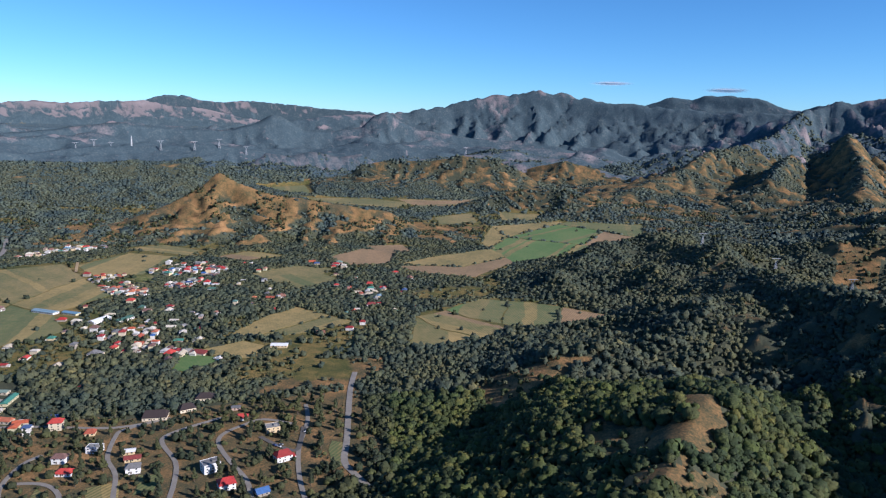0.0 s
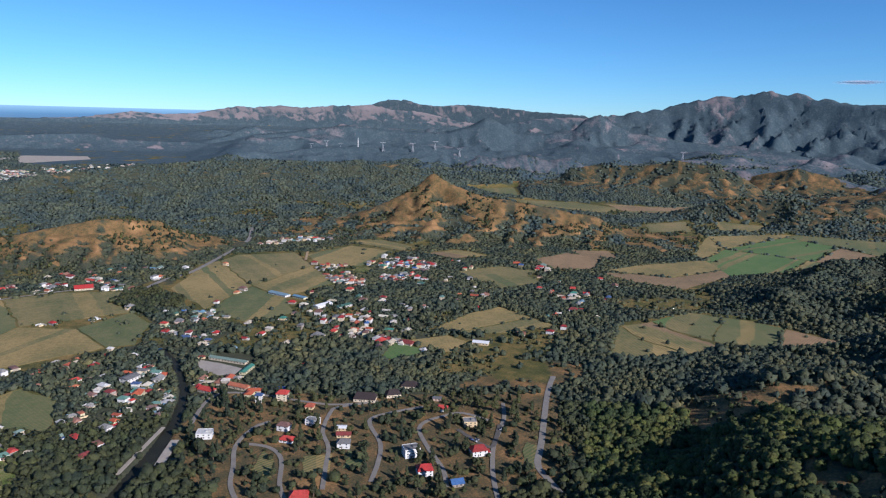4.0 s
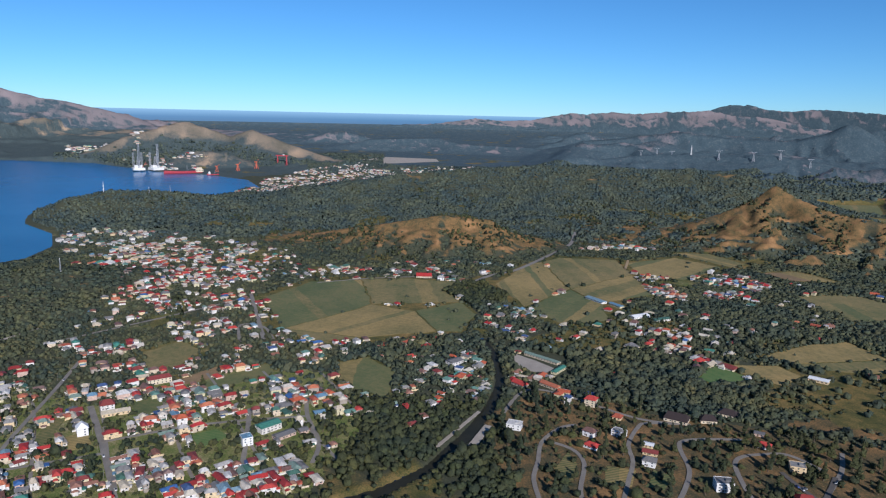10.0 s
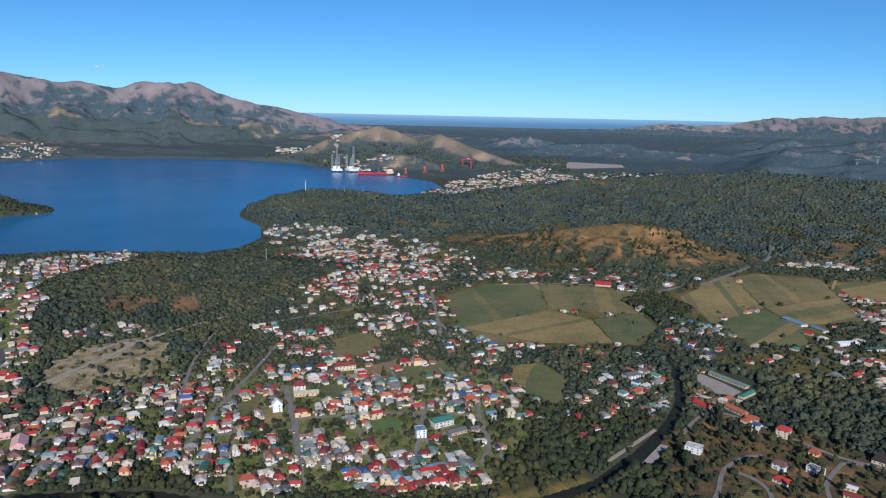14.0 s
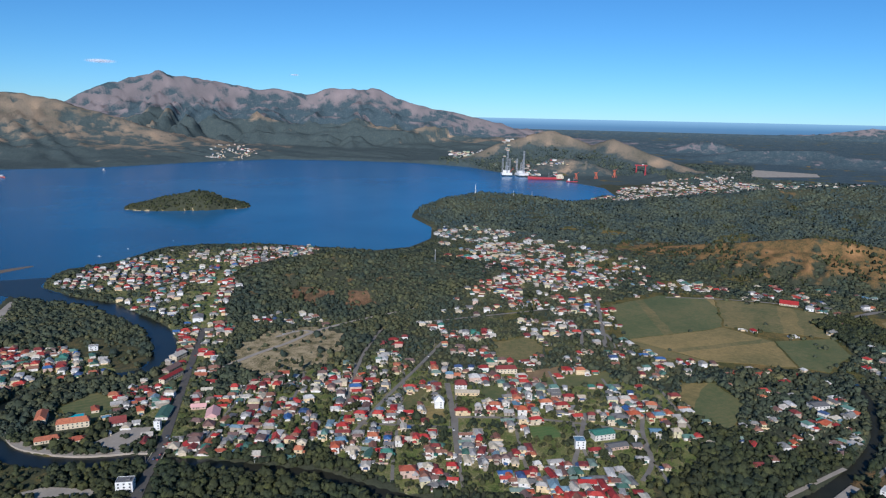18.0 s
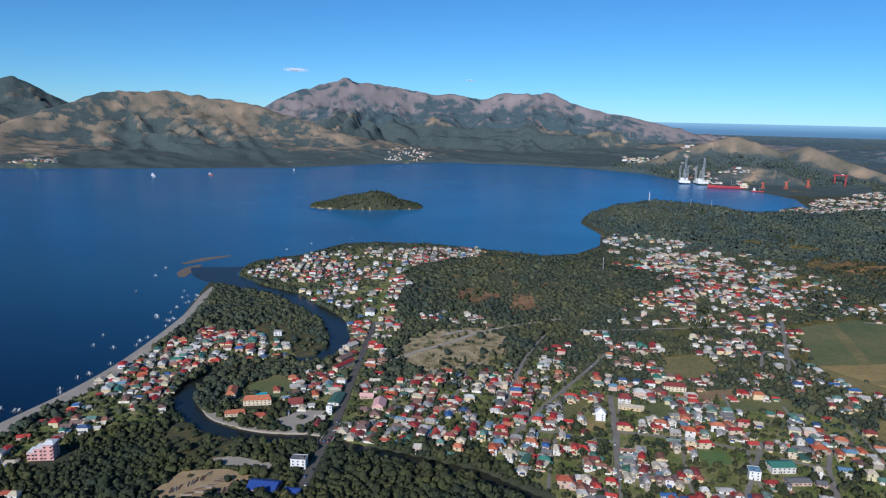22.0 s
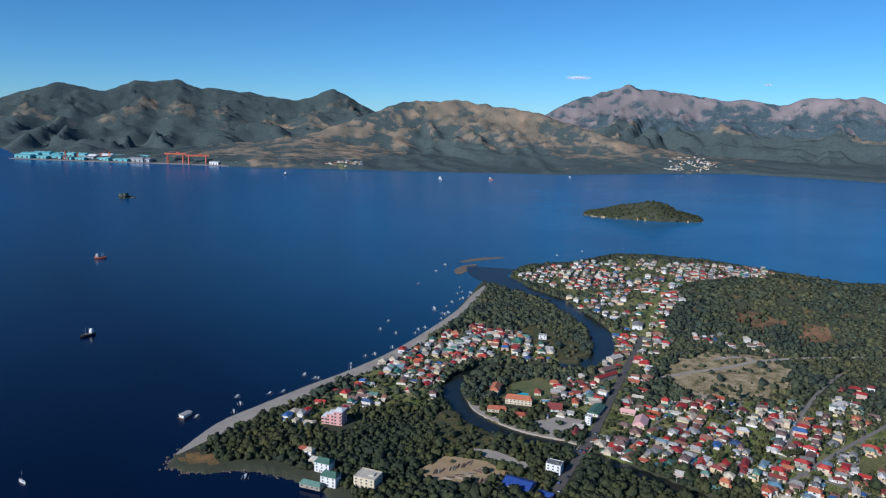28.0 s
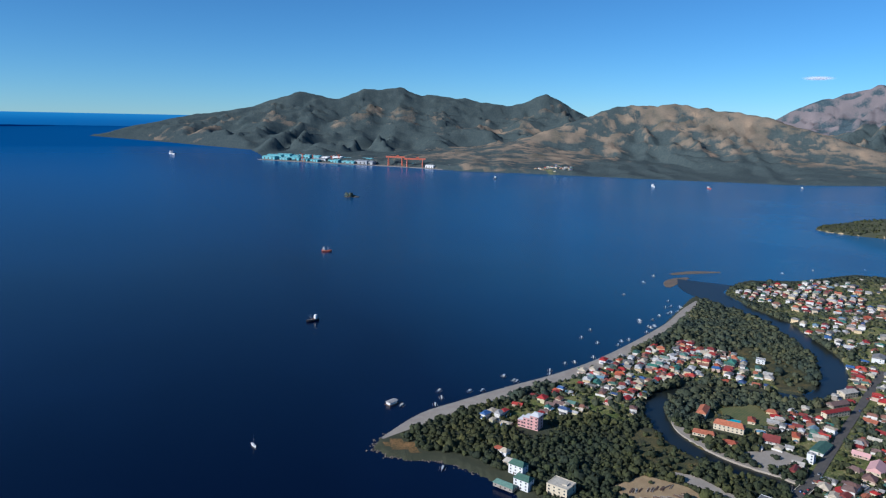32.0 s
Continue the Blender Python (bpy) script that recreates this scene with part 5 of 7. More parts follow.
# landmarks: x, y, turn, label, length, depth, storeys, roof, options
B = dict(name="building", category="building")
for x, y, turn, label, sx, sy, st, roof, opt in (
    (-318, -210, 108, "white three-storey building with a pale flat roof", 11, 8, 3, "grey", dict(B, flat=True, wall=WHITE)),
    (-290, -214, 104, "workshop under a wide blue metal roof", 20, 15, 1, "blue", dict(B, ridge=1.0, pitch=0.2, roof_mat=BLUE_SHEET)),
    (-291, -197, 104, "low shed with a blue metal roof beside the workshop", 11, 8, 1, "blue", dict(B, ridge=1.0, pitch=0.2, roof_mat=BLUE_SHEET)),
    (-232, -274, 112, "cream three-storey seaside building with a flat cream roof", 16, 13, 3, "cream", dict(B, flat=True, wall=CREAM)),
    (-224, -303, 113, "white three-storey seaside hotel with a green roof", 12, 8, 3, "green", dict(B, ridge=0.7, wall=WHITE)),
    (-217, -288, 113, "white three-storey hotel wing with a green roof", 12, 8, 3, "green", dict(B, ridge=0.7, wall=WHITE)),
    (-208, -293, 113, "low green-roofed pavilion on the sea wall", 16, 6, 1, "green", dict(B, ridge=0.8)),
    (-226, -314, 113, "low cream-roofed hall beside the hotel", 8, 7, 1, "cream", dict(B, ridge=0.7)),
    (-229, -324, 113, "white two-storey house by the cove", 6, 6, 2, "cream", dict(wall=WHITE)),
    (-230, -331, 113, "orange-roofed cottage by the cove", 8, 5, 1, "orange", dict()),
    (-383, -286, 120, "long resort building with an orange tiled roof", 24, 9, 2, "orange", dict(B, ridge=0.8, wall=CREAM)),
    (-407, -287, 35, "resort wing with an orange tiled roof by the pool", 10, 6, 1, "orange", dict(B, wall=CREAM)),
    (-387, -311, 30, "long resort wing with an orange tiled roof", 20, 8, 2, "orange", dict(B, ridge=0.7, wall=CREAM)),
    (-361, -288, 124, "row of resort rooms with orange roofs", 17, 7, 1, "orange", dict(B, ridge=0.8, wall=CREAM)),
    (-364, -270, 124, "resort cottage with an orange roof", 11, 7, 1, "orange", dict(B, wall=CREAM)),
    (-392, -261, 122, "house with a steep bright red roof beside the paved lot", 12, 9, 1, "red", dict(ridge=1.0, pitch=0.45)),
    (-410, -239, 15, "long market hall with a dark green roof", 22, 10, 1, "green", dict(B, ridge=1.0, pitch=0.2)),
    (-389, -232, 15, "narrow white three-storey corner building", 5, 5, 3, "grey", dict(B, flat=True, wall=WHITE)),
    (-470, -267, 171, "long yellow market hall with a red roof", 28, 6, 2, "red", dict(B, ridge=1.0, wall=CREAM)),
    (-489, -277, 171, "long hall with a dull red roof", 20, 8, 1, "rust", dict(B, ridge=1.0)),
    (-514, -285, 171, "hall with a pale cream roof by the main road", 17, 9, 2, "cream", dict(B, ridge=1.0, pitch=0.2)),
    (-520, -364, 120, "white two-storey house with a flat roof", 9, 7, 2, "grey", dict(flat=True, wall=WHITE)),
    (-614, -318, 24, "white warehouse beside the main road", 16, 12, 2, "grey", dict(B, ridge=1.0, pitch=0.18, wall=WHITE)),
    (-414, -207, 20, "hall with a faded pink roof", 18, 11, 1, "rust", dict(B, ridge=1.0, roof_mat=PINK)),
    (-424, -222, 110, "house wing with a faded pink roof", 12, 6, 1, "rust", dict(ridge=1.0, roof_mat=PINK)),
    (-456, -61, 11, "tall white house with a white roof", 8, 8, 3, "grey", dict(wall=WHITE, pitch=0.5, roof_mat=WHITE)),
    (-483, -44, 98, "long cream-roofed hall beside the village road", 22, 8, 1, "cream", dict(B, ridge=1.0, pitch=0.2)),
    (-495, -50, 98, "large house with a bright red roof", 11, 10, 2, "red", dict()),
    (-533, -18, 104, "long two-storey school with a red roof", 21, 8, 2, "red", dict(B, ridge=0.8, wall=CREAM)),
    (-428, 48, 115, "gymnasium with a pale green metal roof", 18, 11, 2, "green", dict(B, ridge=1.0, pitch=0.18)),
    (-415, 56, 115, "hall with a grey metal roof beside the gymnasium", 17, 8, 1, "grey", dict(B, ridge=1.0, pitch=0.18)),
    (-412, 33, 100, "white three-storey house with a blue roof deck", 8, 9, 3, "blue", dict(flat=True, wall=WHITE)),
    (-806, 285, 70, "red-roofed barn at the edge of the field", 24, 13, 1, "red", dict(B, ridge=1.0)),
    (-786, 300, 70, "white house at the edge of the field", 10, 8, 2, "grey", dict(wall=WHITE)),
    (-357, 309, 38, "lodge with a broad dark brown roof and cream walls", 16, 11, 1, "rust", dict(B, ridge=0.8, wall=CREAM, roof_mat=DARK_ROOF)),
    (-349, 328, 60, "lodge wing with a brown hipped roof", 11, 9, 1, "rust", dict(B, wall=CREAM, roof_mat=DARK_ROOF)),
    (-352, 348, 38, "lodge hall with a dark brown roof", 13, 9, 1, "rust", dict(B, wall=CREAM, roof_mat=DARK_ROOF)),
    (-321, 345, 40, "small shelter with a pale metal roof", 6, 4, 1, "grey", dict(ridge=1.0, pitch=0.1)),
    (-307, 335, 35, "white bungalow with a red roof", 8, 6, 1, "red", dict(wall=WHITE)),
    (-275, 274, 63, "white three-storey villa with a pale flat roof", 10, 8, 3, "grey", dict(flat=True, wall=WHITE)),
    (-254, 264, 55, "white villa with a red hipped roof and a terrace wall", 9, 8, 2, "red", dict(wall=WHITE)),
    (-248, 304, 60, "white villa with a dusky red roof", 10, 8, 2, "red", dict(wall=WHITE, wing=3)),
    (-278, 331, 50, "unfinished grey house among trees", 9, 8, 2, "grey", dict(flat=True)),
    (-331, 266, 45, "bungalow with a white metal roof", 7, 4.5, 1, "grey", dict(ridge=1.0, pitch=0.15, roof_mat=WHITE)),
    (-322, 261, 45, "bungalow with a vivid red roof", 9, 4.5, 1, "red", dict(ridge=1.0, pitch=0.3)),
    (-311, 252, 45, "white house with a grey roof", 8, 6, 2, "grey", dict(wall=WHITE)),
    (-350, 258, 30, "white modern house with a flat roof", 9, 6, 2, "grey", dict(flat=True, wall=WHITE)),
    (-356, 240, 30, "white house with a dark brown roof", 8, 6, 2, "rust", dict(wall=WHITE)),
    (-341, 232, 30, "white house with a red roof and a garden wall", 9, 6, 1, "red", dict(wall=WHITE)),
    (-280, 197, 50, "house with a steep red hipped roof", 10, 8, 2, "red", dict()),
    (-397, 267, 40, "cream three-storey house with a red roof", 8, 7, 3, "red", dict(wall=CREAM)),
    (-372, 272, 40, "cottage with an orange roof", 6, 6, 1, "orange", dict()),
    (-233, 268, 60, "shed with a bright blue roof", 7, 6, 1, "blue", dict(ridge=1.0)),
    (-381, 199, 50, "white unfinished villa of open stacked floors", 10, 8, 2, "grey", dict(flat=True, wall=WHITE)),
    (-405, 253, 40, "narrow sky-blue tower house", 4.5, 4.5, 3, "blue", dict(roof_mat=None)),
    (-502, 205, 110, "covered court with a plain grey metal roof", 15, 11, 2, "grey", dict(B, ridge=1.0, pitch=0.15)),
    (-492, 280, 24, "long school building with a teal roof", 44, 6, 1, "green", dict(B, ridge=1.0, pitch=0.22)),
    (-463, 279, 123, "school wing with a teal roof", 22, 6, 1, "green", dict(B, ridge=1.0, pitch=0.22)),
    (-446, 236, 20, "market hall with a crimson roof", 15, 8, 1, "red", dict(B, ridge=1.0)),
    (-436, 256, 20, "long hall with an orange and blue roof", 20, 7, 1, "orange", dict(B, ridge=1.0)),
    (-644, 431, 9, "long factory shed with a blue metal roof", 34, 10, 1, "blue", dict(B, ridge=1.0, pitch=0.15)),
    (-618, 440, 9, "factory shed with a blue and white roof", 22, 8, 1, "blue", dict(B, ridge=1.0, pitch=0.15)),
    (-575, 438, 96, "warehouse with a white metal roof", 26, 11, 1, "grey", dict(B, ridge=1.0, pitch=0.15, roof_mat=WHITE)),
    (-558, 452, 96, "warehouse with a green metal roof", 24, 9, 1, "green", dict(B, ridge=1.0, pitch=0.15)),
    (-381, 465, 30, "field shed with a white metal roof", 15, 8, 1, "grey", dict(B, ridge=1.0, pitch=0.12, roof_mat=WHITE)),
):
    landmark(x, y, turn, label, sx, sy, st, roof, **opt)


def stepped_hotel():
    """The pink hotel: a four-storey block, stepping down on one side, with bands of balconies."""
    root = tagged(new("hotel"), "pink four-storey hotel stepping down on one side", "hotel")
    for k, (x, sx, h) in enumerate(((3.5, 6, 11.5), (-1.8, 5, 8.5), (-6, 4, 6))):
        part("wall", boxes((x, 0, -0.5, sx, 8, h)), PINK, root)
        bm = bmesh.new()
        hip(bm, x, 0, h - 0.5, sx, 8, 1.6 if k == 0 else 0.6, 0.3, 0.3)
        part("roof", bm, WHITE, root, "white roof")
        for s in range(int(h // 2.7)):
            part("balcony", boxes((x, -4.5, 2.3 + 2.7 * s, sx - 0.6, 1.0, 0.8)), PINK, root)
            for w in (-0.28, 0.28):
                part("window", boxes((x + w * sx, -4.02, 0.6 + 2.7 * s, 1.3, 0.12, 1.5)), GLASS, root)
            part("window", boxes((x + sx / 2, 1.5, 0.8 + 2.7 * s, 0.12, 1.4, 1.3)), GLASS, root)
    LANDMARKS.append((-268 * S, -350 * S, 20))
    put(root, -268 * S, -350 * S, 118)
    root.matrix_basis = root.matrix_basis @ Matrix.Diagonal((1.5, 1.5, 1.25, 1))
    return root


stepped_hotel()

# plots of the towns
def plots():
    rng = np.random.default_rng(7)
    out = []
    for outline, share, turn, size in TOWNS:
        us, vs, c, s, deep, j = lattice_of(outline, turn, size)
        if share > 0.2:
            u, row = [a.ravel() for a in np.meshgrid(np.arange(min(us), max(us), size * 1.02), np.concatenate([j * deep + 0.62 * size, j * deep + 2.3 * size]))]
            v = row + 5 * np.sin(u / 70)
        else:
            u, v = [a.ravel() for a in np.meshgrid(np.arange(min(us), max(us), size), np.arange(min(vs), max(vs), size))]
        u, v = u + rng.normal(0, size * 0.24, u.shape), v + rng.normal(0, size * 0.18, v.shape)
        x, y = u * c - v * s, u * s + v * c
        blocks = fbm(x, y, 36, 40, 3)
        street = np.mod(u, size * 10.3) > size * 0.5
        jx, jy = x + 46 * (fbm(x, y, 48, 50, 3) - 0.5), y + 46 * (fbm(x, y, 48, 58, 3) - 0.5)
        keep = (street | (share < 0.2)) & inside(jx, jy, outline) & (blocks + 0.25 * (fbm(x, y, 110, 46, 2) - 0.5) < (0.37 + 0.23 * share if share > 0.2 else 0.6)) & (rng.random(u.shape) < (0.30 + 0.66 * share if share > 0.2 else share))
        x, y = x[keep], y[keep]
        ok = np.ones(len(x), bool)
        for _, o in FIELDS:
            ok &= ~inside(x, y, o)
        for _, o in YARDS:
            ok &= ~inside(x, y, o)
        for line, width, _ in ROADS:
            ok &= to_line(x, y, [(*p, 0) for p in line])[0] > width / 2 + size * 0.45
        d, w = to_line(x, y, STREAM)
        ok &= (d > w + size * 0.55) & (to_shore(x, y) > size * 0.9)
        for lx, ly, r in LANDMARKS:
            ok &= np.hypot(x - lx, y - ly) > r + size * 0.5
        out += [(a, b, turn + rng.normal(0, 6) + 90 * (rng.random() < 0.5), size) for a, b in zip(x[ok], y[ok])]
    return out


def spaced(rows):
    """Drops a plot that would overlap an earlier one."""
    taken, out = {}, []
    for r in rows:
        c = (int(r[0] // 9), int(r[1] // 9))
        near_ = [q for i in (-1, 0, 1) for j in (-1, 0, 1) for q in taken.get((c[0] + i, c[1] + j), ())]
        if all(math.hypot(r[0] - q[0], r[1] - q[1]) > 0.62 * r[3] for q in near_):
            taken.setdefault(c, []).append(r)
            out.append(r)
    return out


HOUSES = spaced(plots())
KINDS = [("red", 0.22), ("grey", 0.23), ("rust", 0.18), ("green", 0.08), ("blue", 0.06), ("orange", 0.10), ("cream", 0.15)]
rng = np.random.default_rng(11)
near = sorted(HOUSES, key=lambda h: math.hypot(h[0] + 590, (h[1] + 30) * 0.75))[:300]
near_set = {id(h) for h in near}
protos = {}
LOOK = {"red": "painted red iron roof", "grey": "bare grey iron roof", "rust": "rusty brown iron roof", "green": "green painted roof", "blue": "blue painted roof", "orange": "orange tile-like roof", "cream": "pale cream roof"}
for kind_, _ in KINDS:
    for v, (sx, sy, st, ridge, wing, txt) in enumerate(((7.8, 6.2, 1, 0.45, 0, "single-storey house"), (7.2, 6.4, 2, 0.4, 1.9, "two-storey house"), (8.6, 5.8, 1, 1.0, 0, "gabled single-storey house"))):
        p = building("plastered " + txt + " with a " + LOOK[kind_], sx, sy, st, kind_, ridge, 0.24 + 0.06 * (v == 1), wing=wing, group="town houses")
        p.matrix_basis = PROTO
        protos[kind_, v] = p
used = set()
picks = rng.choice(len(KINDS), len(HOUSES), p=[w / sum(w for _, w in KINDS) for _, w in KINDS])
shapes = rng.choice(3, len(HOUSES), p=[0.45, 0.3, 0.25])
joined = {k: ([], []) for k, _ in KINDS}
for i, h in enumerate(HOUSES):
    x, y, turn, size = h
    kind_, v = KINDS[picks[i]][0], int(shapes[i])
    if math.hypot(x, y) > 1500 and kind_ in ("red", "orange"):
        kind_ = ("grey", "rust", "rust", "green", "red")[i % 5]
    if id(h) in near_set:
        m = pose(x, y, PLAIN + 0.25, 0, 0, turn) @ Matrix.Diagonal((rng.uniform(0.75, 1.4), rng.uniform(0.78, 1.15), rng.uniform(0.9, 1.2), 1))
        if (kind_, v) in used:
            copy_thing(protos[kind_, v], m)
        else:
            protos[kind_, v].matrix_basis = m
            used.add((kind_, v))
    else:
        joined[kind_][0].append((x, y, turn, size * rng.uniform(0.68, 1.35), v))
    for _ in range(int(rng.integers(0, 3))):  # lean-tos and sheds beside it
        a = radians(turn + 90 * int(rng.integers(0, 4)))
        reach = size * rng.uniform(0.45, 0.6)
        joined[("grey", "rust", "grey", "green", "blue")[int(rng.integers(0, 5))]][0].append((x + math.cos(a) * reach, y + math.sin(a) * reach, turn, size * rng.uniform(0.38, 0.55), 2))
for key, p in protos.items():
    if key not in used:
        for o in (*p.children_recursive, p):
            bpy.data.objects.remove(o)

# low plastered walls round the plots
gw = np.random.default_rng(63)
wall_v, wall_f = [], []
BLOCK = np.array([(a, b, c) for c in (0, 1) for a, b in ((-0.5, -0.5), (0.5, -0.5), (0.5, 0.5), (-0.5, 0.5))])
SIDES = np.array([(0, 1, 5, 4), (1, 2, 6, 5), (2, 3, 7, 6), (3, 0, 4, 7), (4, 5, 6, 7)])
for x, y, turn, size in HOUSES:
    if math.hypot(x, y) > 1350 or gw.random() > 0.5:
        continue
    a = radians(turn)
    for side in range(int(gw.integers(1, 4))):
        b = a + side * math.pi / 2
        reach, length = size * 0.62, size * gw.uniform(0.9, 1.3)
        v = BLOCK * np.array([0.22, length, gw.uniform(1.5, 2.3)])
        wall_f.append(SIDES + 8 * len(wall_v))
        wall_v.append(np.stack([x + math.cos(b) * reach + v[:, 0] * math.cos(b) - v[:, 1] * math.sin(b), y + math.sin(b) * reach + v[:, 0] * math.sin(b) + v[:, 1] * math.cos(b), PLAIN + 0.1 + v[:, 2]], 1))
tagged(new("garden_walls", mesh_of("garden_walls", np.concatenate(wall_v), np.concatenate(wall_f), [WALL_FAR])), "low plastered block walls round the house plots", "walls", kind="stuff")


def stacked(rows, seed):
    """Walls (open boxes) and hipped or gabled roofs of many houses as arrays."""
    g = np.random.default_rng(seed)
    n = len(rows)
    a = np.array(rows, float)
    k = a[:, 3] / 9.4
    sx, sy = g.uniform(7.5, 11, n) * k / 2, g.uniform(5.5, 8, n) * k / 2
    h, rise = np.where(a[:, 4] == 1, 4.9, 2.4) * g.uniform(0.85, 1.15, n) * np.sqrt(k), sy * g.uniform(0.45, 0.75, n)
    r = np.where(a[:, 4] == 2, 1.0, g.uniform(0.3, 0.55, n))
    e = 0.75
    corners = ((-1, -1), (1, -1), (1, 1), (-1, 1))
    wall = [(p * sx, q * sy, z) for z in (0 * h - 0.5, h) for p, q in corners]
    roof = [(p * (sx + e), q * (sy + e), h) for p, q in corners] + [(-r * (sx + e), 0 * h, h + rise), (r * (sx + e), 0 * h, h + rise)]
    v = np.stack([np.stack([c[0], c[1], c[2]], 1) for c in wall + roof], 1)
    c, s = np.cos(np.radians(a[:, 2]))[:, None], np.sin(np.radians(a[:, 2]))[:, None]
    z = np.maximum(PLAIN, relief(a[:, 0], a[:, 1])[0]) + 0.3
    w = np.stack([a[:, :1] + v[..., 0] * c - v[..., 1] * s, a[:, 1:2] + v[..., 0] * s + v[..., 1] * c, z[:, None] + v[..., 2]], -1)
    quads = [(0, 1, 5, 4), (1, 2, 6, 5), (2, 3, 7, 6), (3, 0, 4, 7), (8, 9, 13, 12), (10, 11, 12, 13), (9, 10, 13, 13), (11, 8, 12, 12), (11, 10, 9, 8)]
    return w, quads


for kind_, (rows, _) in joined.items():
    if not rows:
        continue
    w, quads = stacked(rows, 5)
    base = (np.arange(len(rows)) * 14)[:, None]
    tri = [t for q in quads for t in ((q[0], q[1], q[2]), (q[0], q[2], q[3])) if len(set(t)) == 3]
    idx = np.array([0 if max(t) < 8 else 1 for t in tri])
    f = (base[:, :, None] + np.array(tri)[None]).reshape(-1, 3)
    me = mesh_of("town_houses", shrink(w.reshape(-1, 3)), f, [WALL_FAR, ROOF_FAR[kind_]], np.tile(idx, len(rows)))
    tagged(new("town_houses", me), "crowded small plastered houses with " + LOOK[kind_] + "s", "houses", kind="stuff")

# ---- woods ----
def crown(seed, count, sides=3, size=0.42, flat=0.85):
    """A crown as a ragged shell of small pointed leaf clumps, each standing out from its dome, with gaps between."""
    g = np.random.default_rng(seed)
    vs, fs = [], []
    stretch = g.uniform(0.85, 1.15, 3) * np.array([1, 1, flat])
    for k in range(count):
        # an even spread over the dome, shuffled a little
        z = 1.0 - 1.45 * (k + 0.5) / count + g.uniform(-0.08, 0.08)
        a = k * 2.39996 + g.uniform(-0.35, 0.35)
        ring = math.sqrt(max(0.0, 1 - min(1.0, z * z)))
        out = np.array([math.cos(a) * ring, math.sin(a) * ring, z])
        out = out / np.linalg.norm(out)
        tip = np.array([0.2, -0.3, 0.9]) if abs(out[2]) < 0.9 else np.array([1.0, 0.2, 0.0])
        p = np.cross(out, tip)
        p /= np.linalg.norm(p)
        q = np.cross(out, p)
        reach, wide = g.uniform(0.72, 1.08), size * g.uniform(0.75, 1.3)
        centre = out * reach * stretch
        turn = g.uniform(0, 6.28)
        rim = [centre - out * wide * g.uniform(0.35, 0.8) + (p * math.cos(turn + 6.2832 * i / sides) + q * math.sin(turn + 6.2832 * i / sides)) * wide * g.uniform(0.8, 1.35) for i in range(sides)]
        peak = centre + out * wide * g.uniform(0.1, 0.4) + np.array([0, 0, 0.12 * wide]) + g.uniform(-0.3, 0.3, 3) * wide
        b = len(vs)
        vs += rim + [peak]
        fs += [(b + i, b + (i + 1) % sides, b + sides) for i in range(sides)]
    return np.array(vs), np.array(fs)


def lobes(seed, count, spread, flat=0.8):
    """Several uneven rounded masses."""
    g = np.random.default_rng(seed)
    bm = bmesh.new()
    bmesh.ops.create_icosphere(bm, subdivisions=1, radius=1.0)
    iv = np.array([v.co[:] for v in bm.verts])
    fc = np.array([[v.index for v in f.verts] for f in bm.faces])
    bm.free()
    vs, fs = [], []
    for k in range(count):
        size = (g.uniform(0.55, 0.8) if count < 6 else g.uniform(0.32, 0.55)) if count > 1 else 1.0
        a = g.uniform(0, 2 * math.pi)
        c = np.array([math.cos(a) * spread, math.sin(a) * spread, g.uniform(-0.15, 0.35)]) if k else np.array([0, 0, 0.25 * (count > 1)])
        v = iv * (1 + g.uniform(-0.32, 0.28, (len(iv), 1))) * size * np.array([1, 1, flat]) + c
        fs.append(fc + len(iv) * k)
        vs.append(v)
    return np.concatenate(vs), np.concatenate(fs)


def toned(ob, values):
    ob.data.attributes.new("tone", "FLOAT", "POINT").data.foreach_set("value", np.ascontiguousarray(values, np.float32))
    return ob


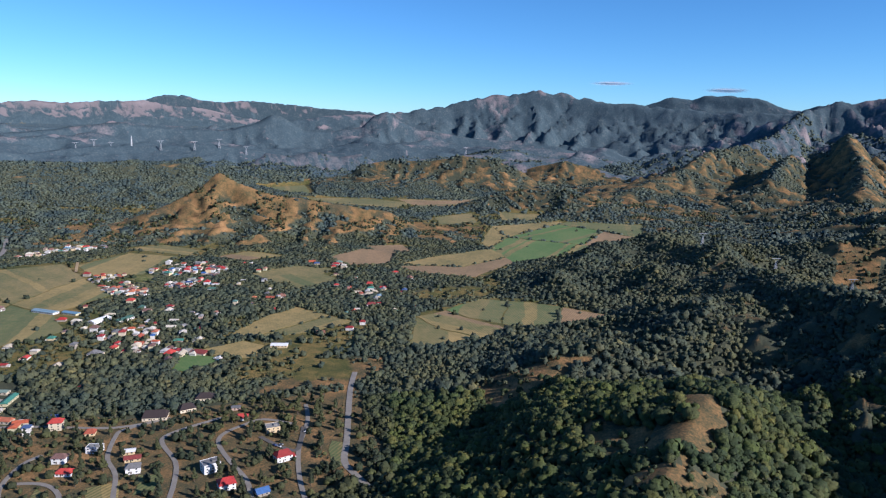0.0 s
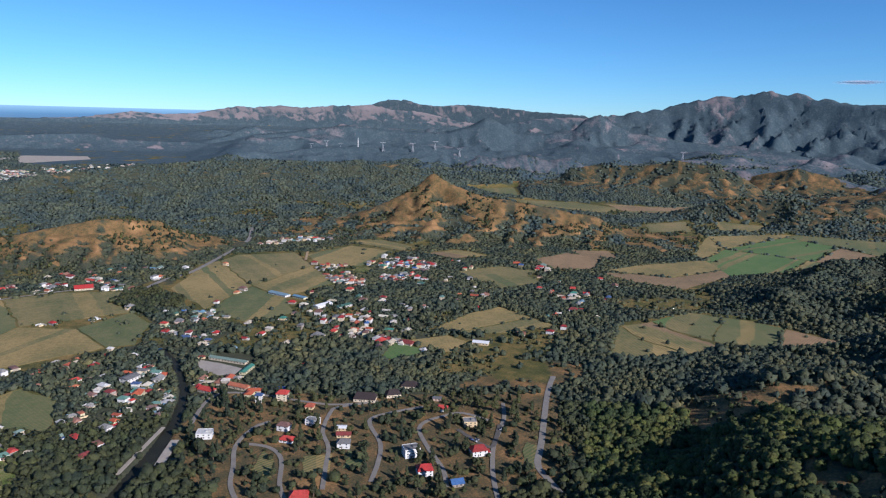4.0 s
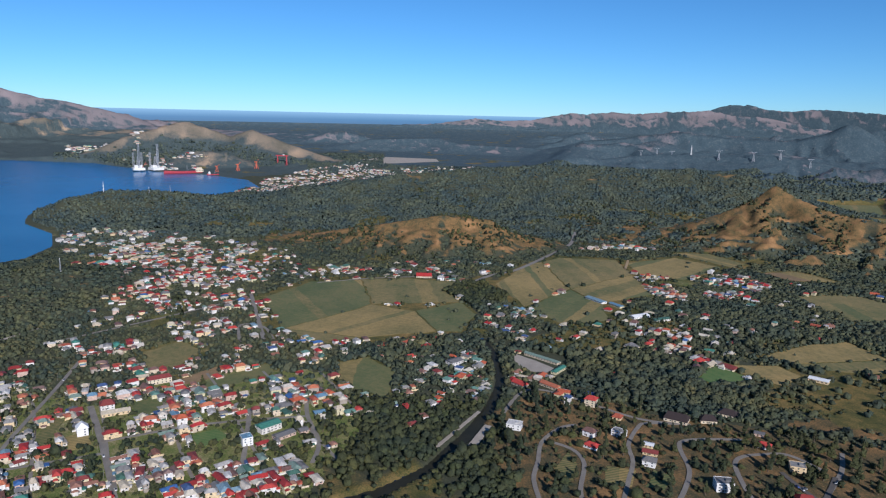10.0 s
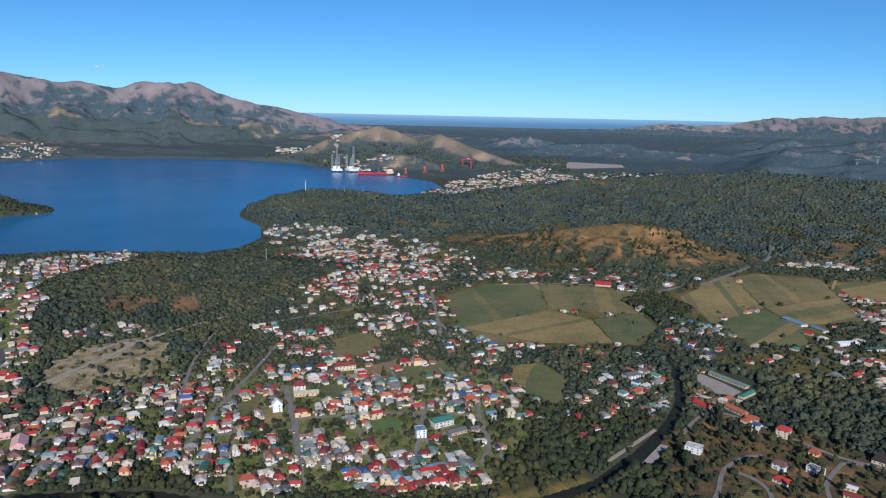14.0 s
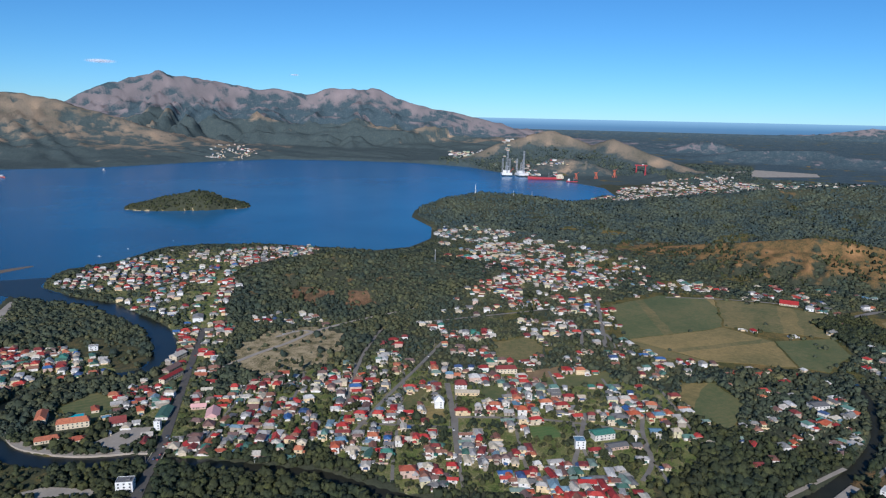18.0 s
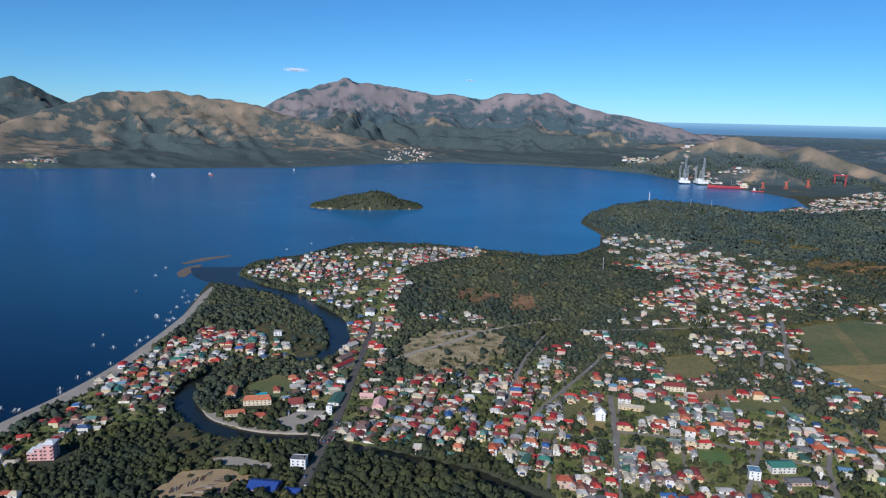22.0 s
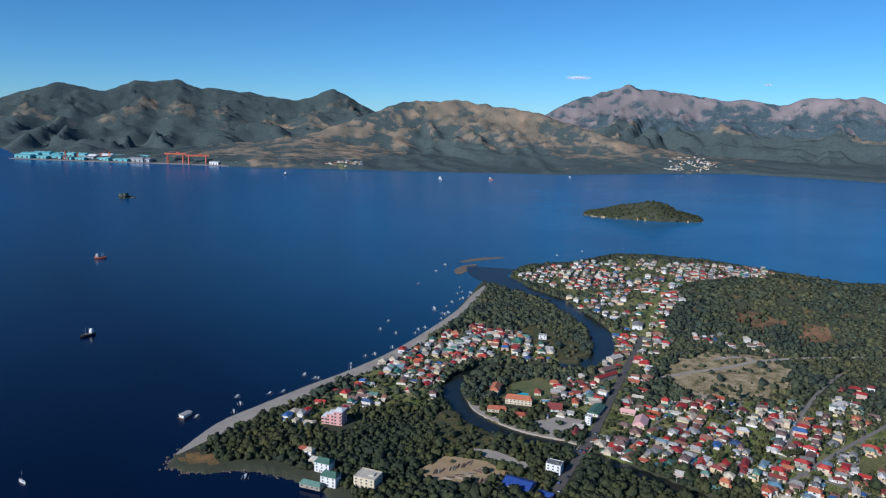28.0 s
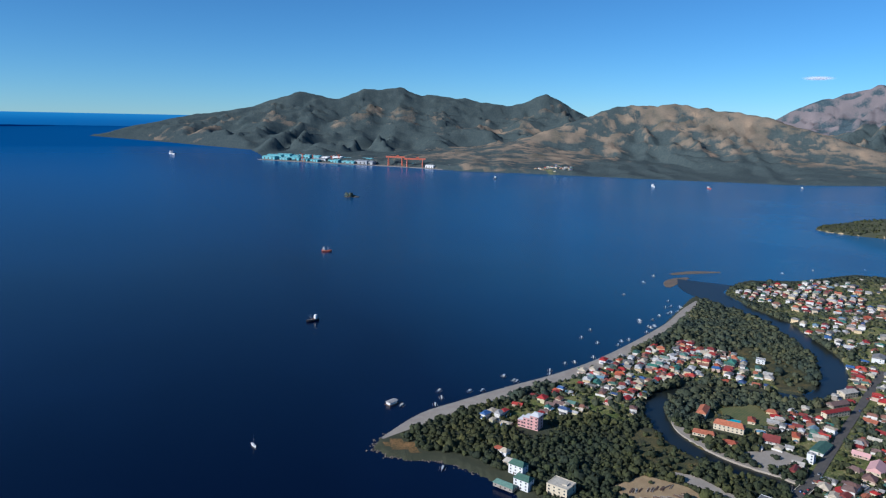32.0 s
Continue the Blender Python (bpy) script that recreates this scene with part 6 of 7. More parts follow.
def scatter(name, label, spots, templates, mat, category="trees", lift=0.55):
    """Many crowns joined into one object. spots: x, y, z, radius; lift: how far the crowns stand clear of the ground."""
    g = np.random.default_rng(len(spots))
    which = g.integers(0, len(templates), len(spots))
    vs, fs, tones, ways, off = [], [], [], [], 0
    for t, (tv, tf) in enumerate(templates):
        s = spots[which == t]
        if not len(s):
            continue
        a = g.uniform(0, 2 * math.pi, len(s))[:, None]
        k = s[:, 3:4] * np.ones((1, len(tv)))
        x, y = tv[:, 0] * np.cos(a) - tv[:, 1] * np.sin(a), tv[:, 0] * np.sin(a) + tv[:, 1] * np.cos(a)
        tall = g.uniform(0.8, 1.35, (len(s), 1)) * (1.0 if lift > 0.3 else 0.72)
        v = np.stack([s[:, :1] + x * k, s[:, 1:2] + y * k, s[:, 2:3] + (tv[:, 2] + lift) * k * tall], -1)
        vs.append(v.reshape(-1, 3))
        fs.append((np.arange(len(s))[:, None, None] * len(tv) + tf[None]).reshape(-1, 3) + off)
        tones.append(np.repeat(g.random(len(s)), len(tv)))
        out = tv + np.array([0, 0, 0.22])
        lean = np.stack([out[:, 0] * np.cos(a) - out[:, 1] * np.sin(a), out[:, 0] * np.sin(a) + out[:, 1] * np.cos(a), out[:, 2] * np.ones(a.shape)], -1) + g.normal(0, 0.22 if lift > 0.3 else 0.10, (len(s), len(tv), 3))
        ways.append((lean / np.linalg.norm(lean, axis=2, keepdims=True)).reshape(-1, 3))
        off += v.shape[0] * v.shape[1]
    me = mesh_of(name, shrink(np.concatenate(vs)), np.concatenate(fs), [mat], None, True)
    me.normals_split_custom_set_from_vertices(np.concatenate(ways))  # leaves of a clump face outwards from the crown
    return toned(tagged(new(name, me), label, category, kind="stuff"), np.concatenate(tones))


def wood_spots(d0, d1, step, seed, radius, a0=-9, a1=186):
    """Trees on a jittered grid in the sector between two distances."""
    g = np.random.default_rng(seed)
    k = np.arange(-d1, d1, step)
    x, y = [a.ravel() for a in np.meshgrid(k, k)]
    x, y = x + g.uniform(-0.45, 0.45, x.shape) * step, y + g.uniform(-0.45, 0.45, x.shape) * step
    d, az = np.hypot(x, y), np.degrees(np.arctan2(-x, y))
    az = np.where(az < -90, az + 360, az)
    pick = (d >= d0) & (d < d1) & (az > a0) & (az < a1)
    x, y = x[pick], y[pick]
    pick = to_shore(x, y) > 4
    isle = (np.hypot((x + 1420 * S) / 240, (y + 745 * S) / 240) < 1)
    pick |= isle
    x, y, isle = x[pick], y[pick], isle[pick]
    z, dry = relief(x, y)
    thin = fbm(x, y, 60, 60, 3)
    share = np.where(isle, 1.0, 1 - np.maximum(clearing(x, y), np.clip(dry * 2.6 - 0.5 + (thin - 0.5), 0, 0.995)))
    share = np.where((z < 1.2) & ~isle | (z < 2.6) & isle, 0, share)
    share = np.where((z < PLAIN + 3) & ~isle, share * (1 - 0.88 * meadows(x, y)), share)
    pick = g.random(x.shape) < share
    x, y, z = x[pick], y[pick], z[pick]
    for lx, ly, r in LANDMARKS:
        far = np.hypot(x - lx, y - ly) > r
        x, y, z = x[far], y[far], z[far]
    if HOUSES:
        hx, hy = np.array([h[0] for h in HOUSES]), np.array([h[1] for h in HOUSES])
        cell = set(zip((hx // 4.5).astype(int), (hy // 4.5).astype(int)))
        free = np.array([(int(a // 4.5), int(b // 4.5)) not in cell for a, b in zip(x, y)])
        x, y, z = x[free], y[free], z[free]
    slope = (np.hypot(x, y) < 760) & (np.degrees(np.arctan2(-x, y)) < 30)
    stay = ~slope | (g.random(x.shape) < 0.9)
    x, y, z, slope = x[stay], y[stay], z[stay], slope[stay]
    big = fbm(x, y, 80, 70, 3) + 0.25 * slope
    for outline, part_, _, _ in TOWNS:
        big = np.where(inside(x, y, outline) & (part_ > 0.3), big * 0.5 + 0.04, big)
    return np.stack([x, y, z, radius * (0.6 + 0.8 * big) * np.clip(np.exp(g.normal(-0.05, 0.30, len(x))), 0.5, 1.8 if d1 < 1200 else 1.4)], 1)


lush, rich, medium = [crown(s, 24, 4, 0.40) for s in range(10)], [crown(s + 20, 12, 4, 0.53) for s in range(9)], [crown(s + 40, 12, 4, 0.52) for s in range(8)]
light, simple = [crown(s + 60, 8, 3, 0.66) for s in range(8)], [crown(s + 80, 3, 3, 1.05) for s in range(8)]
near_wood, mid_wood, wide_wood = wood_spots(280, 720, 4.7, 1, 3.0), wood_spots(720, 1100, 5.4, 2, 3.5), wood_spots(1100, 1725, 6.6, 5, 4.2)
far_wood, hill_wood = wood_spots(1725, 3000, 9.0, 3, 5.2), wood_spots(3000, 4200, 13.5, 4, 7.0, -9, 80)
def scrub_spots(d0, d1, step, seed):
    """Low bushes on open dry ground and meadows."""
    g = np.random.default_rng(seed)
    k = np.arange(-d1, d1, step)
    x, y = [a.ravel() for a in np.meshgrid(k, k)]
    x, y = x + g.uniform(-0.5, 0.5, x.shape) * step, y + g.uniform(-0.5, 0.5, x.shape) * step
    d, az = np.hypot(x, y), np.degrees(np.arctan2(-x, y))
    pick = (d >= d0) & (d < d1) & (az > -9) & (fbm(x, y, 45, 77, 3) > 0.54) & (g.random(x.shape) < 0.7)
    x, y = x[pick], y[pick]
    pick = to_shore(x, y) > 16
    x, y = x[pick], y[pick]
    z, dry = relief(x, y)
    open_ = clearing(x, y)
    pick = (z > 1.2) & (open_ < 0.97) & ((dry > 0.3) | ((open_ > 0.6) | (meadows(x, y) > 0.3)) & (g.random(x.shape) < 0.6))
    return np.stack([x[pick], y[pick], z[pick] - 0.4, g.uniform(0.9, 2.6, pick.sum())], 1)


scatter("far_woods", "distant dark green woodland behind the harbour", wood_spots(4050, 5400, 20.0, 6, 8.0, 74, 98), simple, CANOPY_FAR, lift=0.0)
scatter("scrub", "low dark bushes dotted over dry grass and gardens", scrub_spots(380, 1000, 6.5, 21), simple, CANOPY, "bushes")
scatter("scrub", "low dark bushes dotted over the dry hills", scrub_spots(1000, 2500, 8.5, 22) * np.array([1, 1, 1, 1.7]), simple, CANOPY, "bushes")
steep = (np.hypot(near_wood[:, 0], near_wood[:, 1]) < 720) & (np.degrees(np.arctan2(-near_wood[:, 0], near_wood[:, 1])) < 30)
close = np.hypot(near_wood[:, 0], near_wood[:, 1]) < 540
scatter("woods", "tall dense evergreen trees on the steep near slopes", near_wood[steep] * np.array([1, 1, 1, 0.92]), lush, CANOPY_NEAR)
scatter("woods", "dense evergreen broadleaf trees on the hills and between the houses", near_wood[~steep & close], rich, CANOPY)
scatter("woods", "dense evergreen broadleaf trees beside the town and river", near_wood[~steep & ~close], medium, CANOPY)
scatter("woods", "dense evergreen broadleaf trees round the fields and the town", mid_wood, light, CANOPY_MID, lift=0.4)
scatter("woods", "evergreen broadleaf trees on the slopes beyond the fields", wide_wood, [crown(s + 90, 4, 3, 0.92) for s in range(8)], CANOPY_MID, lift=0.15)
on_isle = np.hypot((far_wood[:, 0] + 1420 * S) / 240, (far_wood[:, 1] + 745 * S) / 240) < 1
scatter("island_woods", "dark close trees covering the island", far_wood[on_isle] * np.array([1, 1, 1, 0.85]), simple, CANOPY, lift=0.0)
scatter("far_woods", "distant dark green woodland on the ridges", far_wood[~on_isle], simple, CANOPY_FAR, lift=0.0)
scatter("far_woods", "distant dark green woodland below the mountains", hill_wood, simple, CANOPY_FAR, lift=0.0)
grove_area = scaled([(-733,283),(-760,314),(-750,341),(-693,346),(-664,325),(-693,309),(-655,298),(-674,288)])
gg = np.random.default_rng(88)
gx_, gy_ = gg.uniform(min(p[0] for p in grove_area), max(p[0] for p in grove_area), 900), gg.uniform(min(p[1] for p in grove_area), max(p[1] for p in grove_area), 900)
in_grove = inside(gx_, gy_, grove_area)
scatter("grove", "dark close-set grove of tall trees standing in the meadow", np.stack([gx_[in_grove], gy_[in_grove], np.full(in_grove.sum(), PLAIN + 1.5), gg.uniform(2.6, 4.4, in_grove.sum())], 1), light, CANOPY)

# ---- single trees between the houses and villas ----
def limb(bm, a, b, r0, r1, n=6):
    """A tapered branch from a to b."""
    a, b = Vector(a), Vector(b)
    q = (b - a).to_track_quat("Z", "Y").to_matrix().to_4x4()
    bmesh.ops.create_cone(bm, cap_ends=True, segments=n, radius1=r0, radius2=r1, depth=(b - a).length, matrix=Matrix.Translation((a + b) / 2) @ q)


def arrays_part(name, v, f, mat, parent, label=""):
    ob = new(name, mesh_of(name, v, f, [mat]))
    ob.parent = parent
    if label:
        ob["label"] = label
    return ob


def tree(label, kind_, seed):
    g = np.random.default_rng(seed)
    root = tagged(new("tree"), label, "tree", "single trees")
    bm = bmesh.new()
    tall = kind_ == "tall"
    h = 11.0 if tall else 6.5
    limb(bm, (0, 0, -0.5), (0.2, 0.1, h * 0.6), 0.35, 0.16, 7)
    for k in range(5):
        a = k * 1.3 + g.uniform(0, 0.5)
        z = h * g.uniform(0.3, 0.55)
        limb(bm, (0.1, 0.05, z), (math.cos(a) * 1.9, math.sin(a) * 1.9, z + 1.6), 0.14, 0.05, 5)
    part("trunk", bm, BARK, root)
    vs, fs = [], []
    for k in range(9 if tall else 7):
        u, a = (k + 0.5) / (9 if tall else 7), g.uniform(0, 2 * math.pi)
        if tall:
            z, r, size = h * (0.25 + 0.72 * u), (1 - u) * 1.1, 1.9 - 1.25 * u
        else:
            z, r, size = h * (0.5 + 0.42 * g.random()), 2.1 * math.sqrt(g.random()), g.uniform(1.4, 2.1)
        v, f = crown(seed * 31 + k, 8, 4, 0.55)
        fs.append(f + sum(len(q) for q in vs))
        vs.append(v * size + np.array([math.cos(a) * r, math.sin(a) * r, z]))
    toned(arrays_part("crown", np.concatenate(vs), np.concatenate(fs), CANOPY, root), np.full(sum(len(v) for v in vs), g.random()))
    return root


tree_kinds = [tree("slender tall evergreen with feathery dark foliage", "tall", 3), tree("slender tall evergreen leaning slightly", "tall", 4), tree("rounded broadleaf tree with a dense crown", "round", 5), tree("spreading broadleaf tree with an uneven crown", "round", 6)]
g4 = np.random.default_rng(44)
spots = []
while len(spots) < 290:
    x, y = (g4.uniform(-660, -285), g4.uniform(240, 630)) if g4.random() < 0.7 else (g4.uniform(-780, -510), g4.uniform(-300, 165))
    if x > -510 and y < 240:
        continue
    ax, ay = np.array([x]), np.array([y])
    if any(to_line(ax, ay, [(*p, 0) for p in line])[0][0] < w / 2 + 2.5 for line, w, _ in ROADS) or any(inside(ax, ay, o)[0] for _, o in FIELDS):
        continue
    if any(math.hypot(x - lx, y - ly) < r + 2 for lx, ly, r in LANDMARKS) or any(math.hypot(x - h[0], y - h[1]) < 6 for h in HOUSES):
        continue
    d, w = to_line(ax, ay, STREAM)
    if d[0] < w[0] + 4 or (y > 225 and not inside(ax, ay, VILLAS)[0]):
        continue
    spots.append((x, y))
for k, (x, y) in enumerate(spots):
    kind_ = int(g4.choice(4, p=[0.34, 0.26, 0.2, 0.2] if y > 225 else [0.05, 0.05, 0.45, 0.45]))
    s = g4.uniform(0.8, 1.35)
    m = pose(x, y, PLAIN, 0, 0, g4.uniform(0, 360)) @ Matrix.Diagonal((s, s, s * g4.uniform(0.9, 1.15), 1))
    if k < 4:
        tree_kinds[k].matrix_basis = m
    else:
        copy_thing(tree_kinds[kind_], m)

# ---- boats and ships ----
RED_PAINT = plain("red_paint", (0.45, 0.05, 0.06), (0.35, 0.04, 0.05), 0.1, 0.5)
ORANGE_PAINT = plain("orange_paint", (0.62, 0.16, 0.08), (0.5, 0.13, 0.07), 0.1, 0.5)
STEEL = plain("grey_steel", (0.42, 0.43, 0.44), (0.32, 0.33, 0.34), 0.2, 0.45, metal=0.3)
TEAL = plain("teal_cladding", (0.12, 0.40, 0.43), (0.22, 0.46, 0.48), 0.03, 0.55)
WOOD = plain("old_wood", (0.16, 0.10, 0.065), (0.10, 0.065, 0.045), 0.5)
POOL = plain("pool_water", (0.05, 0.42, 0.48), (0.06, 0.46, 0.5), 0.2, 0.08, 0.05)
DARK = plain("dark_hull", (0.06, 0.055, 0.06), (0.04, 0.04, 0.045), 0.3, 0.5)
HULL_TONES = chosen("boat_paint", [(0.75, 0.75, 0.74), (0.68, 0.70, 0.70), (0.55, 0.62, 0.70), (0.72, 0.70, 0.62)], 0.5)


def hull(length, beam, depth, bm=None, fine=0.55):
    """A boat's hull: pointed bow, rounded bilge, raised ends."""
    bm = bm or bmesh.new()
    n, rows = 9, []
    for i in range(n):
        u = i / (n - 1) * 2 - 1
        w = beam / 2 * max(0.04, (1 - abs(u) ** 2.6)) if u > -0.6 else beam / 2 * (0.75 + 0.25 * (u + 1) / 0.4) * (1 if fine < 0.5 else max(0.25, 1 - (abs(u) - 0.6) * 1.8))
        s = depth * (1 + 0.35 * u * u)
        rows.append([bm.verts.new((u * length / 2, y * w, z)) for y, z in ((-1, s), (-0.92, depth * 0.35), (-0.4, -depth * 0.3), (0.4, -depth * 0.3), (0.92, depth * 0.35), (1, s))])
    for a, b in zip(rows, rows[1:]):
        for k in range(5):
            bm.faces.new((a[k], a[k + 1], b[k + 1], b[k]))
        bm.faces.new((a[5], a[0], b[0], b[5]))
    bm.faces.new(rows[0])
    bm.faces.new(rows[-1][::-1])
    return bm


def banca():
    root = tagged(new("outrigger_boat"), "white wooden outrigger boat moored off the beach", "boat", "moored boats")
    part("hull", hull(8.5, 1.5, 1.0), HULL_TONES, root)
    for s in (-1, 1):
        bm = bmesh.new()
        limb(bm, (-3.4, s * 2.7, 0.15), (3.4, s * 2.7, 0.15), 0.14, 0.14)
        part("float", bm, HULL_TONES, root)
    for x in (-2.0, 1.8):
        bm = bmesh.new()
        limb(bm, (x, -2.8, 0.35), (x, 2.8, 0.35), 0.08, 0.08)
        part("outrigger_arm", bm, WOOD, root)
    bm = boxes((-0.4, 0, 2.0, 3.6, 1.7, 0.1))
    for x, y in ((-2, -0.7), (-2, 0.7), (1.2, -0.7), (1.2, 0.7)):
        box(bm, x, y, 0.8, 0.09, 0.09, 1.25)
    part("canopy", bm, HULL_TONES, root)
    return root


first = banca()
g5 = np.random.default_rng(55)
anchored = scaled([(-660, -640), (-700, -660), (-590, -600), (-880, -600), (-940, -590), (-1010, -560), (-192, -330), (-455, -505), (-430, -492)])
for i, (ax, ay) in enumerate(shore_line[1:-1]):
    bx, by = shore_line[i + 2]
    for _ in range(3 + i // 2):
        u, off = g5.random(), g5.uniform(12, 24) + (g5.random() < 0.35) * g5.uniform(5, 30)
        n = math.hypot(bx - ax, by - ay)
        anchored.append((ax + (bx - ax) * u - (ay - by) / n * off * -1, ay + (by - ay) * u - (bx - ax) / n * off * -1))
for k, (x, y) in enumerate(anchored):
    m = pose(x + g5.normal(0, 2), y + g5.normal(0, 2), 0.15, 0, 0, g5.uniform(20, 75))
    first.matrix_basis = m if k == 0 else first.matrix_basis
    if k:
        copy_thing(first, m)


def vessel(label, length, beam, tone, house, x, y, turn, name="ship", house_x=-0.3, mast=True, tall=1.0):
    root = tagged(new(name), label, "ship")
    part("hull", hull(length, beam, beam * 0.32 * tall, fine=0.4), tone, root)
    bm = boxes((length * house_x, 0, beam * 0.28, length * 0.2, beam * 0.7, beam * 0.5), (length * house_x, 0, beam * 0.78, length * 0.13, beam * 0.6, beam * 0.28))
    cabin = part("deckhouse", bm, house, root, "white deckhouse")
    for w in (-0.07, 0, 0.07):
        part("window", boxes((length * (house_x + w), -beam * 0.355, beam * 0.52, length * 0.035, 0.1, beam * 0.14)), GLASS, cabin)
    part("deck", boxes((0.05 * length, 0, beam * 0.30 * tall, length * 0.62, beam * 0.72, 0.25)), WOOD, root)
    if mast:
        bm = bmesh.new()
        limb(bm, (length * 0.1, 0, beam * 0.3), (length * 0.1, 0, beam * 1.5), beam * 0.035, beam * 0.02)
        limb(bm, (length * 0.1, 0, beam * 0.6), (length * 0.34, 0, beam * 1.2), beam * 0.025, beam * 0.02)
        part("mast", bm, STEEL, root)
    place_far(root, x * S, y * S, 0.1, turn)
    return root


def place_far(root, x, y, z, turn, size=1.35):
    """Stands a thing on the plan, drawn in with the distance like the ground under it."""
    p = shrink([(x, y, z)])[0]
    k = math.hypot(p[0], p[1]) / math.hypot(x, y) * size
    root.matrix_basis = pose(*p, 0, 0, turn) @ Matrix.Diagonal((k, k, k, 1))
    return root


vessel("rust-orange and white fishing vessel at anchor", 17, 7, ORANGE_PAINT, WHITE, -364, -1004, 150)
vessel("dark fishing vessel with a white deckhouse at anchor", 15, 6, DARK, WHITE, -221, -654, 10)
vessel("small white ferry far out on the bay", 34, 9, WHITE, WHITE, -1727, -1662, 60)
vessel("small orange and white cargo boat far out on the bay", 24, 8, ORANGE_PAINT, WHITE, -1861, -1550, 70)
vessel("low grey barge far out on the bay", 30, 9, STEEL, WHITE, -1387, -2089, 40)
vessel("small grey boat far out on the bay", 22, 7, STEEL, WHITE, -2179, -1439, 50)
vessel("white cargo ship with a tall mast on the bay", 95, 18, WHITE, WHITE, -577, -3919, 95)
vessel("long red tanker moored at the shipyard quay", 130, 20, RED_PAINT, CREAM, -2398, 25, 97, house_x=0.42, tall=1.4)
vessel("red and white offshore tug beside the quay", 40, 12, RED_PAINT, WHITE, -2330, 112, 80)


def floating_house():
    root = tagged(new("floating_hut"), "floating fish-pen hut with a pale metal roof", "hut")
    part("raft", boxes((0, 0, -0.2, 11, 7, 0.7)), WOOD, root)
    part("wall", boxes((0, 0, 0.5, 9, 5, 2.2)), WHITE, root)
    bm = bmesh.new()
    hip(bm, 0, 0, 2.7, 9.5, 5.5, 0.9, 1.0)
    part("roof", bm, ROOF["grey"], root)
    for x in (-3, 0, 3):
        part("window", boxes((x, -2.55, 1.2, 1.4, 0.12, 0.9)), GLASS, root)
    root.matrix_basis = pose(-203 * S, -429 * S, 0.0, 0, 0, 20) @ Matrix.Diagonal((1.2, 1.2, 1.2, 1))


floating_house()


def yacht():
    root = tagged(new("sailing_yacht"), "small white sailing yacht with bare masts", "yacht")
    part("hull", hull(7.5, 2.2, 0.9), WHITE, root)
    part("cabin", boxes((0, 0, 0.7, 2.4, 1.4, 0.6)), WHITE, root)
    bm = bmesh.new()
    limb(bm, (0.4, 0, 0.7), (0.4, 0, 9), 0.08, 0.04)
    limb(bm, (0.4, 0, 2.0), (-2.6, 0, 2.1), 0.06, 0.05)
    part("mast", bm, STEEL, root)
    root.matrix_basis = pose(-99 * S, -408 * S, 0.1, 0, 0, 100) @ Matrix.Diagonal((1.3, 1.3, 1.3, 1))


yacht()


# ---- harbour, shipyard, masts ----
def lattice_mast(bm, x, y, z0, z1, w0, w1, r, bays):
    """A four-legged lattice of tapering width."""
    def corner(k, u):
        w = (w0 + (w1 - w0) * u) / 2
        return Vector((x + (w, w, -w, -w)[k], y + (w, -w, -w, w)[k], z0 + (z1 - z0) * u))
    for k in range(4):
        limb(bm, corner(k, 0), corner(k, 1), r, r * 0.8, 4)
        for b in range(bays):
            limb(bm, corner(k, b / bays), corner((k + 1) % 4, (b + 1) / bays), r * 0.6, r * 0.6, 4)
            limb(bm, corner(k, (b + 1) / bays), corner((k + 1) % 4, (b + 1) / bays), r * 0.6, r * 0.6, 4)


def rig(x, y, turn):
    root = tagged(new("jackup_rig"), "white jack-up drilling rig with tall lattice legs standing off the quay", "rig", "drilling rigs")
    bm = boxes((0, 0, 3, 46, 40, 8), (-8, 0, 11, 18, 26, 9), (14, 0, 11, 8, 14, 6))
    part("hull", bm, WHITE, root)
    for px_, py_ in ((-17, -14), (-17, 14), (18, 0)):
        bm = bmesh.new()
        lattice_mast(bm, px_, py_, -4, 98 if px_ > 0 else 66, 5, 5, 0.55, 11)
        part("leg", bm, STEEL, root, "grey lattice leg with orange bands")
    bm = bmesh.new()
    lattice_mast(bm, -6, 0, 18, 52, 10, 3, 0.6, 4)
    part("derrick", bm, STEEL, root)
    bm = bmesh.new()
    limb(bm, (10, 12, 12), (34, 22, 34), 0.9, 0.6)
    part("crane_boom", bm, ORANGE_PAINT, root)
    place_far(root, x * S, y * S, 0, turn)


rig(-2530, -112, 10)
rig(-2530, -58, 25)


def gantry(x, y, turn, span, height, tone, label, cab=None, z=2):
    root = tagged(new("gantry_crane"), label, "crane", "cranes")
    part("girder", boxes((0, 0, height - span * 0.05, span * 1.15, span * 0.09, span * 0.09)), tone, root)
    for s in (-1, 1):
        bm = bmesh.new()
        for q in (-1, 1):
            limb(bm, (s * span * 0.42, q * span * 0.14, 0), (s * span * 0.42, q * span * 0.03, height), span * 0.03, span * 0.025, 5)
        box(bm, s * span * 0.42, 0, height * 0.3, span * 0.03, span * 0.22, span * 0.03)
        part("leg", bm, tone, root)
    part("trolley", boxes((span * 0.15, 0, height + span * 0.03, span * 0.14, span * 0.12, span * 0.07)), cab or WHITE, root)
    place_far(root, x * S, y * S, z, turn)


gantry(-2680, 377, 60, 46, 44, RED_PAINT, "tall red and white gantry crane in the harbour", WHITE)
gantry(-1375, -2690, 148, 88, 40, ORANGE_PAINT, "huge orange goliath crane spanning the dock", ORANGE_PAINT)
gantry(-1330, -2790, 142, 80, 44, ORANGE_PAINT, "orange goliath crane behind the dock", ORANGE_PAINT)


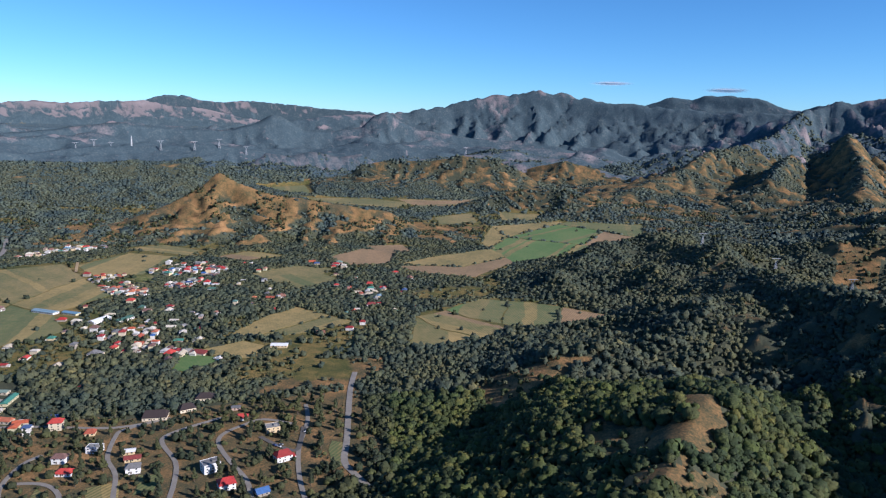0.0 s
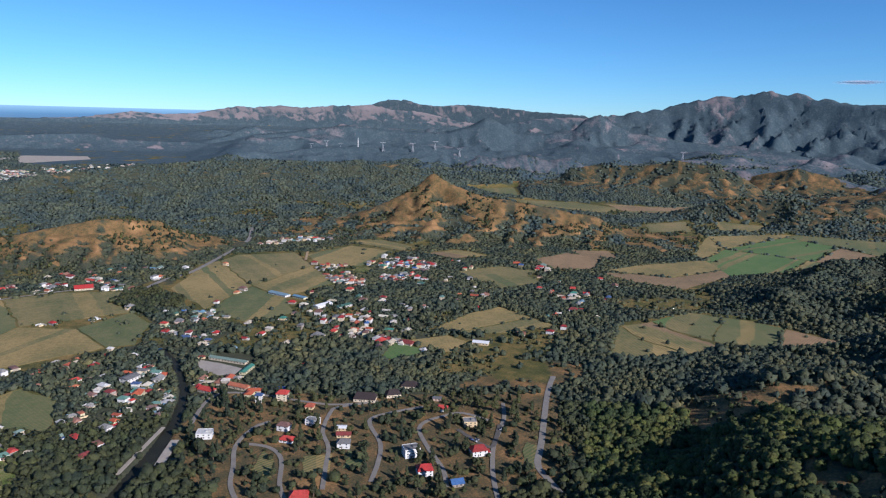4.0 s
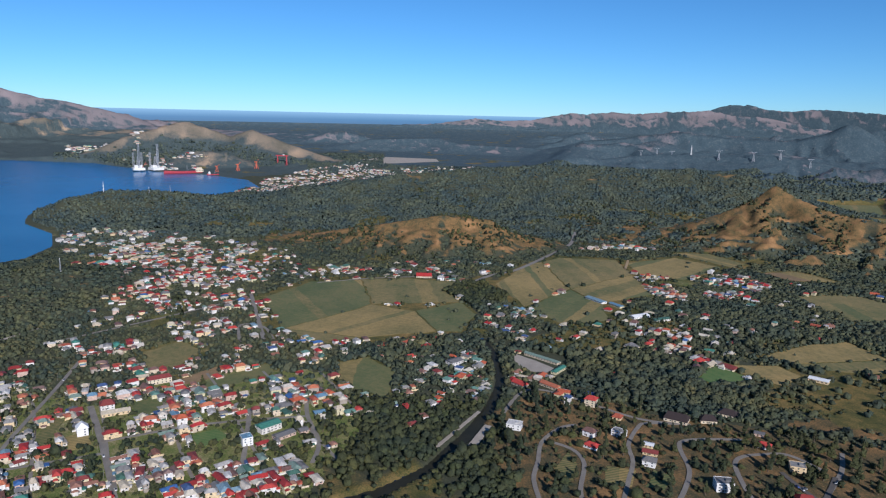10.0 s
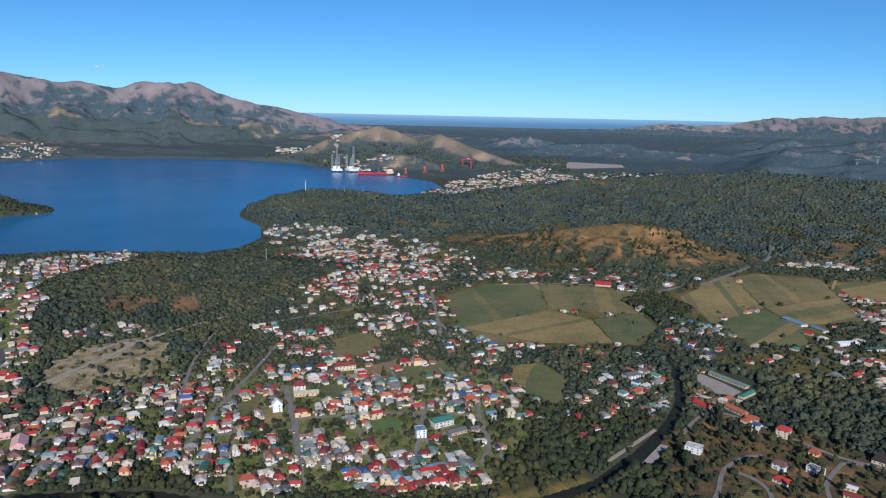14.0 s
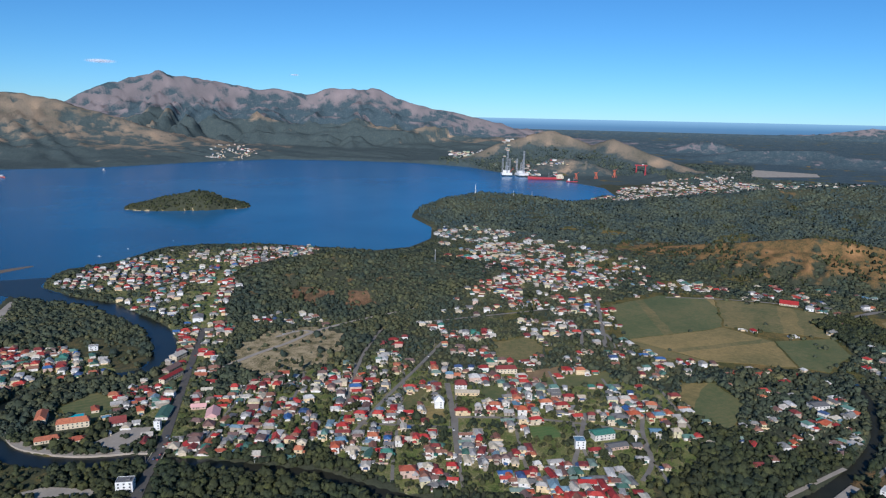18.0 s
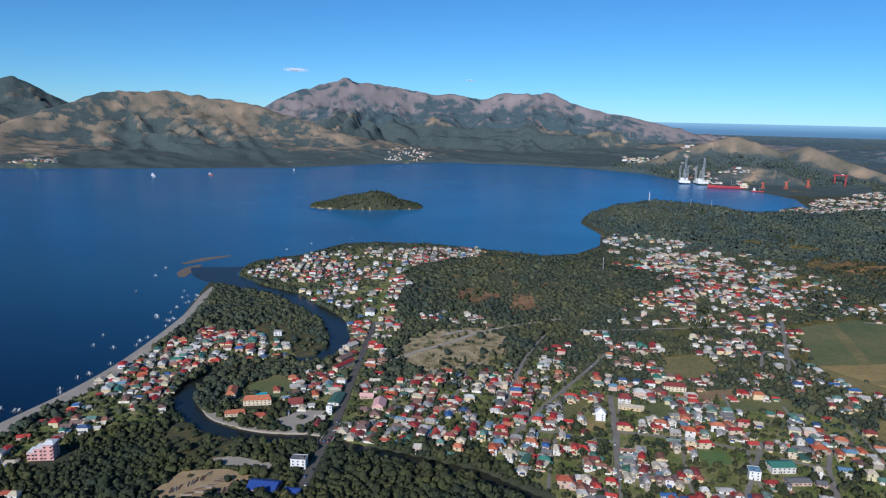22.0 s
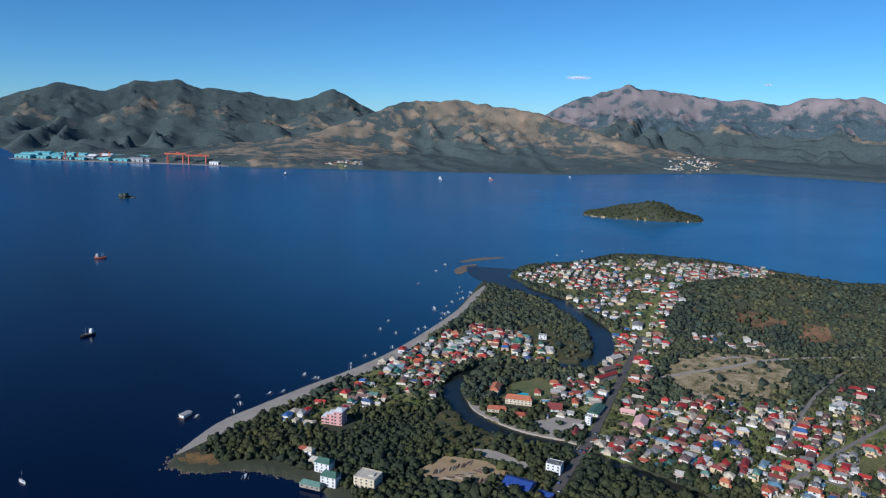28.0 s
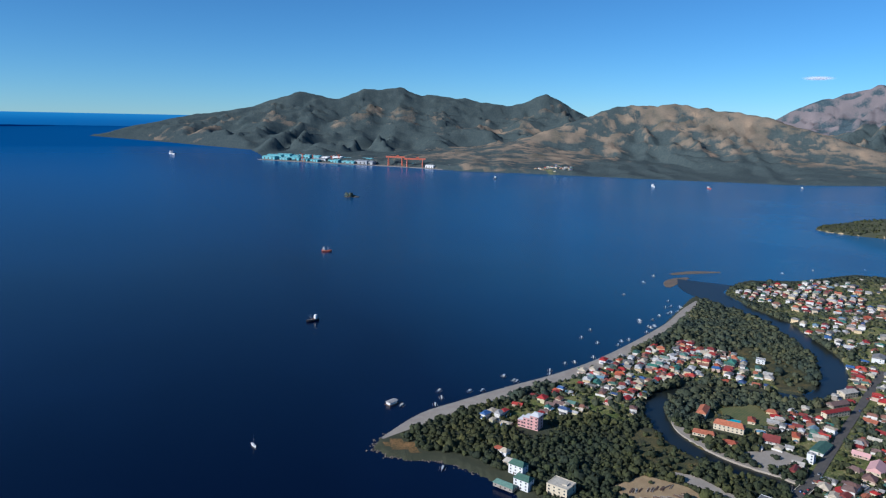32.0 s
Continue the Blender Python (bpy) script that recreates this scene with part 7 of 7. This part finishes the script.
def jib_crane(x, y, turn, h, label):
    root = tagged(new("jib_crane"), label, "crane", "cranes")
    bm = bmesh.new()
    for q in (-1, 1):
        for p in (-1, 1):
            limb(bm, (p * h * 0.16, q * h * 0.16, 0), (p * h * 0.03, q * h * 0.03, h * 0.75), h * 0.03, h * 0.025, 5)
    part("tower", bm, ORANGE_PAINT, root)
    part("machine_house", boxes((-h * 0.08, 0, h * 0.72, h * 0.3, h * 0.16, h * 0.14)), ORANGE_PAINT, root)
    bm = bmesh.new()
    limb(bm, (h * 0.1, 0, h * 0.8), (h * 0.45, 0, h * 1.1), h * 0.03, h * 0.02, 5)
    part("jib", bm, ORANGE_PAINT, root)
    place_far(root, x * S, y * S, 2, turn)


for x, y, turn, h in ((-1040, -3180, 20, 46), (-1085, -3170, 80, 36), (-1150, -3090, 160, 38), (-1180, -3080, 30, 46), (-2440, 130, 50, 26), (-2480, 200, 120, 30), (-2560, 270, 30, 34)):
    jib_crane(x, y, turn, h, "orange-red dockside jib crane")


def shed(x, y, turn, sx, sy, h, tone, label):
    """A long portal shed with a shallow ridge, sliding doors and roof vents."""
    root = tagged(new("shipyard_hall"), label, "hall", "shipyard halls")
    part("wall", boxes((0, 0, -1, sx, sy, h + 1)), tone, root)
    bm = bmesh.new()
    hip(bm, 0, 0, h, sx, sy, sy * 0.12, 1.0, 0.8, 0.5)
    part("roof", bm, tone, root)
    for k in range(3):
        part("vent", boxes(((k - 1) * sx * 0.28, 0, h + sy * 0.11, sx * 0.08, 2.2, 1.6)), STEEL, root)
        part("door", boxes(((k - 1) * sx * 0.3, -sy / 2 - 0.1, 0, sx * 0.1, 0.4, h * 0.7)), DARK, root)
    place_far(root, x * S, y * S, 2, turn)


g6 = np.random.default_rng(66)
for k in range(20):
    u = (k // 2) / 9.5
    shed(-955 - 330 * u - 40 * (k % 2) + g6.normal(0, 8), -3390 + 480 * u - 70 * (k % 2) + g6.normal(0, 14), 124 + g6.normal(0, 3), g6.uniform(55, 105), g6.uniform(30, 46), g6.uniform(8, 15) + 10 * (k % 2), TEAL if g6.random() < 0.75 else (STEEL, WHITE)[k % 2], "long teal-clad shipyard hall on the waterfront")
for x, y, sx in ((-1390, -2880, 80), (-1440, -2780, 60), (-1470, -2720, 70), (-1500, -2640, 50), (-1425, -2640, 45), (-1540, -2560, 40)):
    shed(x, y, 120, sx, 26, 11, TEAL if sx > 55 else WHITE, "low teal and white shipyard workshop")
tagged(ribbon("quay", [(x * S, y * S, w * 1.6) for x, y, w in ((-905, -3400, 25), (-1060, -3200, 55), (-1240, -2960, 60), (-1400, -2760, 70), (-1480, -2560, 50))], 3.5, CONCRETE, 4.0), "grey concrete quay of the shipyard", "quay", kind="structure")


def pylon(x, y, turn, h, label="grey lattice power pylon on the wooded ridge"):
    root = tagged(new("pylon"), label, "pylon", "power pylons")
    bm = bmesh.new()
    lattice_mast(bm, 0, 0, -2, h * 0.62, h * 0.2, h * 0.07, h * 0.014, 4)
    part("tower", bm, STEEL, root)
    for s in (-1, 1):
        bm = bmesh.new()
        limb(bm, (0, 0, h * 0.6), (s * h * 0.15, 0, h * 0.95), h * 0.016, h * 0.012, 4)
        part("arm", bm, STEEL, root)
    part("crossarm", boxes((0, 0, h * 0.9, h * 0.62, h * 0.03, h * 0.03)), STEEL, root)
    z = float(relief(np.array([x]), np.array([y]))[0][0])
    place_far(root, x, y, z, turn)


for az, d, h in ((0.0, 780, 18), (-5.1, 640, 15), (5.3, 960, 20)):
    x, y, _ = place(az, d)
    pylon(x, y, 35, h)
for az, d, h in ((53.5, 3150, 40), (52.3, 3150, 42), (51.2, 3100, 38), (47.8, 3000, 45), (45.4, 2950, 42), (43.6, 2950, 42), (41.6, 2900, 42), (24.2, 2900, 40)):
    x, y, _ = place(az, d)
    pylon(x, y, 60, h, "pale lattice power pylon on the far ridge")


def radio_mast(az, d, h, label, tone):
    root = tagged(new("radio_mast"), label, "mast")
    bm = bmesh.new()
    lattice_mast(bm, 0, 0, -1, h, h * 0.09, h * 0.03, h * 0.012, 6)
    part("tower", bm, tone, root)
    part("antenna", boxes((0, 0, h, h * 0.03, h * 0.03, h * 0.18)), WHITE, root)
    x, y, _ = place(az, d)
    place_far(root, x, y, float(relief(np.array([x]), np.array([y]))[0][0]), 15)


for az, d, h, tone in ((95.0, 1500, 19, WHITE), (91.9, 1500, 13, STEEL), (90.4, 1520, 11, STEEL), (49.8, 3300, 62, WHITE), (98.2, 845, 15, STEEL)):
    radio_mast(az, d, h, "slender pale radio mast on the hill", tone)

# ---- small things of the town ----
def timber(x, y, turn, rows, seed):
    root = tagged(new("timber_stack"), "stack of weathered brown timber in the yard", "timber", "timber stacks")
    g = np.random.default_rng(seed)
    for k in range(rows):
        part("log", boxes(((g.random() - 0.5) * 0.6, (k - rows / 2) * 0.62, 0.0, 8.0 + g.uniform(-2.5, 1.5), 0.45, 0.35 + 0.5 * g.random())), (WOOD, WOOD, SAND)[int(g.integers(0, 3))], root)
    root.matrix_basis = pose(x, y, PLAIN + 0.45, 0, 0, turn)


for k in range(27):
    u, v = k % 9, k // 9
    timber((-267 - u * 3.0 + g6.normal(0, 0.5)) * S, (-257 + v * 10.5 + u * 0.9 + g6.normal(0, 0.6)) * S, (28, 118, 28)[v] + g6.normal(0, 7), int(g6.integers(2, 6)), k)


def swimming_pool():
    root = tagged(new("swimming_pool"), "turquoise swimming pool with a pale rim between orange roofs", "pool")
    part("water", boxes((0, 0, 0, 11, 7, 0.25)), POOL, root)
    bm = bmesh.new()
    for x, y, a, b in ((0, 3.9, 12.6, 0.8), (0, -3.9, 12.6, 0.8), (5.9, 0, 0.8, 7), (-5.9, 0, 0.8, 7)):
        box(bm, x, y, 0, a, b, 0.4)
    part("rim", bm, CONCRETE, root)
    root.matrix_basis = pose(-397 * S, -294 * S, PLAIN + 0.2, 0, 0, 124) @ Matrix.Diagonal((1.25, 1.25, 1, 1))


swimming_pool()


def bridge(x, y, turn, length, width, label):
    root = tagged(new("bridge"), label, "bridge")
    part("deck", boxes((0, 0, 0, length, width, 0.5)), ASPHALT, root)
    for s in (-1, 1):
        bm = boxes((0, s * width / 2, 1.2, length, 0.35, 0.25))
        for k in range(9):
            box(bm, (k / 8 - 0.5) * length, s * width / 2, 0.5, 0.3, 0.3, 0.8)
        part("railing", bm, CREAM, root, "yellow-painted concrete railing")
    for k in (-1, 1):
        part("pier", boxes((k * length * 0.22, 0, -3.5, 0.9, width * 0.9, 3.6)), CONCRETE, root)
    root.matrix_basis = pose(x, y, PLAIN + 0.12, 0, 0, turn)


bridge(-354 * S, -213 * S, 195, 26, 11, "road bridge with yellow railings over the river")


def car(tone_mat):
    root = tagged(new("car"), "small parked or passing car on the town road", "car", "cars")
    bm = boxes((0, 0, 0.3, 4.2, 1.75, 0.65))
    bmesh.ops.bevel(bm, geom=bm.edges[:], offset=0.12, segments=1, affect="EDGES")
    part("body", bm, tone_mat, root)
    bm = boxes((-0.2, 0, 0.9, 2.2, 1.5, 0.6))
    bmesh.ops.bevel(bm, geom=bm.edges[:], offset=0.18, segments=1, affect="EDGES")
    part("cabin", bm, GLASS, root)
    for x in (-1.3, 1.3):
        for y in (-0.8, 0.8):
            bm = bmesh.new()
            limb(bm, (x, y - 0.1, 0.32), (x, y + 0.1, 0.32), 0.32, 0.32, 8)
            tyre = part("wheel", bm, DARK, root)
            part("rim", boxes((x, y * 1.14, 0.2, 0.24, 0.06, 0.24)), STEEL, tyre, "grey steel rim")
    return root


CAR = chosen("car_paint", [(0.7, 0.7, 0.7), (0.08, 0.08, 0.09), (0.45, 0.05, 0.05), (0.35, 0.36, 0.38), (0.1, 0.15, 0.4), (0.75, 0.75, 0.74)], 0.3)
one = car(CAR)
k = 0
for line, width, n in [(ROADS[0][0], 8, 22), (ROADS[1][0], 6, 3), (ROADS[5][0], 6, 2), (ROADS[14][0], 9, 4), (ROADS[2][0], 5, 3)]:
    for _ in range(n):
        i = int(g6.integers(0, len(line) - 1))
        (ax, ay), (bx, by) = line[i], line[i + 1]
        u, turn = g6.random(), math.degrees(math.atan2(by - ay, bx - ax))
        s = 1 if g6.random() < 0.5 else -1
        nx, ny = -math.sin(radians(turn)), math.cos(radians(turn))
        m = pose(ax + (bx - ax) * u + nx * s * width * 0.22, ay + (by - ay) * u + ny * s * width * 0.22, PLAIN + 0.62, 0, 0, turn + (180 if s > 0 else 0))
        if k == 0:
            one.matrix_basis = m
        else:
            copy_thing(one, m)
        k += 1


def pole():
    root = tagged(new("utility_pole"), "tall grey utility pole beside the main road", "pole", "utility poles")
    bm = bmesh.new()
    limb(bm, (0, 0, -0.5), (0, 0, 9.5), 0.17, 0.11, 6)
    part("post", bm, CONCRETE, root)
    part("crossarm", boxes((0, 0, 8.6, 2.0, 0.14, 0.14)), WOOD, root)
    return root


first_pole = pole()
k = 0
for line in (ROADS[0][0], ROADS[1][0], ROADS[2][0], ROADS[5][0]):
    for (ax, ay), (bx, by) in zip(line, line[1:]):
        n = max(1, int(math.hypot(bx - ax, by - ay) // 32))
        turn = math.degrees(math.atan2(by - ay, bx - ax))
        for j in range(n):
            u = (j + 0.5) / n
            m = pose(ax + (bx - ax) * u - math.sin(radians(turn)) * 5, ay + (by - ay) * u + math.cos(radians(turn)) * 5, PLAIN + 0.2, 0, 0, turn + 90)
            if k == 0:
                first_pole.matrix_basis = m
            else:
                copy_thing(first_pole, m)
            k += 1


def rocks(name, label, line, n, seed, size):
    """Boulders along a shore."""
    g = np.random.default_rng(seed)
    tv, tf = lobes(seed, 1, 0)
    vs, fs = [], []
    for i in range(n):
        k = int(g.integers(0, len(line) - 1))
        u = g.random()
        c = np.array([line[k][0] + (line[k + 1][0] - line[k][0]) * u + g.normal(0, 2.5), line[k][1] + (line[k + 1][1] - line[k][1]) * u + g.normal(0, 2.5), g.uniform(-0.2, 0.5)])
        a = g.uniform(0, 6.28)
        r = np.array([[math.cos(a), -math.sin(a), 0], [math.sin(a), math.cos(a), 0], [0, 0, 1]])
        vs.append((tv * g.uniform(0.5, 1.4, (1, 3)) * size) @ r.T + c)
        fs.append(tf + len(tv) * i)
    tagged(new(name, mesh_of(name, shrink(np.concatenate(vs)), np.concatenate(fs), [ROCK])), label, "rocks", kind="stuff")


rocks("shore_rocks", "dark wave-washed boulders round the headland", scaled([(-206, -312), (-197, -334), (-181, -347), (-168, -357), (-163, -372), (-180, -386)]), 200, 9, 0.9)
rocks("island_rocks", "pale rocky rim of the wooded island", scaled([(-1338, -838), (-1350, -785), (-1371, -702), (-1482, -659)]), 150, 10, 2.5)

rocks("islet_rocks", "dark rocky islet out on the bay", scaled([(-672, -1712), (-682, -1700), (-692, -1706), (-698, -1690)]), 40, 12, 6.0)
scatter("islet_bushes", "dark bushes on the rocky islet", np.array([(-1010 - 5 * k % 23, -2560 + 7 * k % 17, 3.0 + k % 3, 5.0 + k % 3) for k in range(9)], float), simple, CANOPY_FAR, "bushes")

# ---- a few thin clouds over the mountains ----
CLOUD, cn, cl, cp = material("thin_cloud")
cp.inputs["Base Color"].default_value = (0.72, 0.70, 0.76, 1)
cp.inputs["Roughness"].default_value = 1.0
cr = ramp(cn, [(0.36, (0, 0, 0)), (0.85, (0.62, 0.62, 0.62))])
thick = cn.new("ShaderNodeAttribute")
thick.attribute_name = "thick"
cl.new(mixed(cn, cl, 0.35, thick.outputs["Fac"], noisy(cn, cl, coords(cn), 0.025, 5, 0.6)), cr.inputs[0])
cl.new(mixed(cn, cl, 1.0, cr.outputs[0], thick.outputs["Color"], "MULTIPLY"), cp.inputs["Alpha"])
for az, el, w, h in ((4.6, 2.62, 330, 42), (13.0, 3.05, 330, 34), (123.2, 3.45, 225, 32), (109.5, 3.0, 75, 12)):
    bm = bmesh.new()
    bmesh.ops.create_uvsphere(bm, u_segments=48, v_segments=24, radius=1.0)
    v, f = np.array([q.co[:] for q in bm.verts]), [[q.index for q in face.verts] for face in bm.faces]
    bm.free()
    v = v * (1 + 0.35 * (fbm(v[:, 0] * 100 + az, v[:, 2] * 100, 60, 7, 3) - 0.5))[:, None]
    x, y, _ = place(az, 4700 / S)
    a = radians(az)
    off = v * np.array([w * 0.5, 25, h * 0.5])
    p = np.stack([x + off[:, 0] * math.cos(a) - off[:, 1] * math.sin(a), y + off[:, 0] * math.sin(a) + off[:, 1] * math.cos(a), EYE.z + 4700 * math.tan(radians(el)) + off[:, 2]], 1)
    me = bpy.data.meshes.new("cloud")
    me.from_pydata(p.tolist(), [], f)
    me.polygons.foreach_set("use_smooth", np.ones(len(f), bool))
    me.materials.append(CLOUD)
    me.attributes.new("thick", "FLOAT", "POINT").data.foreach_set("value", np.clip(1.05 - v[:, 0] ** 2 - 1.1 * v[:, 2] ** 2, 0, 1).astype(np.float32))
    tagged(new("cloud", me), "thin pale lens of cloud over the mountains", "cloud", kind="structure")
